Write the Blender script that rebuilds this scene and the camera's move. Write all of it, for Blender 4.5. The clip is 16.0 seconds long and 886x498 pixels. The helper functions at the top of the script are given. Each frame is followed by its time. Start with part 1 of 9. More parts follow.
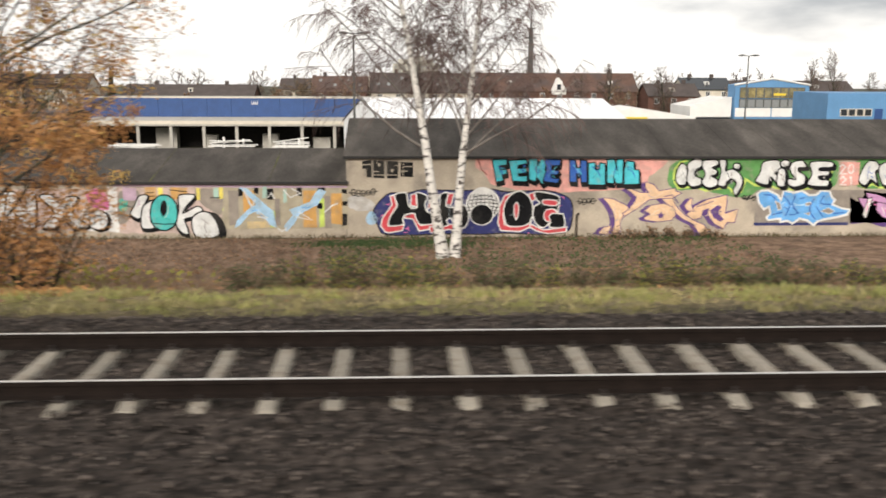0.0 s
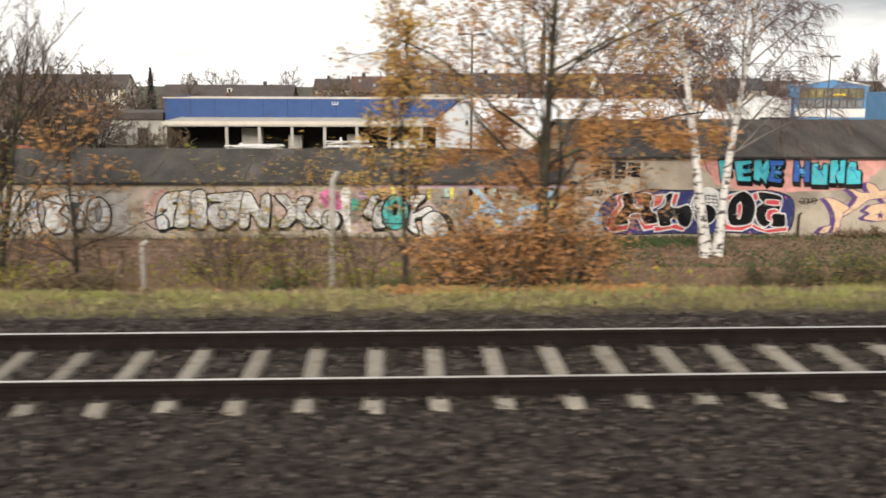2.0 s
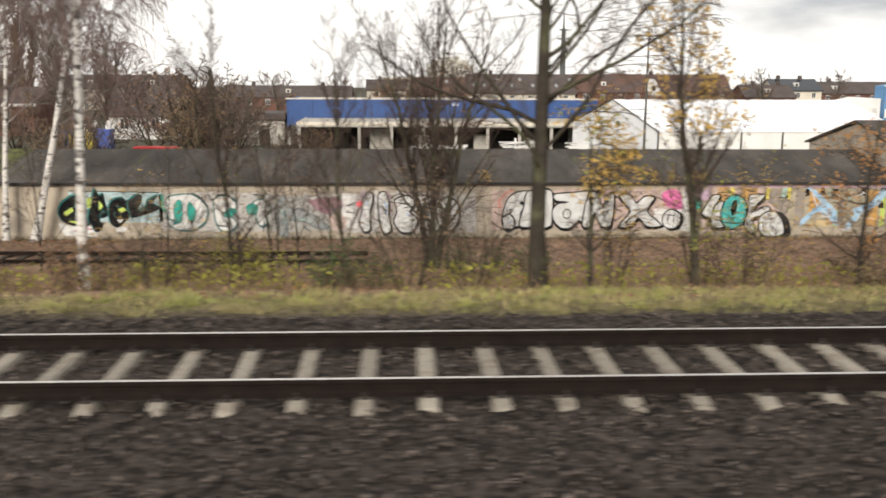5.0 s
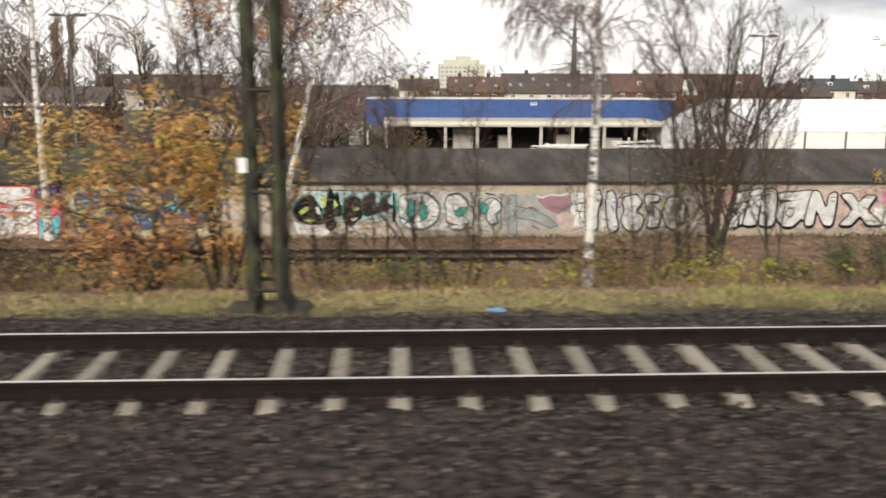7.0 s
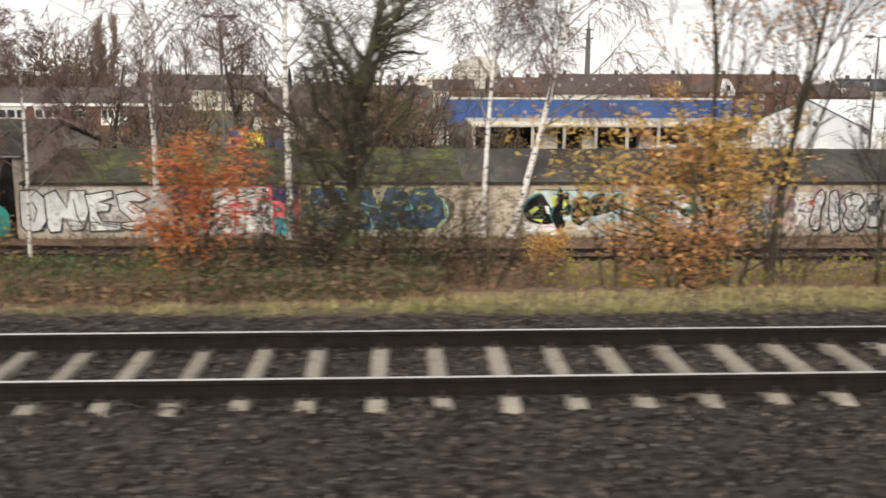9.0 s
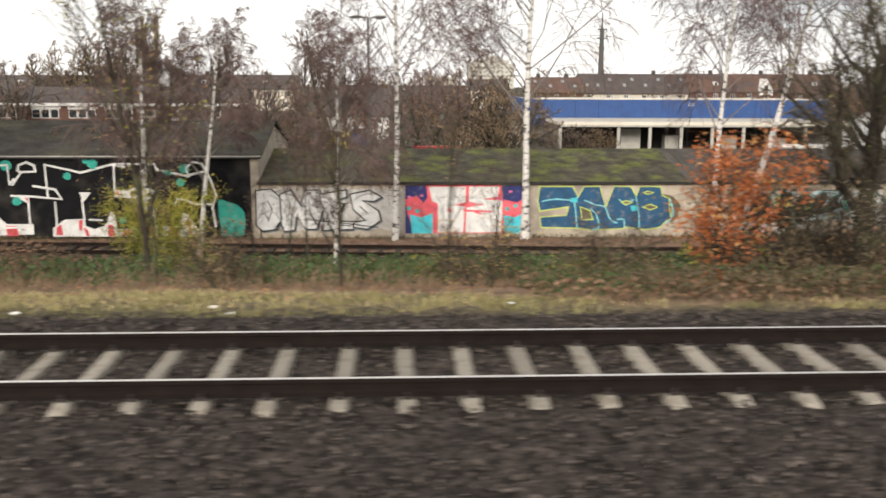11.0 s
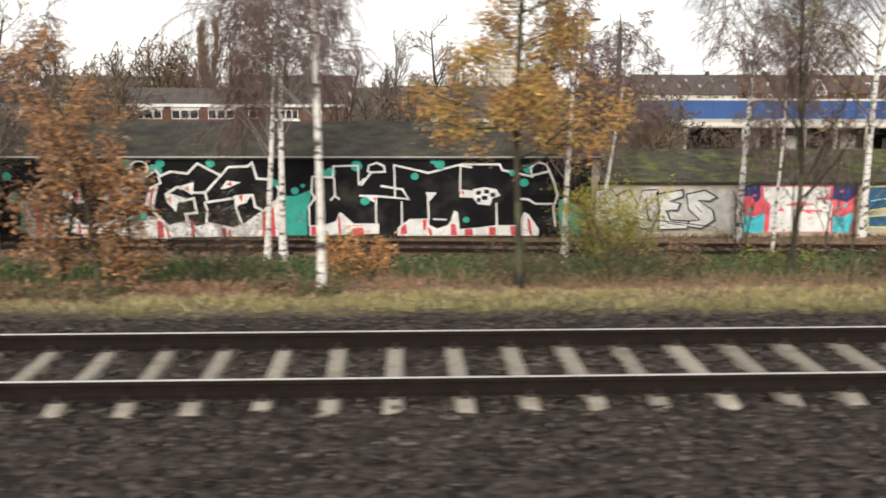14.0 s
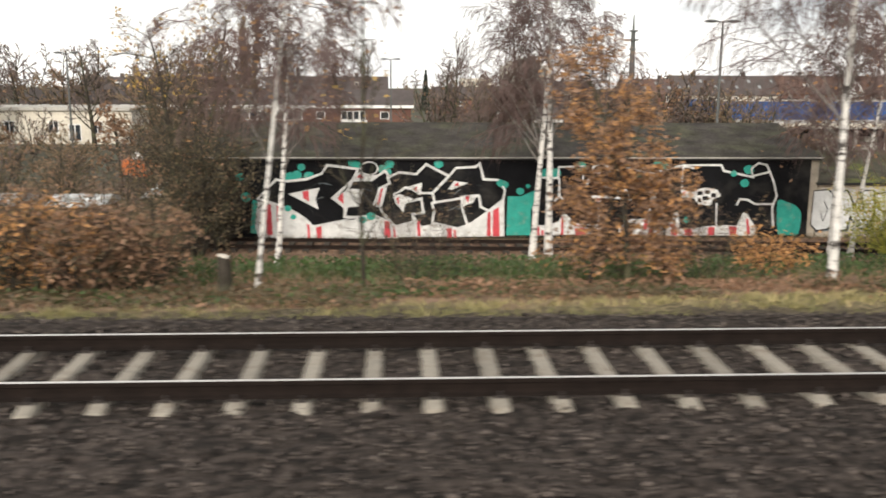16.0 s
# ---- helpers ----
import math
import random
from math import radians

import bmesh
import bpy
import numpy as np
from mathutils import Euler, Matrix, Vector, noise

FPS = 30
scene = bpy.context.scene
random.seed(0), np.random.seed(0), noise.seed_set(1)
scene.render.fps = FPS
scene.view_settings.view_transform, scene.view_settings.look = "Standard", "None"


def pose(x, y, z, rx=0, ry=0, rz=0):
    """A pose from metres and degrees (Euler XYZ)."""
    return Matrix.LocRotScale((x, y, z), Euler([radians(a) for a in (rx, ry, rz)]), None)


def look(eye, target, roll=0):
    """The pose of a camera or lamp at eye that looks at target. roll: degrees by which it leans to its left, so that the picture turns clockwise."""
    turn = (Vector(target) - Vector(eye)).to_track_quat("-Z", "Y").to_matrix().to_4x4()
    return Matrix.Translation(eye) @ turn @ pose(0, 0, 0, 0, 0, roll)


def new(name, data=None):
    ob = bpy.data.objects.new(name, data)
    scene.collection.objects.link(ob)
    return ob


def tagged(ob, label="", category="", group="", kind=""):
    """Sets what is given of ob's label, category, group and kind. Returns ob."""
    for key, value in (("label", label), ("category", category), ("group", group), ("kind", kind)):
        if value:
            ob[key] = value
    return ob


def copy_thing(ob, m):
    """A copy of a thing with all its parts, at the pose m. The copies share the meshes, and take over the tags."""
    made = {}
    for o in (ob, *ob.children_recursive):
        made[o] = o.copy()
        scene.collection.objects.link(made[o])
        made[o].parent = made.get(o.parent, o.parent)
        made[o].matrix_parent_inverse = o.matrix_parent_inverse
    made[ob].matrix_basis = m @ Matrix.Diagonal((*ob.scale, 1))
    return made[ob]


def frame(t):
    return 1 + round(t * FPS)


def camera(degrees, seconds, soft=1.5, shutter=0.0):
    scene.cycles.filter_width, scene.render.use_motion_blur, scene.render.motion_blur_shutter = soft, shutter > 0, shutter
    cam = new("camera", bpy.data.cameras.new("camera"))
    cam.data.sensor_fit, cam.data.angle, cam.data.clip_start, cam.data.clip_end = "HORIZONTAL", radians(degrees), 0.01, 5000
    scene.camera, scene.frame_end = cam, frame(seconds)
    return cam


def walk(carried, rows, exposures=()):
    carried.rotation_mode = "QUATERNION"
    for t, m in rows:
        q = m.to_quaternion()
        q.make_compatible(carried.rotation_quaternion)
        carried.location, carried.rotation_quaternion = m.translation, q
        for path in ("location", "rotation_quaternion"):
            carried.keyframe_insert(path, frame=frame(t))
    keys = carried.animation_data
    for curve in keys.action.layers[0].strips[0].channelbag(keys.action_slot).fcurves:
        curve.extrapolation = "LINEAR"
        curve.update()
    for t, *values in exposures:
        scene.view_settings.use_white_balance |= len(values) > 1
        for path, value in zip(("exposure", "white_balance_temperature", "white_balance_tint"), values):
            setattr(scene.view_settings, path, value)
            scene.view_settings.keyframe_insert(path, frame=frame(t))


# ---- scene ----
cam = camera(51.47, 16.0, soft=1.7, shutter=0.5)
EYE, LEAN = 2.853, 0.27
# seconds, place along the line, heading, tilt
PATH = (
    (0.0, -0.000, -2.79, -10.96),
    (0.5, -2.498, -2.80, -11.01),
    (1.0, -5.008, -2.92, -11.02),
    (1.5, -7.471, -2.89, -10.98),
    (2.0, -9.897, -2.80, -10.94),
    (2.5, -12.379, -2.82, -10.88),
    (3.0, -14.841, -2.74, -10.80),
    (3.5, -17.305, -2.69, -10.88),
    (4.0, -19.806, -2.71, -10.88),
    (4.5, -22.305, -2.75, -10.90),
    (5.0, -24.804, -2.78, -10.91),
    (5.5, -27.302, -2.82, -10.92),
    (6.0, -29.827, -2.80, -10.91),
    (6.5, -32.345, -2.87, -10.91),
    (7.0, -34.849, -2.90, -10.95),
    (7.5, -37.346, -2.90, -10.92),
    (8.0, -39.829, -2.82, -10.95),
    (8.5, -42.324, -2.85, -10.94),
    (9.0, -44.794, -2.85, -10.94),
    (9.5, -47.267, -2.84, -10.97),
    (10.0, -49.741, -2.83, -10.96),
    (10.5, -52.216, -2.82, -10.95),
    (11.0, -54.690, -2.81, -10.95),
    (11.5, -57.142, -2.82, -10.94),
    (12.0, -59.583, -2.76, -10.92),
    (12.5, -62.026, -2.70, -10.98),
    (13.0, -64.501, -2.75, -10.99),
    (13.5, -66.974, -2.81, -10.92),
    (14.0, -69.440, -2.87, -10.92),
    (14.5, -71.907, -2.93, -10.92),
    (15.0, -74.327, -2.94, -10.92),
    (15.5, -76.738, -2.87, -10.89),
    (16.0, -79.139, -2.83, -10.87),
)
walk(cam, [(t, pose(x, 0, EYE, 90 + tilt, 0, turn) @ pose(0, 0, 0, 0, 0, LEAN)) for t, x, turn, tilt in PATH],
     exposures=[(0.0, 0.0, 6850, 11), (5.0, 0.08, 6850, 11), (9.0, 0.15, 6800, 11), (16.0, 0.22, 6750, 10)])

# ---- sky and light: a bright overcast autumn day ----
world = bpy.data.worlds.new("overcast_sky")
scene.world = world
world.use_nodes = True
wn, wl = world.node_tree.nodes, world.node_tree.links
wn.clear()
w_out, w_bg = wn.new("ShaderNodeOutputWorld"), wn.new("ShaderNodeBackground")
w_sky = wn.new("ShaderNodeTexSky")
w_sky.sky_type, w_sky.sun_disc = "NISHITA", False
w_sky.sun_elevation, w_sky.sun_rotation = radians(24), radians(191)
w_dim = wn.new("ShaderNodeVectorMath")
w_dim.operation = "SCALE"
w_dim.inputs["Scale"].default_value = 0.10
w_co = wn.new("ShaderNodeTexCoord")
w_map = wn.new("ShaderNodeMapping")
w_map.inputs["Scale"].default_value = (2.2, 2.2, 7.5)
w_map.inputs["Location"].default_value = (0.35, 0.1, 0.25)
w_noise = wn.new("ShaderNodeTexNoise")
w_noise.inputs["Scale"].default_value, w_noise.inputs["Detail"].default_value = 1.5, 6
w_ramp = wn.new("ShaderNodeValToRGB")
w_ramp.color_ramp.elements[0].position, w_ramp.color_ramp.elements[0].color = 0.33, (0.54, 0.57, 0.62, 1)
w_ramp.color_ramp.elements[1].position, w_ramp.color_ramp.elements[1].color = 0.48, (1.2, 1.2, 1.2, 1)
w_mix = wn.new("ShaderNodeMix")
w_mix.data_type = "RGBA"
w_mix.inputs[0].default_value = 0.9
wl.new(w_sky.outputs[0], w_dim.inputs[0])
wl.new(w_co.outputs["Generated"], w_map.inputs[0])
wl.new(w_map.outputs[0], w_noise.inputs[0])
w_sep, w_lean = wn.new("ShaderNodeSeparateXYZ"), wn.new("ShaderNodeMath")
w_lean.operation = "MULTIPLY_ADD"
w_lean.inputs[1].default_value = -0.22
wl.new(w_co.outputs["Generated"], w_sep.inputs[0])
wl.new(w_sep.outputs["X"], w_lean.inputs[0])
wl.new(w_noise.outputs[0], w_lean.inputs[2])
wl.new(w_lean.outputs[0], w_ramp.inputs[0])
wl.new(w_dim.outputs[0], w_mix.inputs[6])
wl.new(w_ramp.outputs[0], w_mix.inputs[7])
wl.new(w_mix.outputs[2], w_bg.inputs[0])
wl.new(w_bg.outputs[0], w_out.inputs[0])
w_bg.inputs[1].default_value = 1.0

sun = new("sun", bpy.data.lights.new("sun", "SUN"))
sun.data.energy, sun.data.angle, sun.data.color = 3.05, radians(18), (1.0, 0.95, 0.88)
sun.matrix_basis = look((-45, -60, 36), (-30, 20, 0))


# ---- materials ----
def mat(name, base, rough=0.8, vary=0.25, scale=3.0, grain=30.0, bump=0.0, bump_scale=60.0, metal=0.0, second=None,
        second_scale=0.6, second_at=0.55, soft=0.08, per_object=0.0, per_island=0.0, stretch=(1, 1, 1)):
    """A worn surface: base colour with stains at one scale, grain at another, a second colour in patches, and fine relief."""
    m = bpy.data.materials.new(name)
    m.use_nodes = True
    n, l = m.node_tree.nodes, m.node_tree.links
    p = n["Principled BSDF"]
    p.inputs["Roughness"].default_value, p.inputs["Metallic"].default_value = rough, metal
    if rough >= 0.9:
        p.inputs["Specular IOR Level"].default_value = 0.12
    co, mp = n.new("ShaderNodeTexCoord"), n.new("ShaderNodeMapping")
    geo = n.new("ShaderNodeNewGeometry")
    mp.inputs["Scale"].default_value = stretch
    l.new(geo.outputs["Position"], mp.inputs[0])
    rgb = n.new("ShaderNodeRGB")
    rgb.outputs[0].default_value = (*base, 1)
    out = rgb.outputs[0]
    if second:
        ns, rp, mx = n.new("ShaderNodeTexNoise"), n.new("ShaderNodeValToRGB"), n.new("ShaderNodeMix")
        ns.inputs["Scale"].default_value, ns.inputs["Detail"].default_value = second_scale, 6
        rp.color_ramp.elements[0].position, rp.color_ramp.elements[1].position = second_at - soft, second_at + soft
        mx.data_type = "RGBA"
        l.new(mp.outputs[0], ns.inputs[0])
        l.new(ns.outputs[0], rp.inputs[0])
        l.new(rp.outputs[0], mx.inputs[0])
        l.new(out, mx.inputs[6])
        mx.inputs[7].default_value = (*second, 1)
        out = mx.outputs[2]
    for sc, amount in ((scale, vary), (grain, vary * 0.8)):
        ns, mr, mx = n.new("ShaderNodeTexNoise"), n.new("ShaderNodeMapRange"), n.new("ShaderNodeVectorMath")
        ns.inputs["Scale"].default_value, ns.inputs["Detail"].default_value = sc, 5
        l.new(mp.outputs[0], ns.inputs[0])
        mr.inputs["From Min"].default_value, mr.inputs["From Max"].default_value = 0.25, 0.75
        mr.inputs["To Min"].default_value, mr.inputs["To Max"].default_value = 1 - amount, 1 + amount
        mx.operation = "SCALE"
        l.new(ns.outputs[0], mr.inputs[0])
        l.new(out, mx.inputs[0])
        l.new(mr.outputs[0], mx.inputs["Scale"])
        out = mx.outputs[0]
    for amount, source in ((per_object, "object"), (per_island, "island")):
        if amount:
            mr, mx = n.new("ShaderNodeMapRange"), n.new("ShaderNodeVectorMath")
            mr.inputs["To Min"].default_value, mr.inputs["To Max"].default_value = 1 - amount, 1 + amount
            mx.operation = "SCALE"
            if source == "object":
                l.new(n.new("ShaderNodeObjectInfo").outputs["Random"], mr.inputs[0])
            else:
                l.new(geo.outputs["Random Per Island"], mr.inputs[0])
            l.new(out, mx.inputs[0])
            l.new(mr.outputs[0], mx.inputs["Scale"])
            out = mx.outputs[0]
    l.new(out, p.inputs["Base Color"])
    if bump:
        ns, bp = n.new("ShaderNodeTexNoise"), n.new("ShaderNodeBump")
        ns.inputs["Scale"].default_value, ns.inputs["Detail"].default_value = bump_scale, 4
        bp.inputs["Strength"].default_value, bp.inputs["Distance"].default_value = bump, 0.02
        l.new(mp.outputs[0], ns.inputs[0])
        l.new(ns.outputs[0], bp.inputs["Height"])
        l.new(bp.outputs[0], p.inputs["Normal"])
    return m


def leaf_mat(name, base, spread=0.35):
    """Thin leaves: each its own shade, letting some light through."""
    m = mat(name, base, 0.65, 0.15, 1.5, 40, per_island=spread)
    n, l = m.node_tree.nodes, m.node_tree.links
    p = n["Principled BSDF"]
    colour = p.inputs["Base Color"].links[0].from_socket
    tr, mx = n.new("ShaderNodeBsdfTranslucent"), n.new("ShaderNodeMixShader")
    l.new(colour, tr.inputs[0])
    mx.inputs[0].default_value = 0.35
    l.new(p.outputs[0], mx.inputs[1])
    l.new(tr.outputs[0], mx.inputs[2])
    l.new(mx.outputs[0], n["Material Output"].inputs[0])
    return m


def birch_bark():
    m = mat("birch_bark", (0.62, 0.60, 0.56), 0.8, 0.18, 3, 30, 0.4, 30, second=(0.07, 0.06, 0.055), second_scale=3.2,
            second_at=0.575, soft=0.05, stretch=(1, 1, 2.4))
    return m


M_STONE = mat("loose_ballast", (0.074, 0.061, 0.053), 0.95, 0.4, 4, 30, 0.4, 40, per_island=0.75)
M_PALESTONE = mat("pale_ballast", (0.115, 0.10, 0.088), 0.95, 0.3, 4, 30, 0.4, 40, per_island=0.4)
M_RUST = mat("rusty_rail", (0.0125, 0.0085, 0.0068), 0.95, 0.35, 6, 50, 0.3, 80)
M_RUST.node_tree.nodes["Principled BSDF"].inputs["Specular IOR Level"].default_value = 0.15
M_OLDRAIL = mat("old_rusty_rail", (0.022, 0.015, 0.012), 0.95, 0.3)
M_RAILTOP = mat("polished_rail_head", (0.62, 0.60, 0.57), 0.45, 0.08, 4, 60, metal=0.9)
M_SLEEPER = mat("sleeper_concrete", (0.265, 0.24, 0.20), 0.9, 0.22, 5, 50, 0.3, 60, per_object=0.16, second=(0.17, 0.145, 0.115), second_scale=5, second_at=0.58)
M_CLIP = mat("rail_fastening", (0.025, 0.019, 0.016), 0.7, 0.3)
M_OLDWOOD = mat("old_timber_sleeper", (0.06, 0.05, 0.04), 0.95, 0.3)
M_WALL = mat("weathered_render", (0.43, 0.375, 0.30), 0.92, 0.22, 1.1, 18, 0.25, 40, second=(0.27, 0.24, 0.20), second_scale=0.9, second_at=0.6)
M_ROOF = mat("bitumen_roof_felt", (0.064, 0.058, 0.052), 0.92, 0.38, 0.9, 20, 0.25, 25, second=(0.098, 0.088, 0.078), second_scale=0.7, second_at=0.58, stretch=(1, 0.35, 0.35))
M_MOSSROOF = mat("mossy_roof_felt", (0.066, 0.060, 0.044), 0.95, 0.5, 1.6, 12, 0.5, 20, second=(0.088, 0.096, 0.032), second_scale=0.8, second_at=0.54, soft=0.07)
M_OLDROOF = mat("old_roof_felt", (0.046, 0.041, 0.036), 0.95, 0.5, 1.3, 11, 0.5, 18, second=(0.055, 0.053, 0.036), second_scale=0.8, second_at=0.54, soft=0.12)
M_EDGE = mat("roof_edge_with_eave_shade", (0.016, 0.015, 0.014), 0.8, 0.3)
M_BLUE = mat("blue_sheet_metal", (0.017, 0.062, 0.20), 0.6, 0.12, 1.0, 6)
M_WHITE = mat("white_cladding", (0.72, 0.71, 0.68), 0.7, 0.10, 0.5, 8)
M_MARQUEE = mat("white_marquee_sheet", (0.82, 0.83, 0.84), 0.55, 0.05, 0.4, 5)
M_CONC = mat("pale_concrete", (0.42, 0.40, 0.36), 0.9, 0.18, 1, 12)
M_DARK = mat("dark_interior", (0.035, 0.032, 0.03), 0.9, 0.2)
M_TILE = mat("dark_roof_tiles", (0.07, 0.055, 0.05), 0.85, 0.25, 0.5, 3)
M_BRICK = mat("red_brick", (0.14, 0.075, 0.058), 0.9, 0.2, 0.6, 4)
M_PLASTER = mat("cream_plaster", (0.62, 0.57, 0.48), 0.9, 0.12, 0.5, 4)
M_GLASS = mat("window_glass", (0.03, 0.035, 0.04), 0.08, 0.1)
M_FARWALL = mat("far_cream_wall", (0.50, 0.48, 0.42), 0.9, 0.08, 0.3, 2)
M_FARGLASS = mat("hazy_glass", (0.22, 0.23, 0.23), 0.3, 0.1)
M_SHOWGLASS = mat("showroom_glass", (0.16, 0.15, 0.10), 0.15, 0.5, 0.5, 3, second=(0.30, 0.24, 0.10), second_scale=0.35)
M_ROOFBROWN = mat("brown_roof_tiles", (0.105, 0.058, 0.042), 0.85, 0.3, 0.5, 3, second=(0.07, 0.05, 0.045), second_scale=0.25)
M_STEEL = mat("weathered_steel", (0.10, 0.105, 0.10), 0.7, 0.3, 3, 30, metal=0.2)
M_MASTPAINT = mat("mossy_mast_paint", (0.042, 0.040, 0.032), 0.9, 0.3, 3, 30, second=(0.05, 0.055, 0.03), second_scale=1.5)
M_BIRCH = birch_bark()
M_BARK = mat("dark_bark", (0.046, 0.039, 0.031), 0.95, 0.3, 5, 40, 0.8, 30, second=(0.085, 0.085, 0.05), second_scale=1.6)
M_TWIG = mat("thin_twigs", (0.085, 0.060, 0.050), 0.9, 0.25, 3, 20)
M_BIRCHLIMB = mat("birch_limbs", (0.19, 0.17, 0.155), 0.9, 0.3, 3, 20)
M_BIRCHTWIG = mat("birch_twigs", (0.15, 0.105, 0.095), 0.9, 0.25, 3, 20)
# paler than M_TWIG: the haze of distance is put into the colour
M_FARTWIG = mat("hazed_far_twigs", (0.15, 0.115, 0.10), 0.9, 0.2, 0.5, 3)
M_BRUSH = mat("far_brush_twigs", (0.20, 0.145, 0.095), 0.9, 0.2, 0.5, 3)
M_BRUSHTWIG = mat("greenish_twigs", (0.08, 0.068, 0.048), 0.9, 0.25, 3, 20)
M_NEEDLE = leaf_mat("dark_needles", (0.02, 0.03, 0.018))
M_L_ORANGE = leaf_mat("orange_leaves", (0.50, 0.26, 0.10))
M_L_YELLOW = leaf_mat("yellow_leaves", (0.53, 0.35, 0.10))
M_L_BROWN = leaf_mat("brown_leaves", (0.28, 0.165, 0.10))
M_L_RED = leaf_mat("red_leaves", (0.46, 0.14, 0.045))
M_L_GREEN = leaf_mat("green_leaves", (0.06, 0.10, 0.03))
M_L_OLIVE = leaf_mat("olive_leaves", (0.29, 0.28, 0.05))
M_ROOFSHEET = mat("weathered_roof_sheet", (0.52, 0.53, 0.52), 0.6, 0.2, 2.0, second=(0.34, 0.35, 0.33), second_scale=1.8)
M_L_WEED = leaf_mat("dull_bramble_leaves", (0.13, 0.10, 0.055))
M_L_DRY = leaf_mat("dry_stems", (0.21, 0.145, 0.085), 0.5)
M_FRESH = leaf_mat("fresh_tuft_blades", (0.33, 0.34, 0.11), 0.45)
M_BROOM = leaf_mat("broom_leaves", (0.37, 0.36, 0.06), 0.35)
M_GRASS = leaf_mat("grass_blades", (0.19, 0.18, 0.07), 0.55)
M_TUFT = leaf_mat("tuft_blades", (0.31, 0.27, 0.125), 0.5)
M_WEED = leaf_mat("weed_blades", (0.11, 0.09, 0.045), 0.5)
M_STRAW = leaf_mat("dry_grass_blades", (0.52, 0.42, 0.21), 0.35)


# where the grass of the verge ends: place along the line, distance from it
EDGE = ((-95, 12.9), (-84, 13.0), (-80, 13.5), (-76, 13.9), (-70, 15.0), (-64, 15.4), (-57, 15.3), (-52, 14.0), (-50, 13.2), (-46, 13.4), (-43, 14.5), (-38, 15.2), (-30, 15.1), (-15, 15.3), (0, 15.4), (14, 15.7))


def ground_mat():
    """Ballast by the track, grass on its verge, leaf litter and earth down the bank."""
    m = mat("ground_cover", (0.145, 0.094, 0.062), 0.95, 0.4, 1.2, 14, 0.7, 20, second=(0.22, 0.145, 0.10), second_scale=2.5, second_at=0.5)
    n, l = m.node_tree.nodes, m.node_tree.links
    p = n["Principled BSDF"]
    litter = p.inputs["Base Color"].links[0].from_socket
    geo, sep = n.new("ShaderNodeNewGeometry"), n.new("ShaderNodeSeparateXYZ")
    l.new(geo.outputs["Position"], sep.inputs[0])
    ns = n.new("ShaderNodeTexNoise")
    ns.inputs["Scale"].default_value, ns.inputs["Detail"].default_value = 0.9, 5
    l.new(geo.outputs["Position"], ns.inputs[0])
    wob = n.new("ShaderNodeMath")
    wob.operation = "MULTIPLY_ADD"
    wob.inputs[1].default_value = 2.2
    l.new(ns.outputs[0], wob.inputs[0])
    l.new(sep.outputs["Y"], wob.inputs[2])

    def band(a, b, below, colour):
        mr, mx = n.new("ShaderNodeMapRange"), n.new("ShaderNodeMix")
        mr.inputs["From Min"].default_value, mr.inputs["From Max"].default_value = a, b
        mx.data_type = "RGBA"
        l.new(wob.outputs[0], mr.inputs[0])
        l.new(mr.outputs[0], mx.inputs[0])
        l.new(below, mx.inputs[6])
        if isinstance(colour, tuple):
            mx.inputs[7].default_value = (*colour, 1)
        else:
            l.new(colour, mx.inputs[7])
        return mx.outputs[2]

    grain = n.new("ShaderNodeTexNoise")
    grain.inputs["Scale"].default_value, grain.inputs["Detail"].default_value = 9, 6
    l.new(geo.outputs["Position"], grain.inputs[0])
    gr = n.new("ShaderNodeValToRGB")
    gr.color_ramp.elements[0].position, gr.color_ramp.elements[0].color = 0.3, (0.07, 0.06, 0.032, 1)
    gr.color_ramp.elements[1].position, gr.color_ramp.elements[1].color = 0.7, (0.25, 0.20, 0.115, 1)
    l.new(grain.outputs[0], gr.inputs[0])
    br = n.new("ShaderNodeValToRGB")
    br.color_ramp.elements[0].position, br.color_ramp.elements[0].color = 0.35, (0.012, 0.010, 0.0085, 1)
    br.color_ramp.elements[1].position, br.color_ramp.elements[1].color = 0.68, (0.05, 0.040, 0.034, 1)
    l.new(grain.outputs[0], br.inputs[0])
    # single stones in the ballast, each its own shade
    cells, tone, shade = n.new("ShaderNodeTexVoronoi"), n.new("ShaderNodeMapRange"), n.new("ShaderNodeVectorMath")
    cells.inputs["Scale"].default_value = 19
    tone.inputs["To Min"].default_value, tone.inputs["To Max"].default_value = 0.45, 1.9
    shade.operation = "SCALE"
    l.new(geo.outputs["Position"], cells.inputs["Vector"])
    l.new(cells.outputs["Color"], tone.inputs[0])
    l.new(br.outputs[0], shade.inputs[0])
    l.new(tone.outputs[0], shade.inputs["Scale"])
    c = band(13.0, 14.6, shade.outputs[0], gr.outputs[0])
    along, edge, lift = n.new("ShaderNodeMapRange"), n.new("ShaderNodeFloatCurve"), n.new("ShaderNodeMath")
    along.inputs["From Min"].default_value, along.inputs["From Max"].default_value = -95, 14
    l.new(sep.outputs["X"], along.inputs[0])
    l.new(along.outputs[0], edge.inputs["Value"])
    curve = edge.mapping.curves[0]
    for i, (x, y) in enumerate(EDGE):
        u, v = (x + 95) / 109, (16 - y) / 4
        if i in (0, len(EDGE) - 1):
            curve.points[0 if i == 0 else -1].location = (u, v)
        else:
            curve.points.new(u, v)
    edge.mapping.update()
    lift.operation = "MULTIPLY_ADD"
    lift.inputs[1].default_value = 4.0
    l.new(edge.outputs[0], lift.inputs[0])
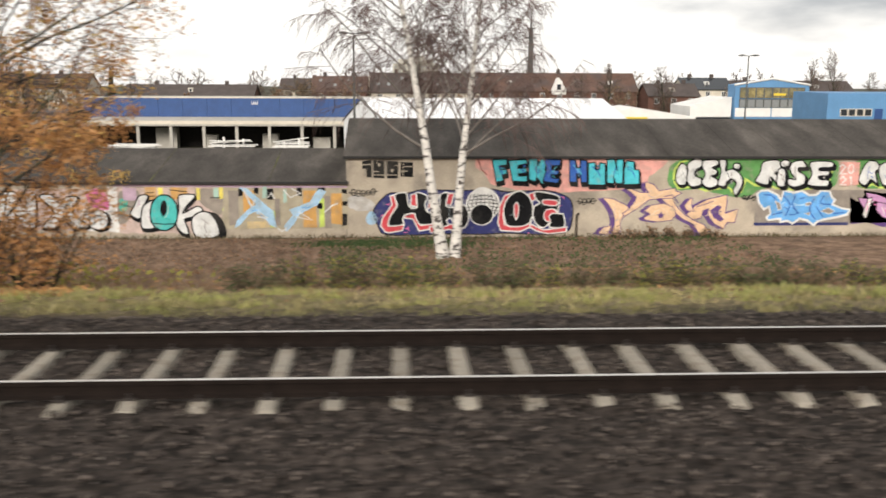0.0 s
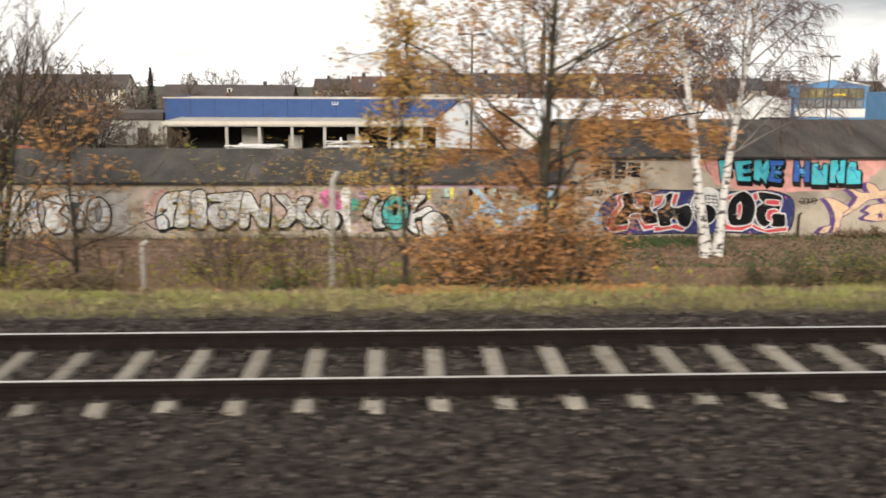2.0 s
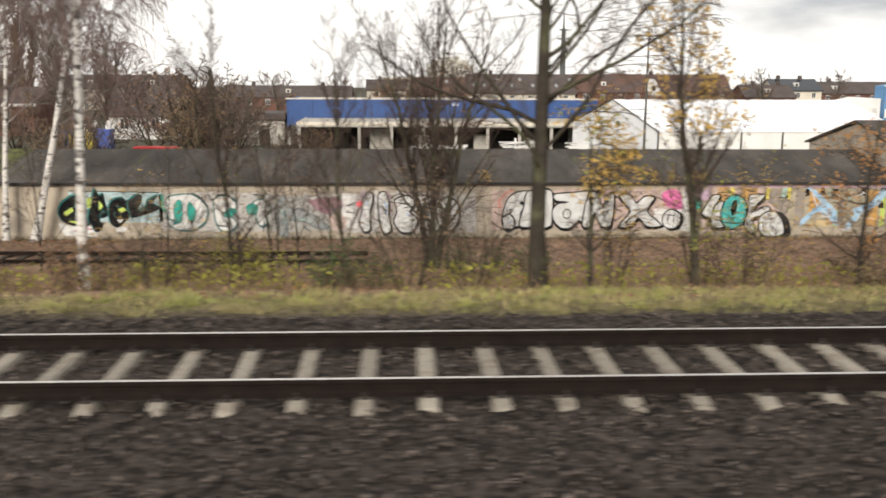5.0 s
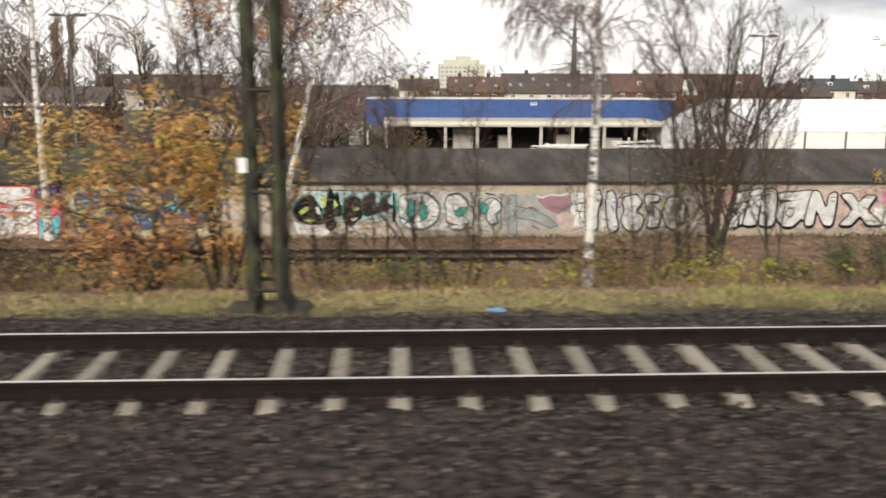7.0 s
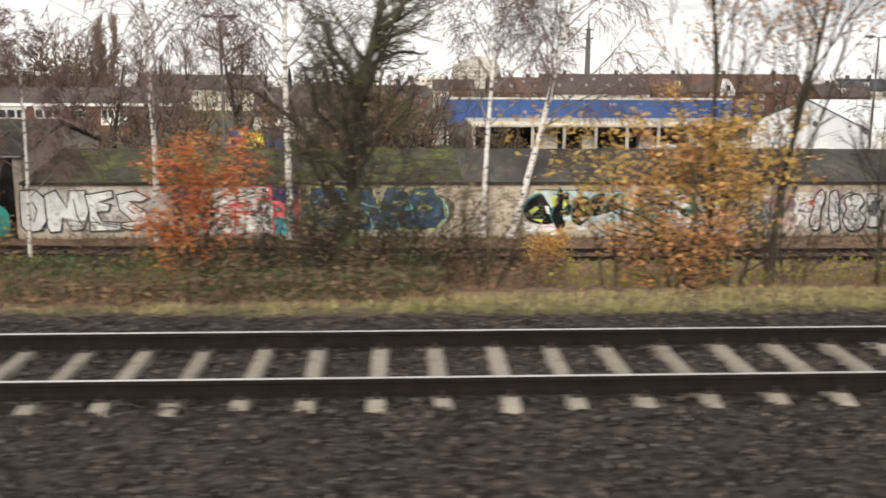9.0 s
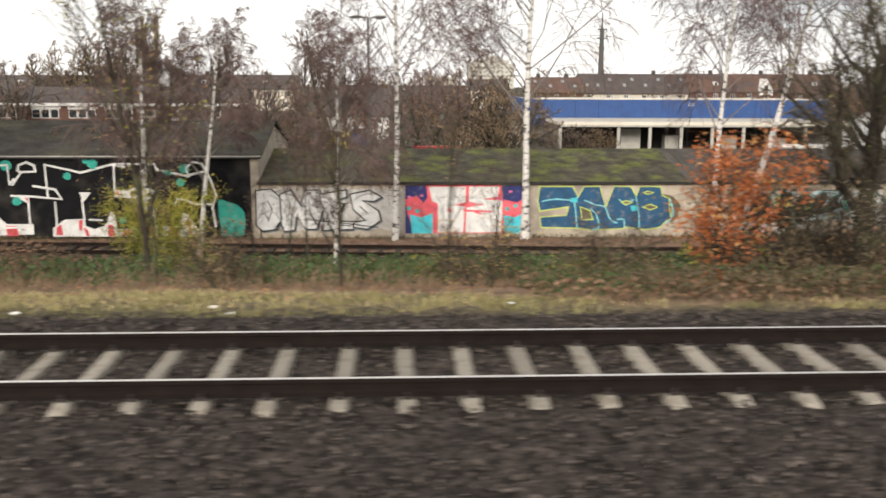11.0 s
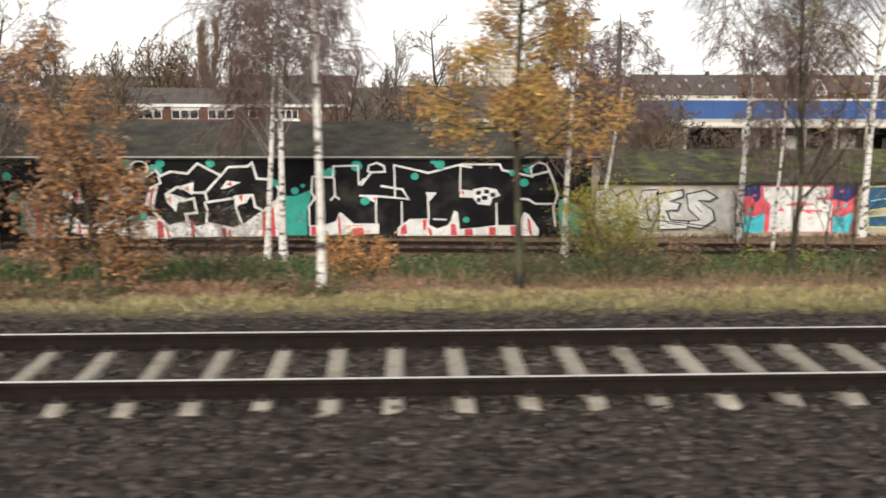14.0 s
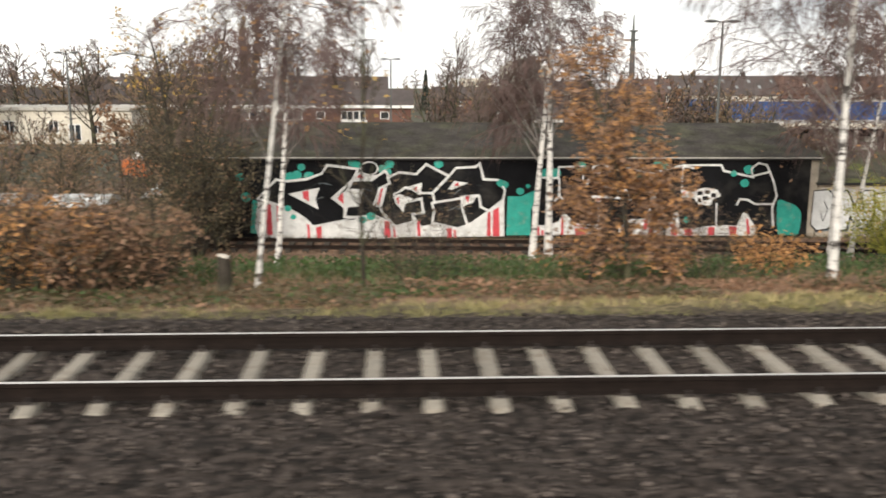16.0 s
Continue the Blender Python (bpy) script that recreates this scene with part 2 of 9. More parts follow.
    l.new(wob.outputs[0], lift.inputs[2])
    mr, mx = n.new("ShaderNodeMapRange"), n.new("ShaderNodeMix")
    mr.inputs["From Min"].default_value, mr.inputs["From Max"].default_value = 16.7, 17.4
    mx.data_type = "RGBA"
    l.new(lift.outputs[0], mr.inputs[0])
    l.new(mr.outputs[0], mx.inputs[0])
    l.new(c, mx.inputs[6])
    l.new(litter, mx.inputs[7])
    c = mx.outputs[2]
    c = band(58, 80, c, (0.085, 0.083, 0.06))
    l.new(c, p.inputs["Base Color"])
    return m


M_GROUND = ground_mat()


# ---- building helpers ----
def mesh_ob(name, verts, faces, mats, parent=None, label="", index=None, smooth=False):
    me = bpy.data.meshes.new(name)
    me.from_pydata([tuple(v) for v in verts], [], [tuple(f) for f in faces])
    for m in (mats if isinstance(mats, (list, tuple)) else [mats]):
        me.materials.append(m)
    if index is not None:
        me.polygons.foreach_set("material_index", list(index))
    if smooth:
        me.polygons.foreach_set("use_smooth", [True] * len(me.polygons))
    me.update()
    ob = new(name, me)
    if parent:
        ob.parent = parent
    if label:
        ob["label"] = label
    return ob


def part(name, bm, material, parent=None, label="", smooth=False):
    me = bpy.data.meshes.new(name)
    bm.to_mesh(me)
    bm.free()
    me.materials.append(material)
    if smooth:
        me.polygons.foreach_set("use_smooth", [True] * len(me.polygons))
    ob = new(name, me)
    if parent:
        ob.parent = parent
    if label:
        ob["label"] = label
    return ob


def box(bm, x0, x1, y0, y1, z0, z1, bevel=0.0):
    b = bmesh.ops.create_cube(bm, size=1.0, matrix=Matrix.Translation(((x0 + x1) / 2, (y0 + y1) / 2, (z0 + z1) / 2))
                              @ Matrix.Diagonal((x1 - x0, y1 - y0, z1 - z0, 1)))
    if bevel:
        es = list({e for v in b["verts"] for e in v.link_edges})
        bmesh.ops.bevel(bm, geom=es, offset=bevel, segments=1, affect="EDGES")


def box_part(name, x0, x1, y0, y1, z0, z1, material, parent=None, label="", bevel=0.0):
    bm = bmesh.new()
    box(bm, x0, x1, y0, y1, z0, z1, bevel)
    return part(name, bm, material, parent, label)


def rod(bm, a, b, r0, r1=None, sides=8):
    a, b = Vector(a), Vector(b)
    d = b - a
    q = d.to_track_quat("Z", "Y").to_matrix().to_4x4()
    bmesh.ops.create_cone(bm, cap_ends=True, segments=sides, radius1=r0, radius2=r0 if r1 is None else r1, depth=d.length,
                          matrix=Matrix.Translation((a + b) / 2) @ q)


def prism(bm, section, x0, x1):
    """A section of (y, z) points, drawn out along x."""
    a = [bm.verts.new((x0, y, z)) for y, z in section]
    b = [bm.verts.new((x1, y, z)) for y, z in section]
    k = len(section)
    for i in range(k):
        bm.faces.new((a[i], a[(i + 1) % k], b[(i + 1) % k], b[i]))
    bm.faces.new(a[::-1])
    bm.faces.new(b)
    bmesh.ops.recalc_face_normals(bm, faces=bm.faces)


def thing(name, label, category, at=(0, 0, 0), group="", kind=""):
    ob = new(name)
    ob.location = at
    return tagged(ob, label, category, group, kind)


# ---- the ground ----
PROFILE_Y = (-60, -12, 10.7, 11.7, 12.6, 14.5, 15.9, 16.9, 20, 25, 31, 37, 39.6, 60, 75, 110, 200, 730, 2600)
PROFILE_Z = (-0.052, -0.052, -0.052, -0.36, -0.49, -0.74, -0.96, -1.25, -1.78, -2.68, -3.86, -4.0, -4.3, -4.5, -6.0, -6.2, -7.5, -9.5, -80)


def ground_z(y):
    return float(np.interp(y, PROFILE_Y, PROFILE_Z))


def make_ground():
    rng = np.random.default_rng(3)
    ys = np.concatenate([np.array([-60, -20, -2, 3.0]), np.arange(5.0, 11.6, 0.09), np.arange(11.6, 18, 0.2), np.arange(18, 40, 0.5),
                         np.array([42, 50, 60, 75, 110, 200, 400, 730, 1200, 2600])])
    xs = np.concatenate([np.array([-2600, -900, -400, -200, -130]), np.arange(-96, 14, 0.14), np.array([15, 40, 80, 200, 500, 1200, 2600])])
    gx, gy = np.meshgrid(xs, ys)
    gz = np.interp(gy, PROFILE_Y, PROFILE_Z)
    rough = rng.random(gz.shape)
    amount = np.where(gy < 11.9, 0.06, np.where(gy < 18, 0.10, 0.16))
    inside = (gx > -97) & (gx < 15) & (gy > 4) & (gy < 39)
    gz = gz + np.where(inside, (rough - 0.6) * amount, 0)
    jx = np.where(inside, (rng.random(gz.shape) - 0.5) * 0.045, 0)
    verts = np.stack([gx + jx, gy, gz], -1).reshape(-1, 3)
    ny, nx = gx.shape
    i = np.arange(ny * nx).reshape(ny, nx)
    faces = np.stack([i[:-1, :-1], i[:-1, 1:], i[1:, 1:], i[1:, :-1]], -1).reshape(-1, 4)
    me = bpy.data.meshes.new("ground")
    me.vertices.add(len(verts))
    me.vertices.foreach_set("co", verts.ravel())
    me.loops.add(faces.size)
    me.loops.foreach_set("vertex_index", faces.ravel())
    me.polygons.add(len(faces))
    me.polygons.foreach_set("loop_start", np.arange(0, faces.size, 4))
    me.materials.append(M_GROUND)
    me.update(calc_edges=True)
    me.validate()
    tagged(new("ground", me), "ballast, grass verge and leaf-strewn bank beside the railway", "ground", kind="structure")


make_ground()


def scatter_mesh(name, centres, sizes, shape_v, shape_f, material, seed, flat=1.0):
    """Many copies of one small shape, each turned and sized on its own, joined into one mesh."""
    rng = np.random.default_rng(seed)
    sv, sf = np.array(shape_v, float), np.array(shape_f)
    k, n = len(centres), len(sv)
    q = rng.normal(size=(k, 4))
    q /= np.linalg.norm(q, axis=1)[:, None]
    w, x, y, z = q.T
    R = np.stack([np.stack([1 - 2 * (y * y + z * z), 2 * (x * y - z * w), 2 * (x * z + y * w)], -1),
                  np.stack([2 * (x * y + z * w), 1 - 2 * (x * x + z * z), 2 * (y * z - x * w)], -1),
                  np.stack([2 * (x * z - y * w), 2 * (y * z + x * w), 1 - 2 * (x * x + y * y)], -1)], 1)
    stretch = 1 + 0.35 * rng.normal(size=(k, 1, 3)).clip(-1.5, 1.5)
    V = np.einsum("kij,knj->kni", R, sv[None] * stretch) * np.asarray(sizes).reshape(k, 1, 1)
    V[:, :, 2] *= flat
    V += np.asarray(centres)[:, None, :]
    Fc = (sf[None] + (np.arange(k) * n)[:, None, None]).reshape(-1, sf.shape[1])
    return bulk(name, V.reshape(-1, 3), Fc, material)


def bulk(name, verts, faces, material, parent=None, smooth=False):
    verts, faces = np.asarray(verts, float), np.asarray(faces)
    me = bpy.data.meshes.new(name)
    me.vertices.add(len(verts))
    me.vertices.foreach_set("co", verts.ravel())
    me.loops.add(faces.size)
    me.loops.foreach_set("vertex_index", faces.ravel())
    me.polygons.add(len(faces))
    me.polygons.foreach_set("loop_start", np.arange(0, faces.size, faces.shape[1]))
    if smooth:
        me.polygons.foreach_set("use_smooth", [True] * len(faces))
    me.materials.append(material)
    me.update(calc_edges=True)
    ob = new(name, me)
    if parent:
        ob.parent = parent
    return ob


STONE_V = [(1, 0.1, 0), (-1, 0, 0.1), (0, 0.9, -0.1), (0.1, -1, 0), (0, 0.1, 0.8), (0.1, 0, -0.8)]
STONE_F = [(0, 2, 4), (2, 1, 4), (1, 3, 4), (3, 0, 4), (2, 0, 5), (1, 2, 5), (3, 1, 5), (0, 3, 5)]
rng = np.random.default_rng(5)
NST = 128000
sx, sy = rng.uniform(-94, 13, NST), rng.uniform(5.6, 11.9, NST)
sz = np.interp(sy, PROFILE_Y, PROFILE_Z) + rng.uniform(-0.02, 0.02, NST)
sz += 0.016 * (np.sin(sx * 13 + 2 * np.sin(sy * 7)) + np.sin(sy * 17 + 2.5 * np.sin(sx * 5)))
# the space between sleepers is filled, their tops stay clear
DRIFT_X = (-84, -80.1, -77.7, -72.8, -67.8, -62.9, -58, -45.6, -40.6, -35.6, -30.6, -18, -15.6, 0, 15)
DRIFT = (0.455, 0.405, 0.296, 0.155, 0.10, 0.072, -0.056, -0.02, 0.0, -0.03, 0.018, 0.12, 0.078, 0, 0)
phase = (sx - 0.016 - np.interp(sx, DRIFT_X, DRIFT)) / 0.6
on_sleeper = (np.abs(phase - np.round(phase)) * 0.6 < 0.115) & (sy > 7.69) & (sy < 9.75)
sx, sy, sz = sx[~on_sleeper], sy[~on_sleeper], sz[~on_sleeper]
NST = len(sx)
size = rng.uniform(0.016, 0.037, NST)
pale = rng.random(NST) < 0.035
size[pale] *= 0.8
for pick, m, lab in ((~pale, M_STONE, "loose dark brown crushed ballast stones round the sleepers"), (pale, M_PALESTONE, "paler grey ballast stones strewn among the dark ones")):
    tagged(scatter_mesh("ballast_stones", np.stack([sx, sy, sz], 1)[pick], size[pick], STONE_V, STONE_F, m, 6, 0.62), lab, "gravel", kind="stuff")

# ---- the near track ----
RAIL_Y, GAUGE, RAIL_TOP, STEP = 7.851, 1.505, 0.17, 0.6
track = thing("railway_track", "running track with rusty rails on pale concrete sleepers in ballast", "railway track", kind="structure")
SECTION = [(-0.0625, 0), (0.0625, 0), (0.0625, 0.011), (0.02, 0.026), (0.008, 0.045), (0.008, 0.105), (0.0335, 0.118), (0.0335, 0.148),
           (0.028, 0.1545), (-0.028, 0.1545), (-0.0335, 0.148), (-0.0335, 0.118), (-0.008, 0.105), (-0.008, 0.045), (-0.02, 0.026), (-0.0625, 0.011)]


def rail(y, x0, x1, z, parent, top=M_RAILTOP):
    bm = bmesh.new()
    prism(bm, [(y + a, z + b) for a, b in SECTION], x0, x1)
    ob = part("rail", bm, M_RUST, parent, "rusty rail with a bright worn head")
    bm = bmesh.new()
    prism(bm, [(y - 0.02, z + 0.1547), (y + 0.02, z + 0.1547), (y + 0.016, z + 0.1585), (y - 0.016, z + 0.1585)], x0, x1)
    part("rail_head", bm, top, ob)
    return ob


for y in (RAIL_Y, RAIL_Y + GAUGE):
    rail(y, -110, 26, RAIL_TOP - 0.158, track)


def sleeper_mesh():
    bm = bmesh.new()
    ys = (-1.06, -1.0, -0.86, -0.6, -0.35, 0.35, 0.6, 0.9, 1.10, 1.16)
    zs = (-0.10, -0.035, 0.0, 0.0, -0.01, -0.01, 0.0, 0.0, -0.005, -0.09)
    rings = []
    for y, z in zip(ys, zs):
        rings.append([bm.verts.new(v) for v in ((-0.15, y, -0.2), (-0.08, y, z - 0.02), (-0.067, y, z), (0.067, y, z), (0.08, y, z - 0.02), (0.15, y, -0.2))])
    for a, b in zip(rings, rings[1:]):
        for i in range(5):
            bm.faces.new((a[i], a[i + 1], b[i + 1], b[i]))
    bm.faces.new(rings[0][::-1])
    bm.faces.new(rings[-1])
    bmesh.ops.recalc_face_normals(bm, faces=bm.faces)
    me = bpy.data.meshes.new("sleeper")
    bm.to_mesh(me)
    bm.free()
    me.materials.append(M_SLEEPER)
    return me


SLEEPER = sleeper_mesh()
CLIP = bpy.data.meshes.new("rail_clip")
_bm = bmesh.new()
for sgn in (-1, 1):
    box(_bm, -0.055, 0.055, sgn * 0.07 - 0.02, sgn * 0.07 + 0.045 * sgn + 0.02, 0.0, 0.03, 0.006)
    rod(_bm, (0, sgn * 0.09, 0.02), (0, sgn * 0.09, 0.065), 0.017, sides=6)
_bm.to_mesh(CLIP)
_bm.free()
CLIP.materials.append(M_CLIP)
rnd = random.Random(4)
for k in range(-160, 30):
    x = 0.016 + k * STEP + float(np.interp(k * STEP, DRIFT_X, DRIFT))
    s = new("sleeper", SLEEPER)
    s.parent = track
    s.matrix_basis = pose(x + rnd.uniform(-0.02, 0.02), RAIL_Y + GAUGE / 2 + rnd.uniform(-0.02, 0.02), rnd.uniform(-0.008, 0.006), 0, 0, rnd.uniform(-0.7, 0.7))
    for y in (RAIL_Y, RAIL_Y + GAUGE):
        c = new("rail_clip", CLIP)
        c.parent = s
        c.matrix_basis = pose(0, y - RAIL_Y - GAUGE / 2, 0)

# ---- the disused siding along the sheds ----
siding = thing("disused_siding", "disused rusty siding half buried in leaves", "railway track", kind="structure")
for off in (0, 1.5):
    pts = [(-150, 41.2), (-120, 38.3), (-95, 36.2), (-80, 35.05), (-71, 34.5), (-56, 33.5), (-46, 32.8), (-32, 32.4), (-26, 32.35)]
    for (xa, ya), (xb, yb) in zip(pts, pts[1:]):
        bm = bmesh.new()
        prism(bm, [(a, b) for a, b in SECTION], 0, math.hypot(xb - xa, yb - ya) + 0.02)
        ob = part("rail", bm, M_OLDRAIL, siding)
        ob.matrix_basis = Matrix.Translation((xa, ya + off, -3.90)) @ pose(0, 0, 0, 0, 0, math.degrees(math.atan2(yb - ya, xb - xa)))
for k in range(110):
    x = -103 + k * 0.70
    y = float(np.interp(x, [p[0] for p in pts], [p[1] for p in pts])) + 0.75
    ob = box_part("sleeper", x - 0.12, x + 0.12, y - 1.2, y + 1.2, ground_z(y) - 0.2, -3.88, M_OLDWOOD, siding)

# ---- sheds with graffiti along the yard ----
WALL_Y, BASE_Z = 39.5, -4.6


def shed(name, x0, x1, eave, ridge, roof_mat, label, roof_split=None):
    t = thing(name, label, "shed", (x0, WALL_Y, BASE_Z))
    o = Matrix.Translation((-x0, -WALL_Y, -BASE_Z))

    def add(nm, section, a, b, m, lab="", bevel=0):
        bm = bmesh.new()
        prism(bm, section, a, b)
        bmesh.ops.transform(bm, matrix=o, verts=bm.verts)
        return part(nm, bm, m, t, lab)

    y0, y1, ym = WALL_Y, WALL_Y + 10.2, WALL_Y + 5.1
    front = add("front_wall", [(y0, BASE_Z), (y0 + 0.24, BASE_Z), (y0 + 0.24, eave), (y0, eave)], x0, x1, M_WALL, "weathered rendered wall covered in graffiti")
    add("back_wall", [(y1 - 0.24, BASE_Z), (y1, BASE_Z), (y1, eave), (y1 - 0.24, eave)], x0, x1, M_WALL)
    for a, b in ((x0, x0 + 0.24), (x1 - 0.24, x1)):
        add("gable_wall", [(y0 + 0.24, BASE_Z), (y1 - 0.24, BASE_Z), (y1 - 0.24, eave), (ym, ridge - 0.1), (y0 + 0.24, eave)], a, b, M_WALL)
    k = (ridge - eave) / (ym - y0)
    cuts = [x0 - 0.12] + list(roof_split or ()) + [x1 + 0.12]
    for i, (a, b) in enumerate(zip(cuts, cuts[1:])):
        m = roof_mat[i] if isinstance(roof_mat, list) else roof_mat
        add("roof", [(y0 - 0.16, eave - 0.16 * k + 0.10), (ym, ridge + 0.10), (ym, ridge), (y0 - 0.16, eave - 0.16 * k)], a, b, m)
        add("roof", [(ym, ridge + 0.10), (y1 + 0.35, eave - 0.35 * k + 0.10), (y1 + 0.35, eave - 0.35 * k), (ym, ridge)], a, b, m)
    # felt edge strip; the thin shadow line under the eave is put into its colour
    add("roof_edge", [(y0 - 0.19, eave - 0.16 * k + 0.0), (y0 - 0.162, eave - 0.16 * k + 0.0), (y0 - 0.162, eave - 0.16 * k + 0.11), (y0 - 0.19, eave - 0.16 * k + 0.11)],
        x0 - 0.12, x1 + 0.12, M_EDGE, "felt roof edge, coloured near-black as the eave's shadow line")
    if name == "dark_shed":
        add("gutter_strip", [(y0 - 0.21, eave - 0.16 * k + 0.08), (y0 - 0.193, eave - 0.16 * k + 0.08), (y0 - 0.193, eave - 0.16 * k + 0.13), (y0 - 0.21, eave - 0.16 * k + 0.13)],
            x0 - 0.12, x1 + 0.12, M_CONC, "pale metal strip along the eave")
    # felt seams up the slope
    xx = x0 + 1.0
    rr = random.Random(int(abs(x0) * 10))
    while xx < x1 - 0.5:
        add("roof_seam", [(y0 - 0.165, eave - 0.165 * k + 0.102), (ym, ridge + 0.102), (ym, ridge + 0.110), (y0 - 0.165, eave - 0.165 * k + 0.110)], xx, xx + 0.05, roof_mat[0] if isinstance(roof_mat, list) else roof_mat)
        xx += rr.choice((2.0, 3.0, 4.0, 5.0))
    return t, front


shed_tall, wall_tall = shed("tall_shed", -2.25, 46, -0.80, 0.52, M_ROOF, "long rendered shed with dark felt roof and graffiti wall")
shed_low, wall_low = shed("low_shed", -60.6, -2.28, -1.90, -0.92, [M_MOSSROOF, M_ROOF], "long low rendered shed with a mossy dark felt roof and graffiti", (-42.0,))
shed_left, wall_left = shed("dark_shed", -87.2, -60.65, -0.80, 0.40, M_OLDROOF, "rendered shed with a dark felt roof and a black graffiti wall")


# ---- the yard and the town behind the sheds ----
def window(parent, x, y, z, w, h, frame_m=None, panes=1, pane_m=None):
    """A framed window on a wall that faces the track, its lower left corner at x, z."""
    bm = bmesh.new()
    f = 0.08 * max(w, h) ** 0.5
    for a in (x, x + w - f):
        box(bm, a, a + f, y - 0.06, y + 0.06, z, z + h)
    for a in (z, z + h - f):
        box(bm, x + f, x + w - f, y - 0.055, y + 0.055, a, a + f)
    for k in range(1, panes):
        xx = x + w * k / panes
        box(bm, xx - f / 2, xx + f / 2, y - 0.05, y + 0.05, z + f, z + h - f)
    win = part("window", bm, frame_m or M_WHITE, parent)
    box_part("pane", x + f * 0.6, x + w - f * 0.6, y - 0.015, y + 0.015, z + f * 0.6, z + h - f * 0.6, pane_m or M_GLASS, win)
    return win


def house(x0, x1, y, depth, eave, ridge, wall_m, roof_m, label, storeys=2, step=4.2, dormers=0, chimneys=2, seed=1, gable=None, base=None, skylights=0):
    rr = random.Random(seed)
    zb = ground_z(y) - 0.3 if base is None else base
    t = thing("house", label, "house", ((x0 + x1) / 2, y, zb), group="houses behind the yard")
    off = Matrix.Translation((-(x0 + x1) / 2, -y, -zb))

    def put(name, bm, m, parent=t, lab=""):
        bmesh.ops.transform(bm, matrix=off, verts=bm.verts)
        return part(name, bm, m, parent, lab)

    bm = bmesh.new()
    ym = y + depth / 2
    prism(bm, [(y, zb), (y + depth, zb), (y + depth, eave), (ym, ridge - 0.2), (y, eave)], x0, x1)
    put("wall", bm, wall_m)
    k = (ridge - eave) / (depth / 2)
    bm = bmesh.new()
    prism(bm, [(y - 0.5, eave - 0.5 * k + 0.2), (ym, ridge + 0.2), (y + depth + 0.5, eave - 0.5 * k + 0.2), (y + depth + 0.5, eave - 0.5 * k), (ym, ridge), (y - 0.5, eave - 0.5 * k)], x0 - 0.3, x1 + 0.3)
    roof = put("roof", bm, roof_m)
    for c in range(chimneys):
        cx = x0 + (x1 - x0) * (c + 0.5) / chimneys + rr.uniform(-1, 1)
        bm = bmesh.new()
        box(bm, cx - 0.45, cx + 0.45, ym - 0.4, ym + 0.4, ridge - 0.5, ridge + 1.1)
        put("chimney", bm, M_TILE, roof)
    lx, ly, lz = (x0 + x1) / 2, y, zb
    n = int((x1 - x0) / step)
    for s in range(storeys):
        z = eave - 2.1 - 2.9 * s
        if z < zb + 0.3:
            break
        for i in range(n):
            xx = x0 + (x1 - x0) * (i + 0.5) / n - 0.6
            window(t, xx - lx, -0.02, z - lz, 1.2, 1.5, panes=2)
    for i in range(dormers):
        xx = x0 + (x1 - x0) * (i + 0.5) / dormers + rr.uniform(-0.6, 0.6)
        yy, zz = y + depth * 0.16, eave + k * depth * 0.16
        bm = bmesh.new()
        box(bm, xx - 0.6, xx + 0.6, yy, yy + depth * 0.2, zz - 0.3, zz + 1.1)
        d = put("dormer", bm, rr.choice((M_WHITE, M_PLASTER)), roof)
        window(d, xx - 0.42 - lx, yy - 0.02 - ly, zz + 0.15 - lz, 0.84, 0.8)
    for i in range(skylights):
        xx = x0 + (x1 - x0) * (i + 0.3 + rr.uniform(0, 0.4)) / skylights
        f = rr.choice((0.14, 0.3))
        bm = bmesh.new()
        prism(bm, [(y + depth * f, eave + k * depth * f + 0.3), (y + depth * f + 0.9, eave + k * (depth * f + 0.9) + 0.3), (y + depth * f + 0.9, eave + k * (depth * f + 0.9)), (y + depth * f, eave + k * depth * f)], xx, xx + 0.75)
        put("skylight", bm, M_FARGLASS, roof, "pale roof window")
    if gable is not None:
        bm = bmesh.new()
        prism_x = [(gable - 1.9, eave - 1.0), (gable + 1.9, eave - 1.0), (gable + 1.9, eave + 0.3), (gable, ridge - 1.0), (gable - 1.9, eave + 0.3)]
        a = [bm.verts.new((px, y - 0.5, pz)) for px, pz in prism_x]
        b = [bm.verts.new((px, y + depth / 3, pz)) for px, pz in prism_x]
        bm.faces.new(a)
        bm.faces.new(b[::-1])
        for i in range(5):
            bm.faces.new((a[i], b[i], b[(i + 1) % 5], a[(i + 1) % 5]))
        bmesh.ops.recalc_face_normals(bm, faces=bm.faces)
        gb = put("gable", bm, M_WHITE, t, "white rendered front gable")
        window(gb, gable - 0.6 - lx, -0.52, eave + 0.1 - lz, 1.2, 1.6)
    return t


HY = 240
house(-70, -37, HY, 11, -3.6, -1.0, M_BRICK, M_TILE, "row of plastered houses under dark tiled roofs", seed=1, dormers=1, chimneys=2)
house(-34, -22.5, HY + 30, 11, -2.4, 0.4, M_PLASTER, M_TILE, "plastered house under a dark tiled roof", seed=2, dormers=0)
house(-21.5, -8, HY - 6, 11, -2.2, 1.3, M_BRICK, M_ROOFBROWN, "brick house under a brown tiled roof", seed=3, dormers=0, skylights=4)
house(-7, 21, HY, 12, -2.4, 2.2, M_PLASTER, M_TILE, "cream terrace under a long dark tiled roof", seed=4, dormers=0, chimneys=2, skylights=9)
house(21.6, 62, HY, 12, -2.0, 2.3, M_BRICK, M_ROOFBROWN, "long brick terrace with a white front gable", seed=5, dormers=3, chimneys=3, gable=41.5)
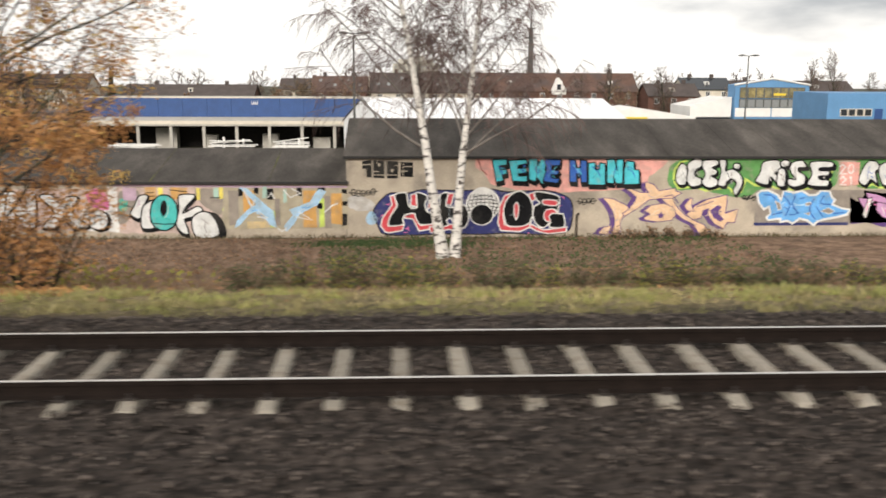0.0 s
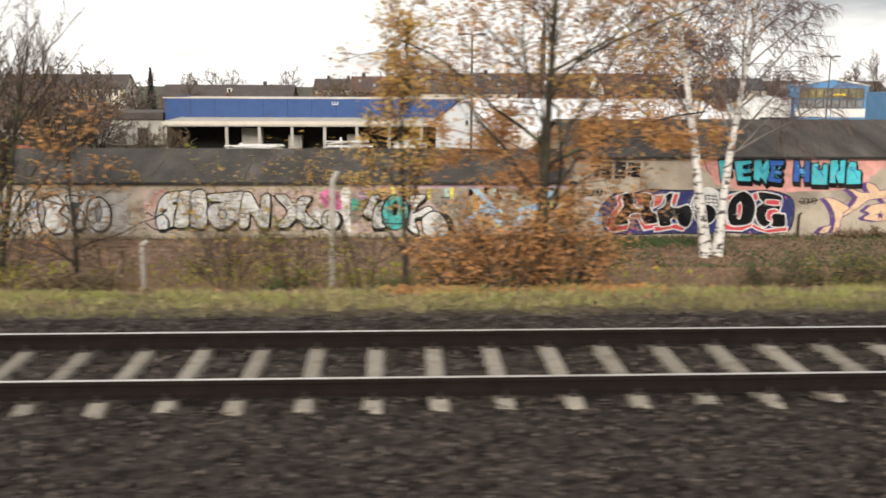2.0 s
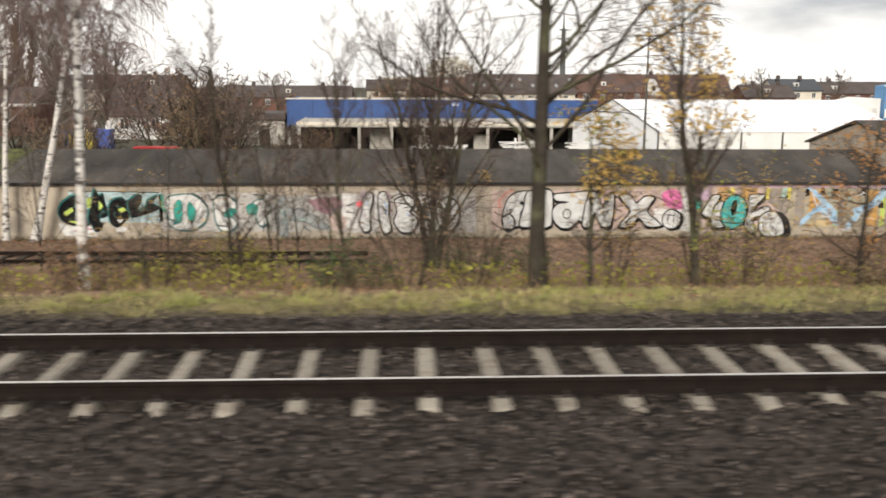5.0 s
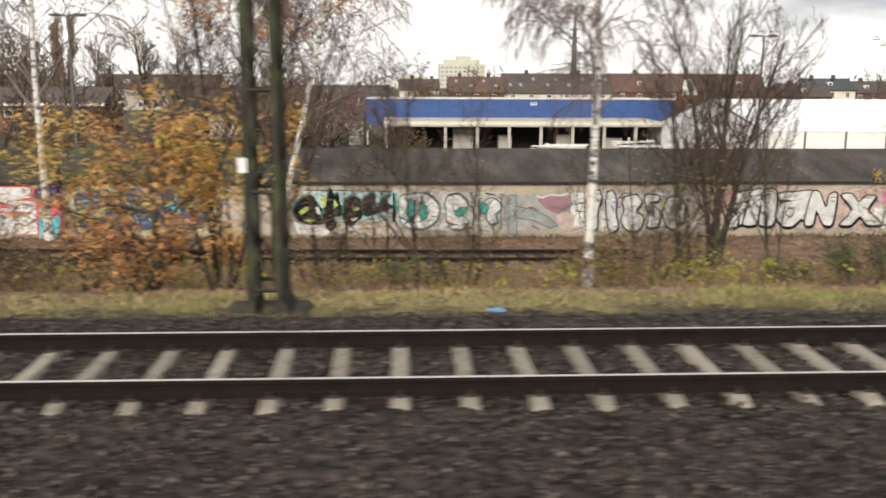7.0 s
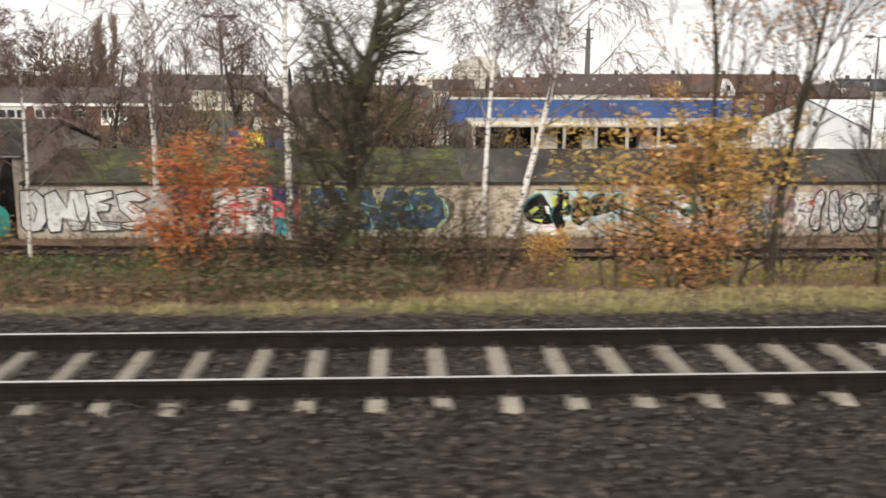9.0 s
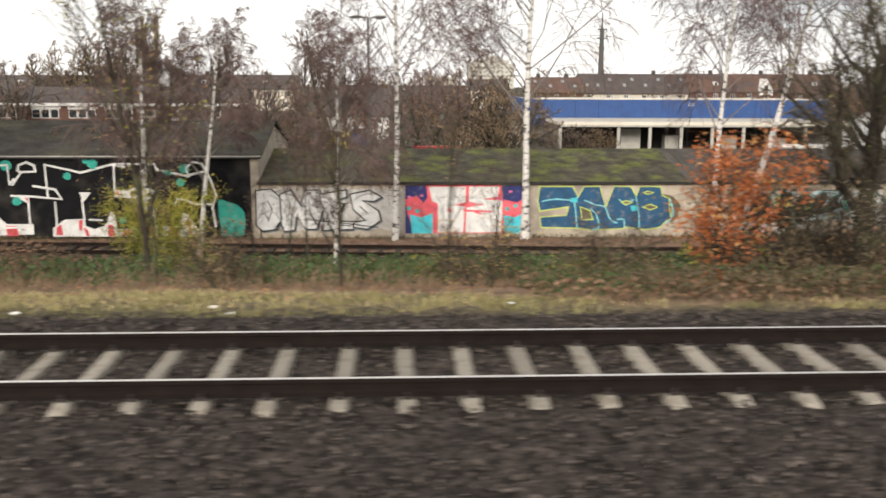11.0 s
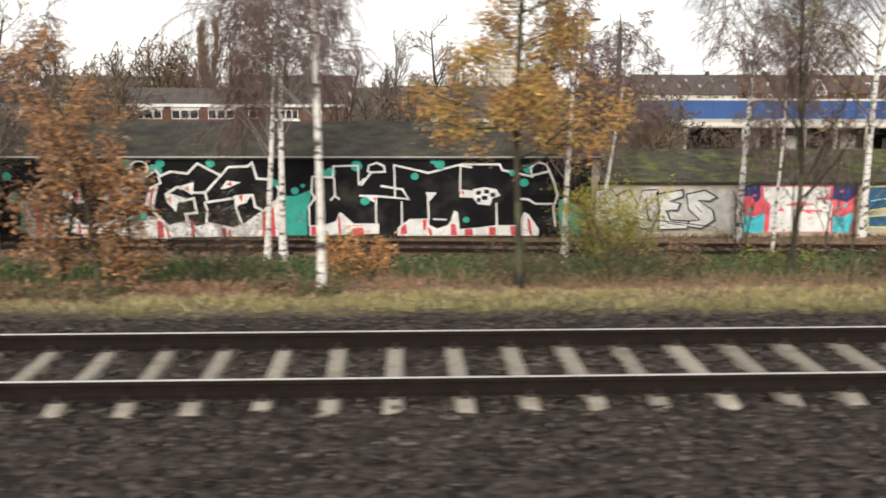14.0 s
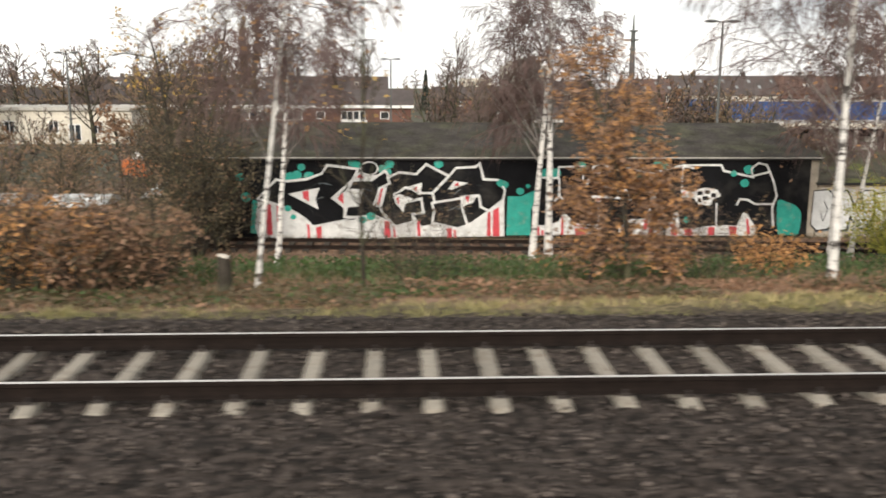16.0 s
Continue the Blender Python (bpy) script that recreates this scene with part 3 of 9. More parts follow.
house(63, 76, HY - 8, 11, -3.0, -0.2, M_BRICK, M_TILE, "brick house under a dark tiled roof", seed=6, dormers=1)
house(77, 90, HY + 8, 11, -1.6, 1.2, M_PLASTER, M_GLASS, "plastered house with a slate-dark roof", seed=7, dormers=1)
house(91, 130, HY + 20, 12, -2.6, 0.4, M_BRICK, M_TILE, "far brick terrace behind the yard", seed=8, dormers=2)
house(-114, -82, HY + 10, 11, -1.9, 1.5, M_PLASTER, M_TILE, "far plastered terrace under a dark roof", seed=9, dormers=2)
house(-160, -122, HY, 12, -2.0, 1.2, M_BRICK, M_TILE, "far brick terrace beyond bare trees", seed=10, dormers=2)
house(-64.5, -56, 129, 8, -3.0, 0.2, M_WHITE, M_TILE, "white rendered house beside bare trees", seed=11, storeys=1, dormers=0, chimneys=1)


def oriented(t, a, b):
    """Turns a thing so that its own x axis runs from a to b in plan."""
    t.matrix_basis = Matrix.Translation(t.location) @ pose(0, 0, 0, 0, 0, math.degrees(math.atan2(b[1] - a[1], b[0] - a[0])))
    return t


M_BOARD = mat("weathered_boards", (0.24, 0.195, 0.15), 0.9, 0.3, 1.5, 12, stretch=(4, 4, 0.4), per_object=0.15)


def blue_hall():
    """A long flat hall with a deep blue fascia over open bays."""
    a, b = (-38.4, 116.0), (0.2, 116.0)
    L = math.hypot(b[0] - a[0], b[1] - a[1])
    z0 = -6.4
    t = oriented(thing("blue_hall", "long flat hall with a blue fascia and open dark bays", "hall", (a[0], a[1], z0)), a, b)
    top, mid = -0.55 - z0, -3.7 - z0
    D = 14.0
    box_part("roof", -0.2, L, 0.3, D, top - 0.5, top - 0.12, M_CONC, t, "pale flat roof")
    for i in range(13):
        box_part("fascia_panel", L * i / 13 + 0.012, L * (i + 1) / 13 - 0.012, -0.25, 0.25, mid, top, M_BLUE, t, "blue sheet metal panel")
    for i in range(4):
        box_part("fascia_panel", -0.3, 0.0, 0.26 + D * i / 4, 0.24 + D * (i + 1) / 4, mid - 0.25, top, M_BLUE, t, "blue sheet metal panel")
    box_part("end_wall", -0.2, 0.05, 0.3, D, 0, mid - 0.92, M_WHITE, t)
    box_part("coping", -0.35, L, -0.3, 0.3, top + 0.004, top + 0.14, M_PLASTER, t, "pale coping strip")
    # open bays under a canopy that stands forward of the fascia
    C, x0, x1 = -10.5, 2.15, L - 4.0
    ctop, cbot = -2.78 - z0, -3.35 - z0
    box_part("canopy", x0, x1, C, -0.26, cbot + 0.2, ctop - 0.05, M_CONC, t, "flat pale canopy roof")
    box_part("canopy_edge", x0 - 0.1, x1 + 0.1, C - 0.25, C - 0.004, cbot + 0.2, ctop, M_PLASTER, t, "pale canopy edge")
    box_part("canopy_beam", x0 - 0.05, x1 + 0.05, C - 0.2, C - 0.006, cbot, cbot + 0.196, M_CONC, t, "grey concrete edge beam")
    # near-black wall: the shade deep in the bays is put into its colour
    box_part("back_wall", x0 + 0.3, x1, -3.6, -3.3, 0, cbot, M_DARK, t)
    for i in range(9):
        y0, y1 = C + 0.4 + i * 1.1, C + 1.48 + i * 1.1
        box_part("side_panel", x0, x0 + 0.12, y0, min(y1, -0.3), 0, cbot + 0.18, M_BOARD, t, "weathered brown boards")
    box_part("canopy_edge", x0 - 0.1, x0 - 0.004, C - 0.004, -0.3, cbot + 0.2, ctop, M_PLASTER, t, "pale canopy edge")
    box_part("side_wall", x1 - 0.28, x1, C + 0.31, -3.7, 0, cbot - 0.004, M_WHITE, t)
    box_part("column", x0 + 0.02, x0 + 0.36, C, C + 0.34, 0, cbot - 0.004, M_CONC, t)
    x = x0 + 6.8
    while x < x1:
        box_part("column", x, x + 0.34, C, C + 0.34, 0, cbot - 0.004, M_CONC, t)
        x += 3.67
    for xx, w, h in ((10.2, 2.4, 2.6), (22.5, 1.8, 1.9), (15.6, 1.6, 1.8), (28.4, 2.0, 1.5)):
        box_part("stored_crate", xx, xx + w, C + 3.5, C + 5.0, 0, h, M_CONC, t, "pale crate stored inside the bay")
    # two small square marks on the fascia, lettered in white
    for xx in (20.3, 20.75):
        bm = bmesh.new()
        box(bm, xx, xx + 0.07, -0.275, -0.252, top - 0.75, top - 0.35)
        box(bm, xx + 0.071, xx + 0.25, -0.275, -0.252, top - 0.75, top - 0.68)
        box(bm, xx + 0.25, xx + 0.32, -0.275, -0.252, top - 0.75, top - 0.35)
        part("fascia_mark", bm, M_WHITE, t, "small white mark on the fascia")
    return t


blue_hall()


def low_annex():
    """Grey flat-roofed store left of the hall."""
    t = thing("store_annex", "low pale store with a dark flat roof", "shed", (-47, 116, -6.4))
    box_part("wall", 0, 8.0, 0, 8, 0, 3.3, M_CONC, t)
    box_part("roof", -0.3, 8.2, -0.4, 8.3, 3.304, 4.1, M_TILE, t)
    box_part("door", 4.9, 6.2, -0.06, -0.004, 0, 2.2, M_OLDWOOD, t)


low_annex()


def marquee():
    """A white storage marquee with a gable end."""
    x0, x1, y0, y1, eave, ridge, zb = -1.1, 19.1, 83.5, 100.0, -2.45, 0.2, -6.3
    t = thing("marquee", "long white sheeted storage marquee with a gable end", "marquee", (x0, y0, zb))
    ym = (y0 + y1) / 2
    W = y1 - y0
    e, r = eave - zb, ridge - zb
    bm = bmesh.new()
    prism(bm, [(0, 0), (0.08, 0), (0.08, e), (0, e)], 0.1, x1 - x0 + 3.0)
    part("side_wall", bm, M_WHITE, t)
    bm = bmesh.new()
    prism(bm, [(0.09, 0), (W - 0.09, 0), (W - 0.09, e), (W / 2, r - 0.06), (0.09, e)], 0, 0.1)
    # brighter white than the side wall: colour makes up for little sun here
    part("gable_wall", bm, M_MARQUEE, t)
    L = x1 - x0 + 3.0
    n = 6
    for i in range(n):
        for s in (0, 1):
            ya, yb = (-0.1, W / 2) if s == 0 else (W / 2, W + 0.1)
            za, zc = (e, r) if s == 0 else (r, e)
            bm = bmesh.new()
            prism(bm, [(ya, za), (yb, zc), (yb, zc + 0.05), (ya, za + 0.05)], L * i / n, L * (i + 1) / n - 0.02)
            # the sheet sags between the frames and ends in a slanted hip
            if i == n - 1:
                for v in bm.verts:
                    if v.co.x > L * 0.95 and abs(v.co.y - W / 2) < 0.1:
                        v.co.x += 0.6
            part("roof_sheet", bm, M_MARQUEE, t)
    for i in range(n + 1):
        box_part("frame_post", L * i / n - 0.06, L * i / n + 0.06, -0.11, -0.004, 0, e, M_STEEL, t)
    bm = bmesh.new()
    rod(bm, (-0.03, W * 0.42, e + 0.35), (-0.13, W * 0.42, e + 0.35), 0.3, sides=12)
    part("vent", bm, M_STEEL, t, "round dark vent")
    for ya, za, yb, zc in ((-0.15, e + 0.02, W / 2, r + 0.06), (W / 2, r + 0.06, W + 0.15, e + 0.02)):
        bm = bmesh.new()
        rod(bm, (-0.06, ya, za), (-0.06, yb, zc), 0.07, sides=4)
        part("verge_rail", bm, M_STEEL, t, "thin grey rail along the gable edge")
    # the gable stands askew to the long side
    for ob in t.children:
        for v in ob.data.vertices:
            v.co.x -= 0.29 * v.co.y
    return t


marquee()

def glass_hall():
    """Blue gabled showroom with a wide glazed front, white wings on both sides."""
    zb = -6.8
    t = thing("glazed_showroom", "blue gabled showroom with a wide glazed front", "building", (60.4, 148, zb))
    w, e, r = 6.05, 7.7, 8.6
    bm = bmesh.new()
    v = [(-w, 0), (w, 0), (w, e), (0, r), (-w, e)]
    a = [bm.verts.new((x, 0, z)) for x, z in v]
    b = [bm.verts.new((x, 3.5, z)) for x, z in v]
    bm.faces.new(a)
    bm.faces.new(b[::-1])
    for i in range(5):
        bm.faces.new((a[i], b[i], b[(i + 1) % 5], a[(i + 1) % 5]))
    bmesh.ops.recalc_face_normals(bm, faces=bm.faces)
    part("body", bm, M_SKYBLUE, t)
    for s in (-1, 1):
        bm = bmesh.new()
        rod(bm, (s * (w + 0.2), -0.1, e - 0.02), (0, -0.1, r + 0.1), 0.16, sides=4)
        part("verge_trim", bm, M_WHITE, t)
    for i in range(8):
        x = -w + 0.7 + i * (2 * w - 1.4) / 8
        for z0, h, gl in ((5.55, 1.75, M_SHOWGLASS), (4.05, 1.4, M_FARGLASS)):
            window(t, x, -0.05, z0, (2 * w - 1.4) / 8 - 0.01, h, M_STEEL, pane_m=gl)
    for i in range(2):
        box_part("white_panel", -w + 0.1 + i * w, i * w - 0.1, -0.12, -0.004, 2.6, 4.0, M_WHITE, t)
    box_part("yellow_sign", 0.2, 2.2, -0.2, -0.12, 6.0, 6.35, M_YELLOWP, t, "yellow display sign behind the glass")
    for side, x0, x1 in ((-1, -13, -w - 0.15), (1, w + 0.15, 10.5)):
        wg = part_wing(t, x0, x1, side)
    return t


M_SKYBLUE = mat("light_blue_cladding", (0.10, 0.25, 0.45), 0.6, 0.1, 0.6, 5)
M_YELLOWP = mat("yellow_panel", (0.75, 0.55, 0.05), 0.5, 0.1)


def part_wing(t, x0, x1, side):
    bm = bmesh.new()
    inner, outer = (x1, x0) if side < 0 else (x0, x1)
    za, zb2 = (5.7, 4.2) if side < 0 else (4.6, 3.3)
    v = [(outer, 2.5), (inner, 2.5), (inner, za), (outer, zb2)]
    a = [bm.verts.new((x, 1.0, z)) for x, z in v]
    b = [bm.verts.new((x, 12, z)) for x, z in v]
    bm.faces.new(a)
    bm.faces.new(b[::-1])
    for i in range(4):
        bm.faces.new((a[i], b[i], b[(i + 1) % 4], a[(i + 1) % 4]))
    bmesh.ops.recalc_face_normals(bm, faces=bm.faces)
    part("wing_fascia", bm, M_WHITE, t)
    box_part("wing_wall", min(x0, x1), max(x0, x1), 1.3, 11.8, 0, 2.496, M_GLASS, t)


glass_hall()

bb = thing("blue_office", "pale blue flat-roofed office with a window band", "building", (51.8, 110, -6.3))
box_part("body", 0, 16, 0, 10, 0, 6.75, M_SKYBLUE, bb)
for i in range(4):
    window(bb, 1.6 + i * 1.0, -0.03, 4.0, 0.95, 0.9, M_PLASTER)
box_part("door", 5.9, 6.9, -0.06, -0.004, 2.6, 4.9, M_BLUE, bb, "blue door")
gw = thing("low_workshop", "low workshop with a white gabled fascia and yellow sign", "building", (33, 140, -6.8))
bm = bmesh.new()
v = [(-9, 2.3), (9, 2.3), (9, 2.9), (0, 4.3), (-9, 2.9)]
a = [bm.verts.new((x, 0, z)) for x, z in v]
b = [bm.verts.new((x, 12, z)) for x, z in v]
bm.faces.new(a)
bm.faces.new(b[::-1])
for i in range(5):
    bm.faces.new((a[i], b[i], b[(i + 1) % 5], a[(i + 1) % 5]))
bmesh.ops.recalc_face_normals(bm, faces=bm.faces)
part("fascia", bm, M_WHITE, gw)
box_part("wall", -8.8, 8.8, 0.3, 11.8, 0, 2.296, M_CONC, gw)
box_part("sign", -3, 1.5, -0.12, -0.004, 2.4, 2.9, M_YELLOWP, gw, "yellow sign board")
gw.location.x = 36.5


def school():
    """Long brick school wing with a band of white-framed windows."""
    zb = -7.2
    t = thing("school_wing", "long brick wing with white window bands and dark roof", "building", (-133.2, 136, zb))
    L, e = 56, 4.9
    box_part("wall", 0, L, 0, 10, 0, e, M_BRICK, t)
    box_part("eaves_board", -0.4, L + 0.4, -0.5, 0.1, e + 0.004, e + 0.42, M_WHITE, t, "white eaves board")
    bm = bmesh.new()
    prism(bm, [(-0.4, e + 0.43), (10.4, e + 0.43), (5, e + 2.6)], -0.4, L + 0.4)
    part("roof", bm, M_TILE, t)
    for k, x in enumerate((2, 8, 14, 20, 26, 31.2, 36.4)):
        for j in range(3):
            window(t, x + j * 1.3, -0.05, e - 1.75, 1.2, 1.3, panes=1)
        box_part("white_band", x - 0.15, x + 4.1, -0.03, -0.004, e - 0.4, e, M_WHITE, t)
    window(t, 42.2, -0.05, e - 1.6, 1.3, 1.1)
    for j in range(4):
        window(t, 45.8 + j * 0.9, -0.05, e - 1.7, 0.85, 1.3)
    box_part("white_panel", 45.7, 49.6, -0.1, -0.06, e - 2.7, e - 1.75, M_WHITE, t)
    window(t, 51.5, -0.05, e - 1.6, 1.3, 1.1)
    return t


school()
lw = thing("pale_wall_building", "long low pale building behind bare shrubs", "building", (-133, 120, -7.0))
box_part("wall", 0, 20, 0, 8, 0, 4.9, M_PLASTER, lw)
box_part("roof", -0.3, 20.3, -0.4, 8.3, 4.904, 5.3, M_CONC, lw)
for i in range(3):
    window(lw, 4.0 + i * 5.5, -0.05, 2.0, 1.3, 1.6, panes=2)
window(lw, 12.0, -0.05, 1.0, 1.6, 2.2, panes=2)


def tower_block():
    t = thing("tower_block", "distant white tower block with rows of windows", "building", (12, 671, -9.4))
    for i, (x0, x1, h) in enumerate(((-16, 17, 17.5), (-12, 13, 20.5), (-3, 7, 23))):
        box_part("storey_block", x0, x1, i * 1.0, 18 - i, 0 if i == 0 else (17.504 if i == 1 else 20.504), h, M_FARWALL, t)
    for s in range(5):
        for i in range(10):
            window(t, -15 + i * 3.2, -0.1, 2.2 + s * 3.0, 2.0, 1.3, M_FARWALL, pane_m=M_FARGLASS)
    return t


tower_block()
low_far = thing("far_flats", "distant pale flats beside the tower block", "building", (-28, 640, -10))
box_part("body", -8, 14, 0, 14, 0, 9.0, M_PLASTER, low_far)
for i in range(6):
    window(low_far, -6.5 + i * 3.3, -0.1, 5.5, 1.6, 1.6)


def radio_mast():
    t = thing("radio_mast", "distant slim grey concrete radio mast with platforms", "mast", (101, 713, -10))
    bm = bmesh.new()
    rod(bm, (0, 0, 0), (0, 0, 45), 2.4, 1.5, 10)
    part("shaft", bm, M_STEEL, t)
    bm = bmesh.new()
    rod(bm, (0, 0, 44.9), (0, 0, 57), 0.9, 0.3, 8)
    part("antenna", bm, M_STEEL, t)
    for z, r in ((30.5, 2.8), (37.5, 4.2), (44.2, 3.4)):
        bm = bmesh.new()
        rod(bm, (0, 0, z), (0, 0, z + 1.0), r, sides=12)
        part("platform", bm, M_STEEL, t)
    return t


radio_mast()


def lamp_post(x, y, top, arms=2):
    zb = ground_z(y) - 0.2
    t = thing("street_lamp", "tall grey floodlight post with two lamp heads", "street lamp", (x, y, zb), group="yard lamps")
    h = top - zb
    bm = bmesh.new()
    rod(bm, (0, 0, 0), (0, 0, h), 0.13, 0.07, 8)
    part("pole", bm, M_STEEL, t)
    for s in (-1, 1):
        bm = bmesh.new()
        rod(bm, (0, 0, h - 0.05), (s * 0.5, 0, h), 0.045, sides=6)
        part("arm", bm, M_STEEL, t)
        bm = bmesh.new()
        bmesh.ops.create_uvsphere(bm, u_segments=10, v_segments=6, radius=0.4, matrix=Matrix.Translation((s * 0.8, 0, h + 0.02)) @ Matrix.Diagonal((1.2, 0.8, 0.28, 1)))
        part("lamp_head", bm, M_STEEL, t, smooth=True)
    return t


for x, y, z in ((-3.7, 78.5, 5.9), (-56.7, 64.2, 6.4), (41.2, 108.6, 4.8), (-95, 150, 4.5), (-80, 120, 4.5), (-112, 95, 4.6)):
    lamp_post(x, y, z)


def trailer(x, y, w, tilt, seed):
    """A white boat trailer with masts laid along it."""
    rr = random.Random(seed)
    z = ground_z(y)
    t = thing("boat_trailer", "white metal frames and masts stacked on a trailer", "trailer", (x, y, z), group="stacked trailers")
    bm = bmesh.new()
    for k in range(2):
        box(bm, -w / 2, w / 2, -0.9 + k * 1.5, -0.78 + k * 1.5, 1.0, 1.1)
    part("deck_rails", bm, M_WHITE, t)
    for k in range(5):
        bm = bmesh.new()
        zz = 1.16 + k * 0.07
        rod(bm, (-w / 2 * rr.uniform(0.5, 1.1), rr.uniform(-0.8, 0.8), zz), (w / 2 * rr.uniform(0.5, 1.1), rr.uniform(-0.8, 0.8), zz + rr.uniform(-0.1, tilt)), 0.045, sides=6)
        part("mast_pole", bm, M_WHITE, t)
    for xx in (-w * 0.2, w * 0.22):
        bm = bmesh.new()
        rod(bm, (xx, 0, 0.3), (xx, 0, 1.6 + rr.uniform(-0.2, 0.2)), 0.10, sides=8)
        part("winch_post", bm, M_WHITE, t)
        bm = bmesh.new()
        rod(bm, (xx - 0.0, -0.9, 0.33), (xx, -0.72, 0.33), 0.33, sides=14)
        part("wheel", bm, M_DARK, t)
    t.location.z = z + 1.55
    for k in (-1, 1):
        box_part("stand", k * w * 0.3 - 0.3, k * w * 0.3 + 0.3, -0.6, 0.6, -1.9, 0.99, M_STEEL, t)
    return t


for x, y, w, s in ((-21.6, 75, 4.6, 1), (-14.0, 79, 3.9, 2), (-9.0, 78, 3.0, 4)):
    trailer(x, y, w, 0.35, s)

# coloured clutter in the far yard
for x, y, w, h, c, lab in ((-61.8, 110, 2.6, 1.7, (0.75, 0.6, 0.05), "yellow plastic container"), (-59.2, 110, 1.8, 2.2, (0.04, 0.08, 0.3), "dark blue stacked crates"),
                           (-63.8, 112, 2.0, 1.9, (0.05, 0.10, 0.35), "blue stacked crates"), (-50.5, 100, 5.0, 0.9, (0.55, 0.04, 0.04), "red tarpaulin-covered stack")):
    z = ground_z(y)
    mt = mat("yard_" + lab.split()[0], c, 0.5, 0.1)
    t = thing("container", lab + " in the yard", "container", (x, y, z))
    box_part("body", -w / 2, w / 2, -0.8, 0.8, 0, h, mt, t, bevel=0.06)
    box_part("lid", -w / 2 - 0.05, w / 2 + 0.05, -0.85, 0.85, h + 0.004, h + 0.1, mt, t)
for x in (-60.2, -58.7, -61.4):
    bm = bmesh.new()
    bmesh.ops.create_uvsphere(bm, u_segments=10, v_segments=7, radius=0.45, matrix=Matrix.Translation((x, 110, ground_z(110) + 2.6)) @ Matrix.Diagonal((0.8, 0.8, 1.6, 1)))
    o = part("mooring_buoy", bm, M_WHITE, None, smooth=True)
    bmx = tagged(o, "white plastic buoy standing on stacked crates", "buoy", "white buoys")
sp = thing("garden_hut", "low dark hut with a pale corrugated roof and blue end", "hut", (-91.2, 44.5, -5.2))
box_part("wall", 0, 2.15, 0, 3, 0, 2.08, M_DARK, sp)
for i in range(3):
    bm = bmesh.new()
    prism(bm, [(-0.3, 2.09), (3.2, 2.40), (3.2, 2.46), (-0.3, 2.15)], -0.2 + i * 0.85, 0.62 + i * 0.85)
    part("roof_sheet", bm, M_ROOFSHEET, sp)
box_part("blue_door", 1.25, 1.95, -0.06, -0.004, 0.2, 1.8, M_BLUE, sp, "blue door")
for x0, z0, w in ((-95.6, -5.35, 2.6), (-99.9, -5.3, 2.7)):
    sl = thing("garden_hut", "small hut with a weathered pale pitched roof", "hut", (x0, 44, z0))
    bm = bmesh.new()
    prism(bm, [(-0.3, 1.95), (1.3, 2.32), (2.9, 1.95), (2.9, 1.87), (-0.3, 1.87)], -0.2, w)
    part("roof", bm, M_ROOFSHEET, sl)
    box_part("wall", 0, w - 0.2, 0, 2.6, 0, 1.86, M_OLDWOOD, sl)
ov = thing("orange_van", "orange van parked behind bushes", "van", (-101.7, 76, ground_z(76)))
box_part("body", 0, 3.6, 0, 1.7, 0.35, 1.75, mat("orange_paint", (0.65, 0.16, 0.03), 0.4, 0.08), ov, bevel=0.15)
box_part("cab", 0.9, 2.9, 0.1, 1.6, 1.754, 2.3, M_WHITE, ov, bevel=0.12)
for xx in (0.7, 2.8):
    bm = bmesh.new()
    rod(bm, (xx, -0.05, 0.33), (xx, 0.2, 0.33), 0.33, sides=14)
    part("wheel", bm, M_DARK, ov)


# ---- graffiti on the shed walls: brush strokes laid in layers on the render ----
def paint(name, c, wear=0.66):
    """Sprayed paint on render: uneven passes, grain, and worn spots where the wall shows through."""
    m = mat("paint_" + name, c, 0.75, 0.2, 2.2, 26, 0.2, 45, second=tuple(0.55 * a + 0.45 * b for a, b in zip(c, (0.33, 0.29, 0.24))), second_scale=3.4, second_at=wear, soft=0.1, per_island=0.05)
    m.node_tree.nodes["Principled BSDF"].inputs["Specular IOR Level"].default_value = 0.2
    return m


P_BLACK = mat("paint_black", (0.009, 0.009, 0.010), 0.9, 0.3, 1.6, 14, second=(0.035, 0.033, 0.030), second_scale=0.9, second_at=0.6, soft=0.1)
P_INK, P_INKLINE, P_RENDER = paint("ink", (0.02, 0.026, 0.026)), paint("ink_line", (0.05, 0.055, 0.06)), paint("bare_render", (0.40, 0.35, 0.28))
P_WHITE, P_SILVER, P_WASH = paint("white", (0.66, 0.66, 0.64)), paint("silver", (0.60, 0.61, 0.60), 0.68), paint("white_wash", (0.50, 0.49, 0.47), 0.5)
P_WASHGREY, P_SLATEPALE, P_PLUM = paint("grey_wash", (0.36, 0.36, 0.34), 0.52), paint("pale_slate", (0.27, 0.30, 0.30), 0.55), paint("plum", (0.30, 0.17, 0.20), 0.55)
P_RED, P_NAVY, P_CYAN = paint("red", (0.56, 0.07, 0.085)), paint("navy", (0.035, 0.04, 0.14)), paint("cyan", (0.07, 0.50, 0.58))
P_BLUE, P_PINK, P_GREEN = paint("blue", (0.035, 0.115, 0.40)), paint("pink", (0.68, 0.34, 0.30), 0.58), paint("green", (0.10, 0.27, 0.085), 0.6)
P_LIME, P_BEIGE, P_PURPLE = paint("lime", (0.50, 0.62, 0.14)), paint("beige", (0.70, 0.48, 0.31)), paint("purple", (0.11, 0.06, 0.19))
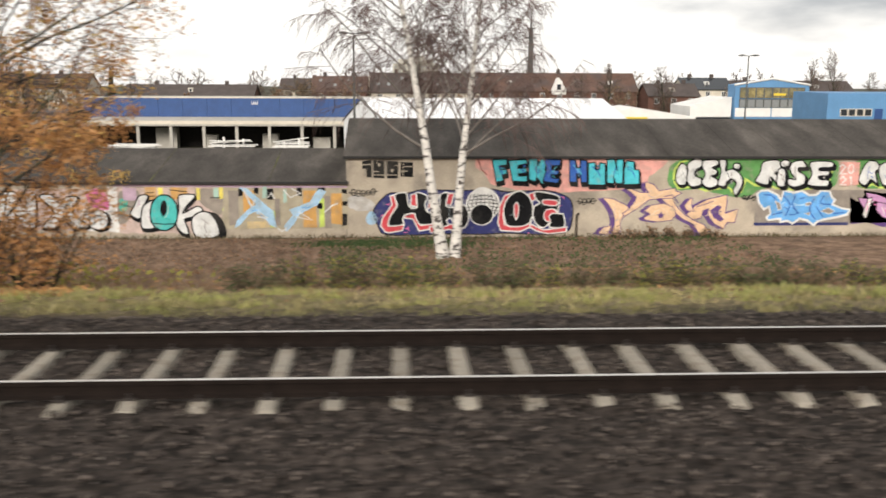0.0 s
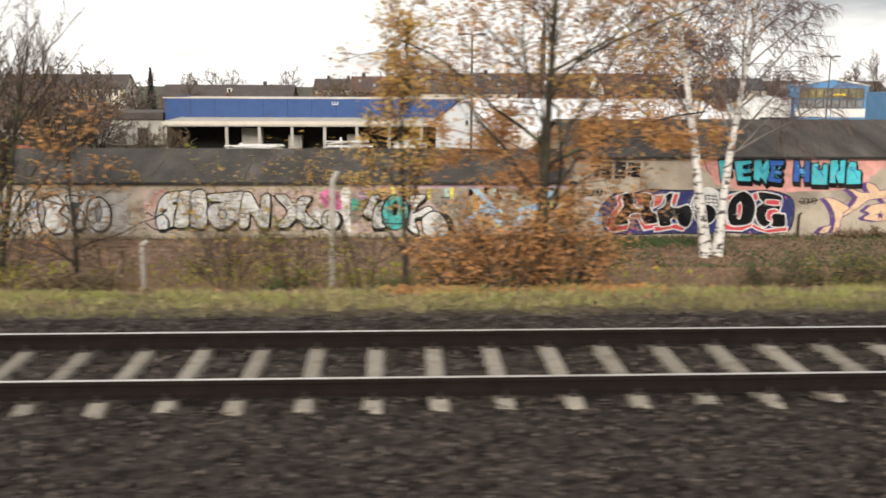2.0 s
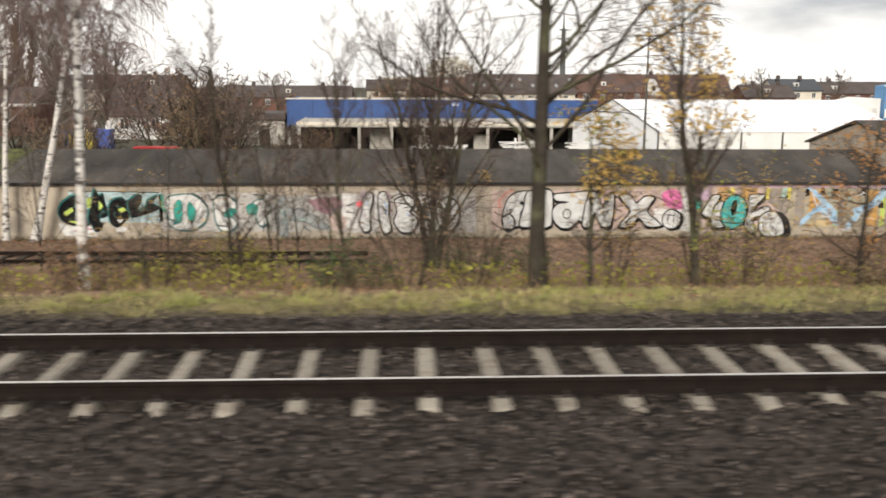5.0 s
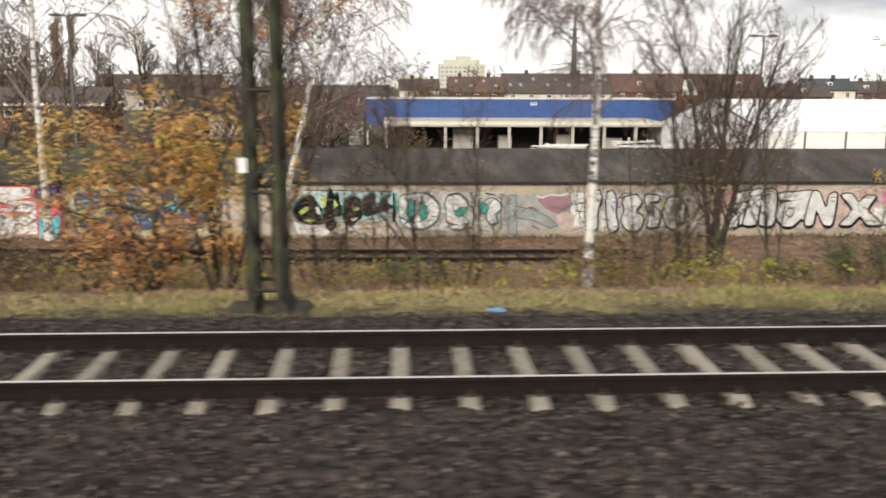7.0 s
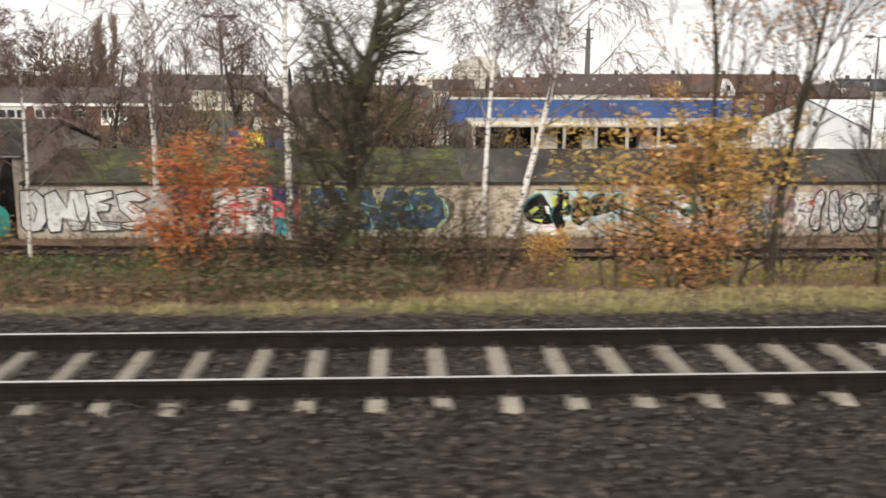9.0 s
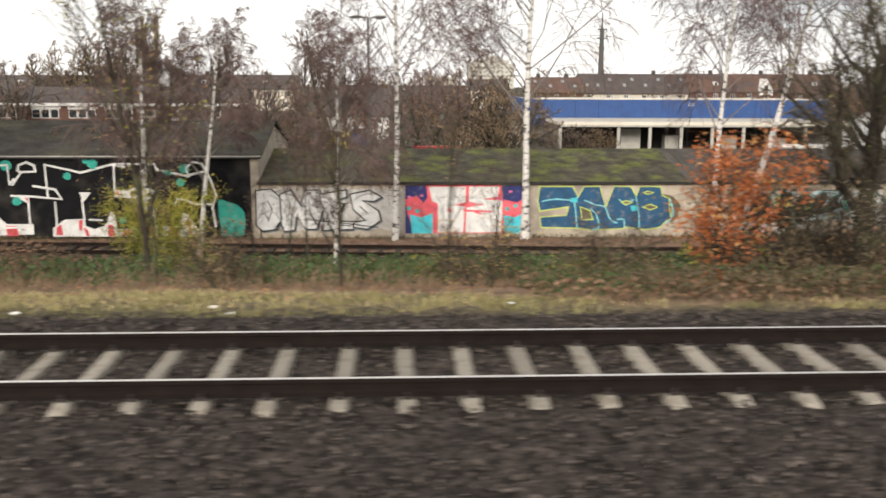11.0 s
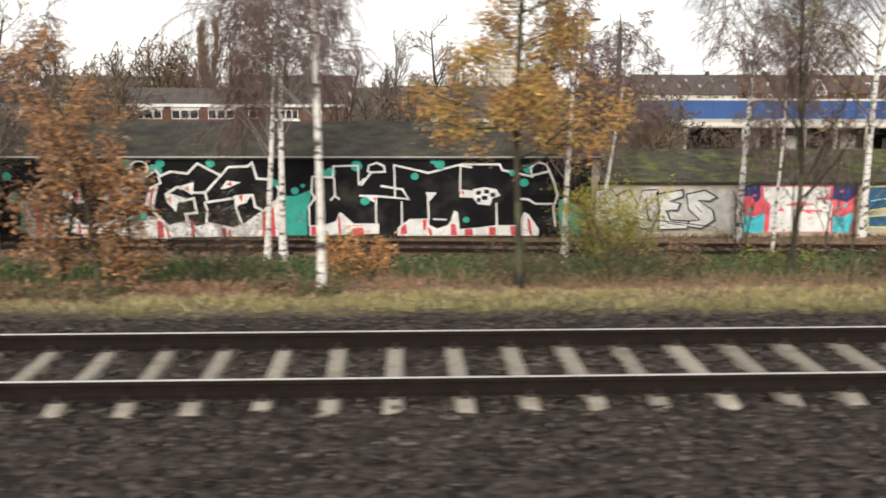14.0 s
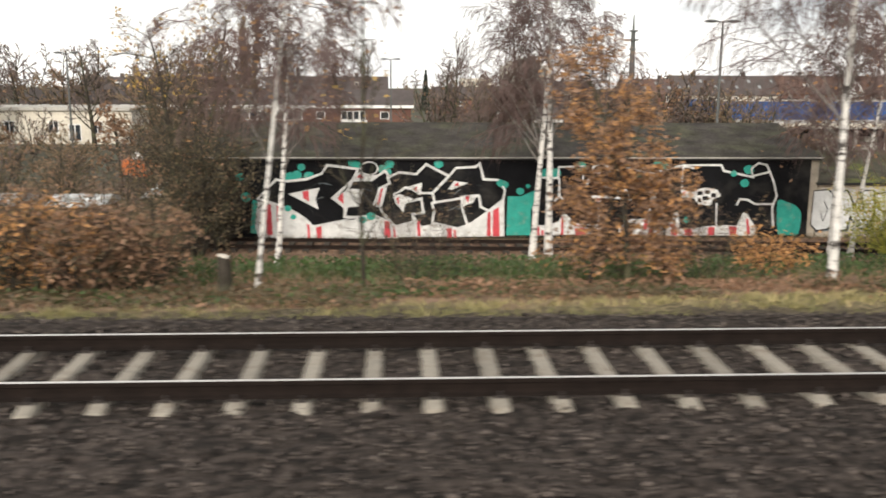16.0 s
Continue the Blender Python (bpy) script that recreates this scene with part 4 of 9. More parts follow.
P_SKY, P_PALESKY, P_POWDER = paint("sky", (0.13, 0.36, 0.68)), paint("pale_sky", (0.36, 0.58, 0.78)), paint("powder_blue", (0.34, 0.52, 0.68), 0.6)
P_OCHRE, P_PALEOCHRE, P_YELLOW = paint("ochre", (0.58, 0.33, 0.11), 0.58), paint("pale_ochre", (0.58, 0.45, 0.24), 0.55), paint("yellow", (0.72, 0.62, 0.14))
P_TEAL, P_TURQ, P_TEALDARK = paint("teal", (0.035, 0.34, 0.27)), paint("turquoise", (0.06, 0.42, 0.40)), paint("dark_teal", (0.03, 0.15, 0.14))
P_MAG, P_MAUVE, P_GREY = paint("magenta", (0.66, 0.17, 0.36)), paint("mauve", (0.50, 0.27, 0.46)), paint("grey", (0.30, 0.28, 0.27))
P_MINT, P_LILAC, P_CORAL = paint("mint", (0.34, 0.50, 0.44), 0.58), paint("lilac", (0.45, 0.33, 0.42)), paint("coral", (0.72, 0.12, 0.15))
P_CORALPALE, P_RUSTPAINT, P_PALEBEIGE = paint("pale_coral", (0.58, 0.26, 0.22), 0.55), paint("rust_red", (0.22, 0.05, 0.045)), paint("pale_beige", (0.74, 0.58, 0.43))
P_DENIM, P_PALEPINK, P_SLATE = paint("denim", (0.028, 0.088, 0.17)), paint("pale_pink", (0.52, 0.40, 0.36), 0.55), paint("slate", (0.13, 0.15, 0.16))
P_KHAKI, P_KHAKIDARK, P_TAUPE = paint("khaki", (0.38, 0.34, 0.25), 0.58), paint("dark_khaki", (0.13, 0.11, 0.075)), paint("taupe", (0.25, 0.22, 0.19), 0.6)
P_DEEPCYAN, P_PALECYAN, P_PALEMINT = paint("deep_cyan", (0.03, 0.30, 0.40)), paint("pale_cyan", (0.22, 0.56, 0.60)), paint("pale_mint", (0.42, 0.56, 0.58))


class Mural:
    """Paint on a wall that faces the track: a ground and letters, each a thin mesh, later ones over earlier ones."""

    def __init__(self, wall, label, seed=1, lift=0.004):
        self.wall, self.shed, self.label, self.n, self.r = wall, wall.parent, label, 0, random.Random(seed)
        self.lift = lift
        self.begin("graffiti", label)

    def begin(self, name, label=""):
        """Starts the next mesh: the ground coat, one letter, or one set of fine strokes."""
        self.name, self.part_label, self.v, self.f, self.mi, self.mats = name, label, [], [], [], []

    def end(self):
        if self.f:
            mesh_ob(self.name, self.v, self.f, self.mats, self.wall, self.part_label, self.mi)
        self.begin("painted_letter", "")

    def faces(self, pts, faces, m):
        if m not in self.mats:
            self.mats.append(m)
        self.n += 1
        y = WALL_Y - self.lift - 0.00045 * self.n
        o, base = self.shed.location, len(self.v)
        self.v += [(x - o.x, y - o.y, z - o.z) for x, z in pts]
        self.f += [tuple(base + i for i in f) for f in faces]
        self.mi += [self.mats.index(m)] * len(faces)

    def poly(self, pts, m):
        self.faces(pts, [range(len(pts))], m)

    def blob(self, pts, m, rough=0.0):
        pts = rounded(pts)
        self.poly([(x + self.r.uniform(-rough, rough), z + self.r.uniform(-rough, rough)) for x, z in pts], m)

    def rect(self, x0, x1, z0, z1, m, rag=0.0):
        r = self.r
        n = max(3, int((x1 - x0) / 0.3)) if rag else 1
        top = [(x0 + (x1 - x0) * i / n, z1 - r.uniform(0, rag)) for i in range(n, -1, -1)]
        bot = [(x0 + (x1 - x0) * i / n, z0 + r.uniform(0, rag)) for i in range(n + 1)]
        self.poly(bot + top, m)

    def disc(self, c, rx, rz, m, k=20, rag=0.0):
        self.poly([(c[0] + rx * (1 + self.r.uniform(-rag, rag)) * math.cos(a), c[1] + rz * (1 + self.r.uniform(-rag, rag)) * math.sin(a))
                   for a in [2 * math.pi * i / k for i in range(k)]], m)

    def line(self, pts, w, m, closed=False):
        """One sprayed stroke of uneven width along the points, joined at the corners."""
        P = [Vector(p) for p in pts]
        k = len(P)
        V = []
        for i, p in enumerate(P):
            a = P[(i - 1) % k] if closed or i > 0 else p
            b = P[(i + 1) % k] if closed or i < k - 1 else p
            d0, d1 = (p - a), (b - p)
            d0 = d0.normalized() if d0.length > 1e-6 else d1.normalized()
            d1 = d1.normalized() if d1.length > 1e-6 else d0
            t = d0 + d1
            t = t.normalized() if t.length > 0.2 else d0
            nrm = Vector((-t.y, t.x))
            h = w / 2 * self.r.uniform(0.8, 1.15) / max(0.55, nrm.dot(Vector((-d0.y, d0.x))))
            V += [tuple(p + nrm * h), tuple(p - nrm * h)]
        F = [(2 * i, 2 * i + 1, 2 * i + 3, 2 * i + 2) for i in range(k - 1)]
        if closed:
            F.append((2 * k - 2, 2 * k - 1, 1, 0))
        self.faces(V, F, m)

    def ring(self, c, rx, rz, w, m, k=22):
        self.line([(c[0] + rx * math.cos(2 * math.pi * i / k), c[1] + rz * math.sin(2 * math.pi * i / k)) for i in range(k)], w, m, True)

    def letter(self, pts, fill, edge=None, w=0.05, curved=True, shade=None, shift=(0.0, 0.0), streaks=None, halo=None):
        """One filled letter with its outline, and its depth in a second colour behind it."""
        self.begin("painted_letter")
        q = rounded(pts) if curved else list(pts)
        if halo:
            self.line(q, w * 4.5, halo, True)
        if shade:
            for f in (0.35, 0.7, 1.0):
                self.poly([(x + shift[0] * f, z + shift[1] * f) for x, z in q], shade)
                self.line([(x + shift[0] * f, z + shift[1] * f) for x, z in q], w * 1.2, shade, True)
        self.poly(q, fill)
        if streaks:
            self.streaks(pts, streaks, 5)
        if edge:
            self.line(q, w, edge, True)
        self.end()

    def streaks(self, pts, colours, n=4):
        """Uneven passes of the spray can inside a letter."""
        cx, cz = sum(p[0] for p in pts) / len(pts), sum(p[1] for p in pts) / len(pts)
        for k in range(n):
            a, b = self.r.choice(pts), self.r.choice(pts)
            u, v = self.r.uniform(0.25, 0.6), self.r.uniform(0.25, 0.6)
            p = (cx + (a[0] - cx) * u, cz + (a[1] - cz) * u)
            q = (cx + (b[0] - cx) * v, cz + (b[1] - cz) * v)
            s = ((p[0] + q[0]) / 2 + self.r.uniform(-0.08, 0.08), (p[1] + q[1]) / 2 + self.r.uniform(-0.08, 0.08))
            self.line(rounded([p, s, q], False), self.r.uniform(0.02, 0.05), colours[k % len(colours)])

    def tag(self, c, w, h, m, loops=4, thick=0.035):
        """A quick tag that cannot be read, as plain looped bars."""
        for i in range(loops):
            x = c[0] - w / 2 + w * (i + 0.5) / loops
            self.ring((x, c[1] + self.r.uniform(-0.05, 0.05)), w / loops * 0.42, h / 2 * self.r.uniform(0.7, 1.0), thick, m, 10)
        self.line([(c[0] - w * 0.6, c[1]), (c[0], c[1] - 0.05), (c[0] + w * 0.6, c[1] + 0.06)], thick, m)

    def flecks(self, x0, x1, z0, z1, m, n, size=0.04):
        for k in range(n):
            x, z, a = self.r.uniform(x0, x1), self.r.uniform(z0, z1), self.r.uniform(0, 6.28)
            self.line([(x, z), (x + 0.1 * math.cos(a), z + 0.1 * math.sin(a)), (x + 0.16 * math.cos(a + 0.7), z + 0.16 * math.sin(a + 0.7))], size, m)


def rounded(pts, closed=True, steps=3):
    """A curve through the points."""
    k, out = len(pts), []
    for i in range(k if closed else k - 1):
        p = [Vector(pts[j % k] if closed else pts[min(max(j, 0), k - 1)]) for j in range(i - 1, i + 3)]
        for s in range(steps):
            t = s / steps
            v = 0.5 * (2 * p[1] + (p[2] - p[0]) * t * 0.8 + (2 * p[0] - 5 * p[1] + 4 * p[2] - p[3]) * t * t * 0.8 + (3 * p[1] - p[0] - 3 * p[2] + p[3]) * t ** 3 * 0.8
                       + 2 * 0.2 * (p[2] - p[1]) * t)
            out.append((v.x, v.y))
    if not closed:
        out.append(tuple(pts[-1]))
    return out


# tall shed
g = Mural(wall_tall, "black block figures 1965 sprayed on bare render", 1)
for px in ([(-1.56, -0.97), (-1.17, -0.89), (-1.16, -1.65), (-1.37, -1.65), (-1.39, -1.26), (-1.56, -1.31)], [(-1.08, -0.92), (-0.62, -0.94), (-0.62, -1.70), (-1.08, -1.67)], [(-0.50, -0.94), (-0.01, -0.97), (-0.04, -1.70), (-0.50, -1.70)], [(0.09, -0.99), (0.62, -1.01), (0.62, -1.65), (0.08, -1.62)]):
    g.poly(px, P_BLACK)
for c in ((-0.84, -1.11), (-0.28, -1.36)):
    g.disc(c, 0.065, 0.07, P_RENDER, 10)
for px in ([(-1.10, -1.40), (-0.86, -1.40)], [(-0.18, -1.14), (0.01, -1.14)], [(0.25, -1.18), (0.64, -1.19)], [(0.06, -1.40), (0.40, -1.38)], [(-1.56, -1.11), (-1.17, -1.09)], [(-1.06, -1.55), (-0.62, -1.55)], [(-0.50, -1.55), (-0.06, -1.55)], [(0.21, -1.04), (0.20, -1.62)], [(-0.93, -0.92), (-0.93, -1.06)]):
    g.line(px, 0.035, P_RENDER)
g.end()
g = Mural(wall_tall, "black looped tag over a washed-out white patch", 2)
g.blob([(-2.24, -2.58), (-1.84, -2.40), (-1.31, -2.58), (-1.02, -2.92), (-1.37, -3.12), (-1.85, -3.07), (-2.19, -2.92)], P_WASH, 0.03)
g.blob([(-1.42, -3.39), (-1.24, -3.12), (-1.03, -3.22), (-0.93, -3.57), (-1.13, -3.72), (-1.37, -3.67)], P_POWDER)
g.tag((-1.53, -2.31), 1.05, 0.3, P_BLACK, 5, 0.045)
g.end()
g = Mural(wall_tall, "navy cloud with magenta flecks behind black letters", 3)
CLOUD = [(-1.10, -3.22), (-1.02, -2.92), (-0.73, -2.58), (-0.38, -2.33), (0.40, -2.33), (0.96, -2.19), (2.06, -2.21), (3.04, -2.22), (4.02, -2.17), (4.77, -2.29), (6.25, -2.22), (6.99, -2.35), (7.45, -2.59), (7.61, -3.04), (7.58, -3.59), (7.39, -4.05), (6.30, -4.19), (4.80, -4.11), (3.56, -4.16), (2.32, -4.13), (1.08, -4.17), (-0.15, -4.19), (-0.74, -4.09), (-0.93, -3.72)]
g.blob(CLOUD, P_NAVY)
g.line(rounded(CLOUD), 0.05, P_BLACK, True)
g.flecks(-0.7, 0.3, -3.95, -2.5, P_MAG, 12, 0.03)
g.flecks(-0.5, 7.2, -4.05, -3.8, P_MAG, 14, 0.03)
g.flecks(6.6, 7.3, -3.8, -2.5, P_MAG, 8, 0.03)
g.end()
for px in ([(-0.38, -2.46), (-0.21, -2.41), (-0.09, -2.88), (-0.41, -3.40), (-0.47, -3.77), (0.22, -3.72), (0.15, -3.97), (-0.39, -4.07), (-0.59, -4.04), (-0.79, -3.77), (-0.71, -3.42), (-0.29, -2.83)], [(0.52, -2.41), (0.79, -2.34), (0.79, -2.93), (0.52, -2.88)], [(0.25, -3.22), (0.69, -3.22), (0.96, -3.75), (1.55, -3.68), (1.53, -3.87), (0.89, -4.00), (0.61, -3.47), (0.25, -3.42)],
           [(1.33, -2.43), (1.74, -2.41), (1.62, -2.83), (1.25, -3.03)], [(2.16, -2.34), (2.40, -2.34), (2.26, -2.88), (2.04, -2.83)], [(1.33, -3.82), (2.31, -3.70), (2.76, -3.88), (2.66, -4.03), (2.19, -3.93), (1.38, -4.07)],
           [(4.60, -2.44), (5.06, -2.29), (5.07, -2.49), (4.65, -2.74), (4.54, -3.29), (4.62, -3.74), (5.34, -3.76), (5.78, -3.59), (5.74, -3.84), (5.29, -4.04), (4.45, -3.99), (4.32, -3.66), (4.38, -2.91)], [(5.63, -2.39), (5.90, -2.29), (5.98, -2.59), (5.79, -2.72)],
           [(5.76, -3.69), (5.99, -3.82), (6.34, -3.97), (7.36, -3.84), (7.34, -4.05), (6.54, -4.14), (6.04, -4.02), (5.71, -3.84)]):
    g.letter(px, P_RED, P_WHITE, 0.055, False)
for px in ([(-0.19, -2.41), (0.32, -2.31), (0.40, -2.78), (0.54, -2.98), (0.79, -2.93), (0.76, -2.31), (1.23, -2.46), (1.13, -2.83), (1.25, -3.15), (1.57, -3.28), (1.53, -3.65), (0.93, -3.72), (0.74, -3.42), (0.66, -3.22), (0.30, -3.27), (0.17, -3.47), (0.20, -3.70), (-0.44, -3.77), (-0.39, -3.37), (-0.07, -2.88)],
           [(1.79, -2.41), (2.13, -2.31), (2.04, -2.88), (2.38, -2.96), (2.80, -2.83), (3.03, -3.13), (3.01, -3.58), (2.81, -3.88), (2.46, -3.75), (2.26, -3.43), (2.07, -3.53), (2.14, -3.75), (1.62, -3.83), (1.48, -3.43), (1.43, -3.10), (1.77, -2.83)],
           [(4.65, -2.69), (4.89, -2.39), (5.26, -2.24), (5.61, -2.44), (5.82, -2.84), (5.83, -3.34), (5.66, -3.69), (5.29, -3.81), (4.79, -3.79), (4.61, -3.49), (4.56, -3.04)],
           [(5.90, -2.29), (6.42, -2.32), (7.00, -2.52), (6.94, -3.22), (7.19, -3.27), (7.24, -3.84), (6.59, -3.84), (6.63, -3.62), (6.34, -3.87), (6.04, -3.74), (5.85, -3.39), (5.89, -2.94), (6.14, -2.77), (5.96, -2.59)]):
    g.letter(px, P_BLACK, P_WHITE, 0.06, True, streaks=(P_INK, P_SLATE))
for px in ([(5.03, -3.24), (5.02, -2.91), (5.12, -2.74), (5.22, -2.94), (5.20, -3.29), (5.11, -3.51)], [(6.28, -2.64), (6.88, -2.67), (6.86, -2.89), (6.31, -2.84)], [(6.32, -3.34), (6.42, -3.09), (6.74, -3.04), (6.92, -3.22), (6.67, -3.24), (6.55, -3.39), (6.63, -3.57), (6.43, -3.57)]):
    g.letter(px, P_RED, P_WHITE, 0.05)
g.begin("painted_letter", "round black disc under a white netted dome")
g.blob([(2.90, -2.83), (3.04, -2.41), (3.34, -2.14), (3.68, -2.07), (4.07, -2.22), (4.35, -2.54), (4.38, -2.99), (4.14, -3.38), (3.59, -3.08), (3.10, -3.38)], P_WHITE)
for i in range(8):
    c = -0.62 + 0.178 * i
    g.line([(3.64 + c * 0.75, -3.3), (3.64 + c * 1.08, -2.85), (3.64 + c * 0.8, -2.38)], 0.035, P_BLACK)
for j in range(6):
    z, h = -3.25 + 0.155 * j, 0.74 * math.sqrt(max(0.06, 1 - (j / 6.2) ** 2))
    g.line([(3.64 - h, z - 0.03), (3.64 - h * 0.4, z + 0.03), (3.64 + h * 0.4, z + 0.03), (3.64 + h, z - 0.03)], 0.035, P_BLACK)
g.disc((3.60, -3.28), 0.53, 0.48, P_WHITE)
g.disc((3.60, -3.28), 0.48, 0.44, P_BLACK)
g.end()
g = Mural(wall_tall, "black looped tag on bare render", 24)
g.tag((8.20, -2.72), 0.75, 0.28, P_BLACK, 4, 0.04)
g.end()
g = Mural(wall_tall, "salmon pink ground coat behind cyan letters", 4)
g.blob([(3.32, -1.06), (3.47, -0.75), (4.74, -0.75), (7.19, -0.77), (9.67, -0.79), (10.71, -0.82), (11.66, -0.92), (11.47, -1.21), (10.95, -1.61), (10.76, -1.95), (9.72, -2.20), (8.23, -2.25), (6.99, -2.32), (5.50, -2.24), (4.52, -2.09), (3.97, -1.90), (3.72, -1.45), (3.42, -1.31)], P_PINK, 0.03)
g.line([(3.42, -0.87), (3.57, -1.31), (3.82, -1.55)], 0.05, P_RUSTPAINT)
g.end()
for px, m in (([(4.03, -0.89), (4.67, -0.84), (4.69, -1.11), (4.35, -1.16), (4.38, -1.31), (4.67, -1.31), (4.68, -1.50), (4.48, -1.55), (4.53, -1.80), (4.22, -1.87)], P_CYAN), ([(4.74, -0.92), (5.52, -0.87), (5.55, -1.06), (5.16, -1.14), (5.16, -1.26), (5.51, -1.26), (5.54, -1.46), (5.19, -1.50), (5.22, -1.60), (5.56, -1.58), (5.57, -1.85), (4.93, -1.82)], P_CYAN),
              ([(5.62, -0.84), (5.99, -0.82), (6.00, -1.19), (6.16, -0.84), (6.46, -0.84), (6.32, -1.31), (6.58, -1.70), (6.24, -1.97), (5.99, -1.68), (5.92, -1.85), (5.64, -1.75)], P_CYAN), ([(6.28, -0.84), (7.02, -0.89), (6.96, -1.14), (6.61, -1.16), (6.62, -1.31), (6.96, -1.38), (6.87, -1.56), (6.60, -1.53), (6.63, -1.68), (7.00, -1.70), (6.88, -1.92), (6.26, -1.83), (6.40, -1.31)], P_BLUE),
              ([(7.39, -0.89), (7.64, -0.89), (7.68, -1.24), (7.87, -1.24), (7.86, -0.89), (8.14, -0.92), (8.19, -1.88), (7.92, -1.88), (7.88, -1.51), (7.71, -1.51), (7.72, -1.88), (7.42, -1.85)], P_BLUE), ([(8.21, -1.04), (8.51, -0.99), (8.52, -1.31), (8.69, -1.31), (8.71, -1.02), (8.96, -1.06), (8.99, -2.00), (8.25, -1.98)], P_CYAN),
              ([(9.03, -0.89), (9.35, -0.84), (9.49, -1.38), (9.45, -0.87), (9.74, -0.84), (9.76, -1.93), (9.46, -1.93), (9.32, -1.56), (9.36, -1.93), (9.06, -1.90)], P_CYAN), ([(9.83, -1.11), (9.89, -0.94), (10.22, -0.97), (10.23, -1.31), (10.46, -1.34), (10.49, -1.95), (9.81, -1.98), (9.79, -1.36)], P_CYAN)):
    g.letter(px, m, P_BLACK, 0.05, False, P_BLACK, (0.06, -0.17), streaks=(P_BLUE, P_DEEPCYAN, P_BLUE) if m is P_CYAN else (P_SKY, P_CYAN, P_SKY))
g = Mural(wall_tall, "green cloud edged in lime behind silver bubble letters", 5)
GREEN = [(11.72, -1.71), (11.82, -1.21), (12.21, -0.89), (13.65, -0.79), (15.41, -0.84), (17.68, -0.87), (19.15, -0.92), (19.34, -1.31), (19.25, -2.06), (18.29, -2.16), (17.02, -2.14), (16.01, -2.16), (15.52, -2.46), (14.77, -2.56), (13.79, -2.33), (12.93, -2.18), (12.13, -2.23), (11.82, -2.00)]
g.blob(GREEN, P_GREEN, 0.03)
g.line([(12.01, -1.81), (12.22, -2.13), (12.92, -2.08), (13.49, -2.26), (13.93, -2.16), (14.49, -2.11), (14.76, -2.43), (15.05, -2.31), (15.22, -1.76), (15.64, -2.01), (16.05, -2.06), (16.24, -1.96), (16.56, -2.14), (17.28, -2.21), (18.29, -2.16), (18.90, -2.16), (19.00, -1.56), (19.16, -1.07)], 0.09, P_LIME)
g.line([(12.00, -1.76), (12.03, -1.31), (12.26, -1.02), (12.56, -0.92)], 0.09, P_LIME)
g.end()
for px in ([(12.15, -1.31), (12.31, -1.04), (12.52, -1.16), (12.62, -1.56), (12.54, -1.96), (12.27, -2.01), (12.08, -1.76)], [(12.59, -1.06), (12.93, -0.82), (13.23, -0.92), (13.20, -1.21), (12.98, -1.31), (12.97, -1.61), (13.23, -1.71), (13.22, -1.98), (12.82, -2.08), (12.58, -1.81), (12.61, -1.36)],
           [(13.28, -0.92), (13.86, -0.89), (13.94, -1.11), (13.68, -1.24), (13.91, -1.36), (13.87, -1.54), (13.67, -1.61), (13.96, -1.76), (13.93, -2.03), (13.53, -2.13), (13.24, -1.88), (13.39, -1.53), (13.25, -1.21)], [(13.98, -0.89), (14.28, -0.92), (14.29, -1.36), (14.58, -1.29), (14.92, -1.49), (15.08, -1.91), (14.81, -2.46), (14.67, -2.23), (14.80, -1.91), (14.59, -1.73), (14.35, -1.88), (14.31, -2.06), (13.97, -1.98), (14.09, -1.44)],
           [(14.60, -1.14), (14.74, -1.02), (14.92, -1.11), (14.89, -1.29), (14.68, -1.29)]):
    g.letter(px, P_SILVER, P_BLACK, 0.06, True, P_BLACK, (0.05, -0.08), streaks=(P_GREY, P_WHITE, P_SLATE))
for px in ([(15.92, -0.99), (16.52, -0.89), (16.73, -1.07), (16.70, -1.34), (16.49, -1.49), (16.87, -1.81), (16.68, -2.01), (16.30, -1.64), (16.20, -1.99), (15.63, -1.84), (15.83, -1.44)], [(16.63, -1.31), (16.93, -1.31), (16.96, -2.04), (16.60, -1.99)], [(16.68, -1.07), (16.82, -0.89), (17.08, -0.94), (17.07, -1.16), (16.82, -1.21)],
           [(17.28, -0.97), (17.68, -0.92), (17.86, -1.21), (17.53, -1.24), (17.52, -1.39), (17.84, -1.59), (17.82, -1.96), (17.37, -2.09), (17.08, -1.94), (17.11, -1.71), (17.45, -1.76), (17.22, -1.51), (17.12, -1.21)], [(18.02, -0.99), (18.98, -0.97), (19.02, -1.21), (18.49, -1.24), (18.48, -1.36), (18.91, -1.39), (18.83, -1.59), (18.45, -1.61), (18.51, -1.76), (18.92, -1.79), (18.84, -2.06), (17.97, -1.99), (18.14, -1.51)]):
    g.letter(px, P_SILVER, P_BLACK, 0.06, True, P_BLACK, (0.12, -0.12), streaks=(P_WHITE, P_GREY))
g.begin("painted_letter", "white figures 20 over 21 on salmon pink")
g.rect(19.40, 20.25, -2.08, -0.95, P_PINK, 0.08)
for px in ([(19.33, -1.21), (19.47, -1.09), (19.61, -1.21), (19.38, -1.51), (19.69, -1.51)], [(19.40, -1.74), (19.54, -1.61), (19.68, -1.76), (19.45, -1.99), (19.73, -1.99)], [(19.90, -1.61), (19.94, -2.01)], [(19.83, -1.71), (19.90, -1.61)]):
    g.line(px, 0.05, P_WHITE)
g.ring((19.87, -1.29), 0.12, 0.2, 0.05, P_WHITE, 12)
g.end()
g = Mural(wall_tall, "green ground behind silver letters with lime edges", 6)
g.blob([(20.07, -0.97), (21.23, -0.84), (23.27, -0.84), (23.41, -2.17), (21.36, -2.17), (20.59, -2.17), (20.11, -1.94)], P_GREEN)
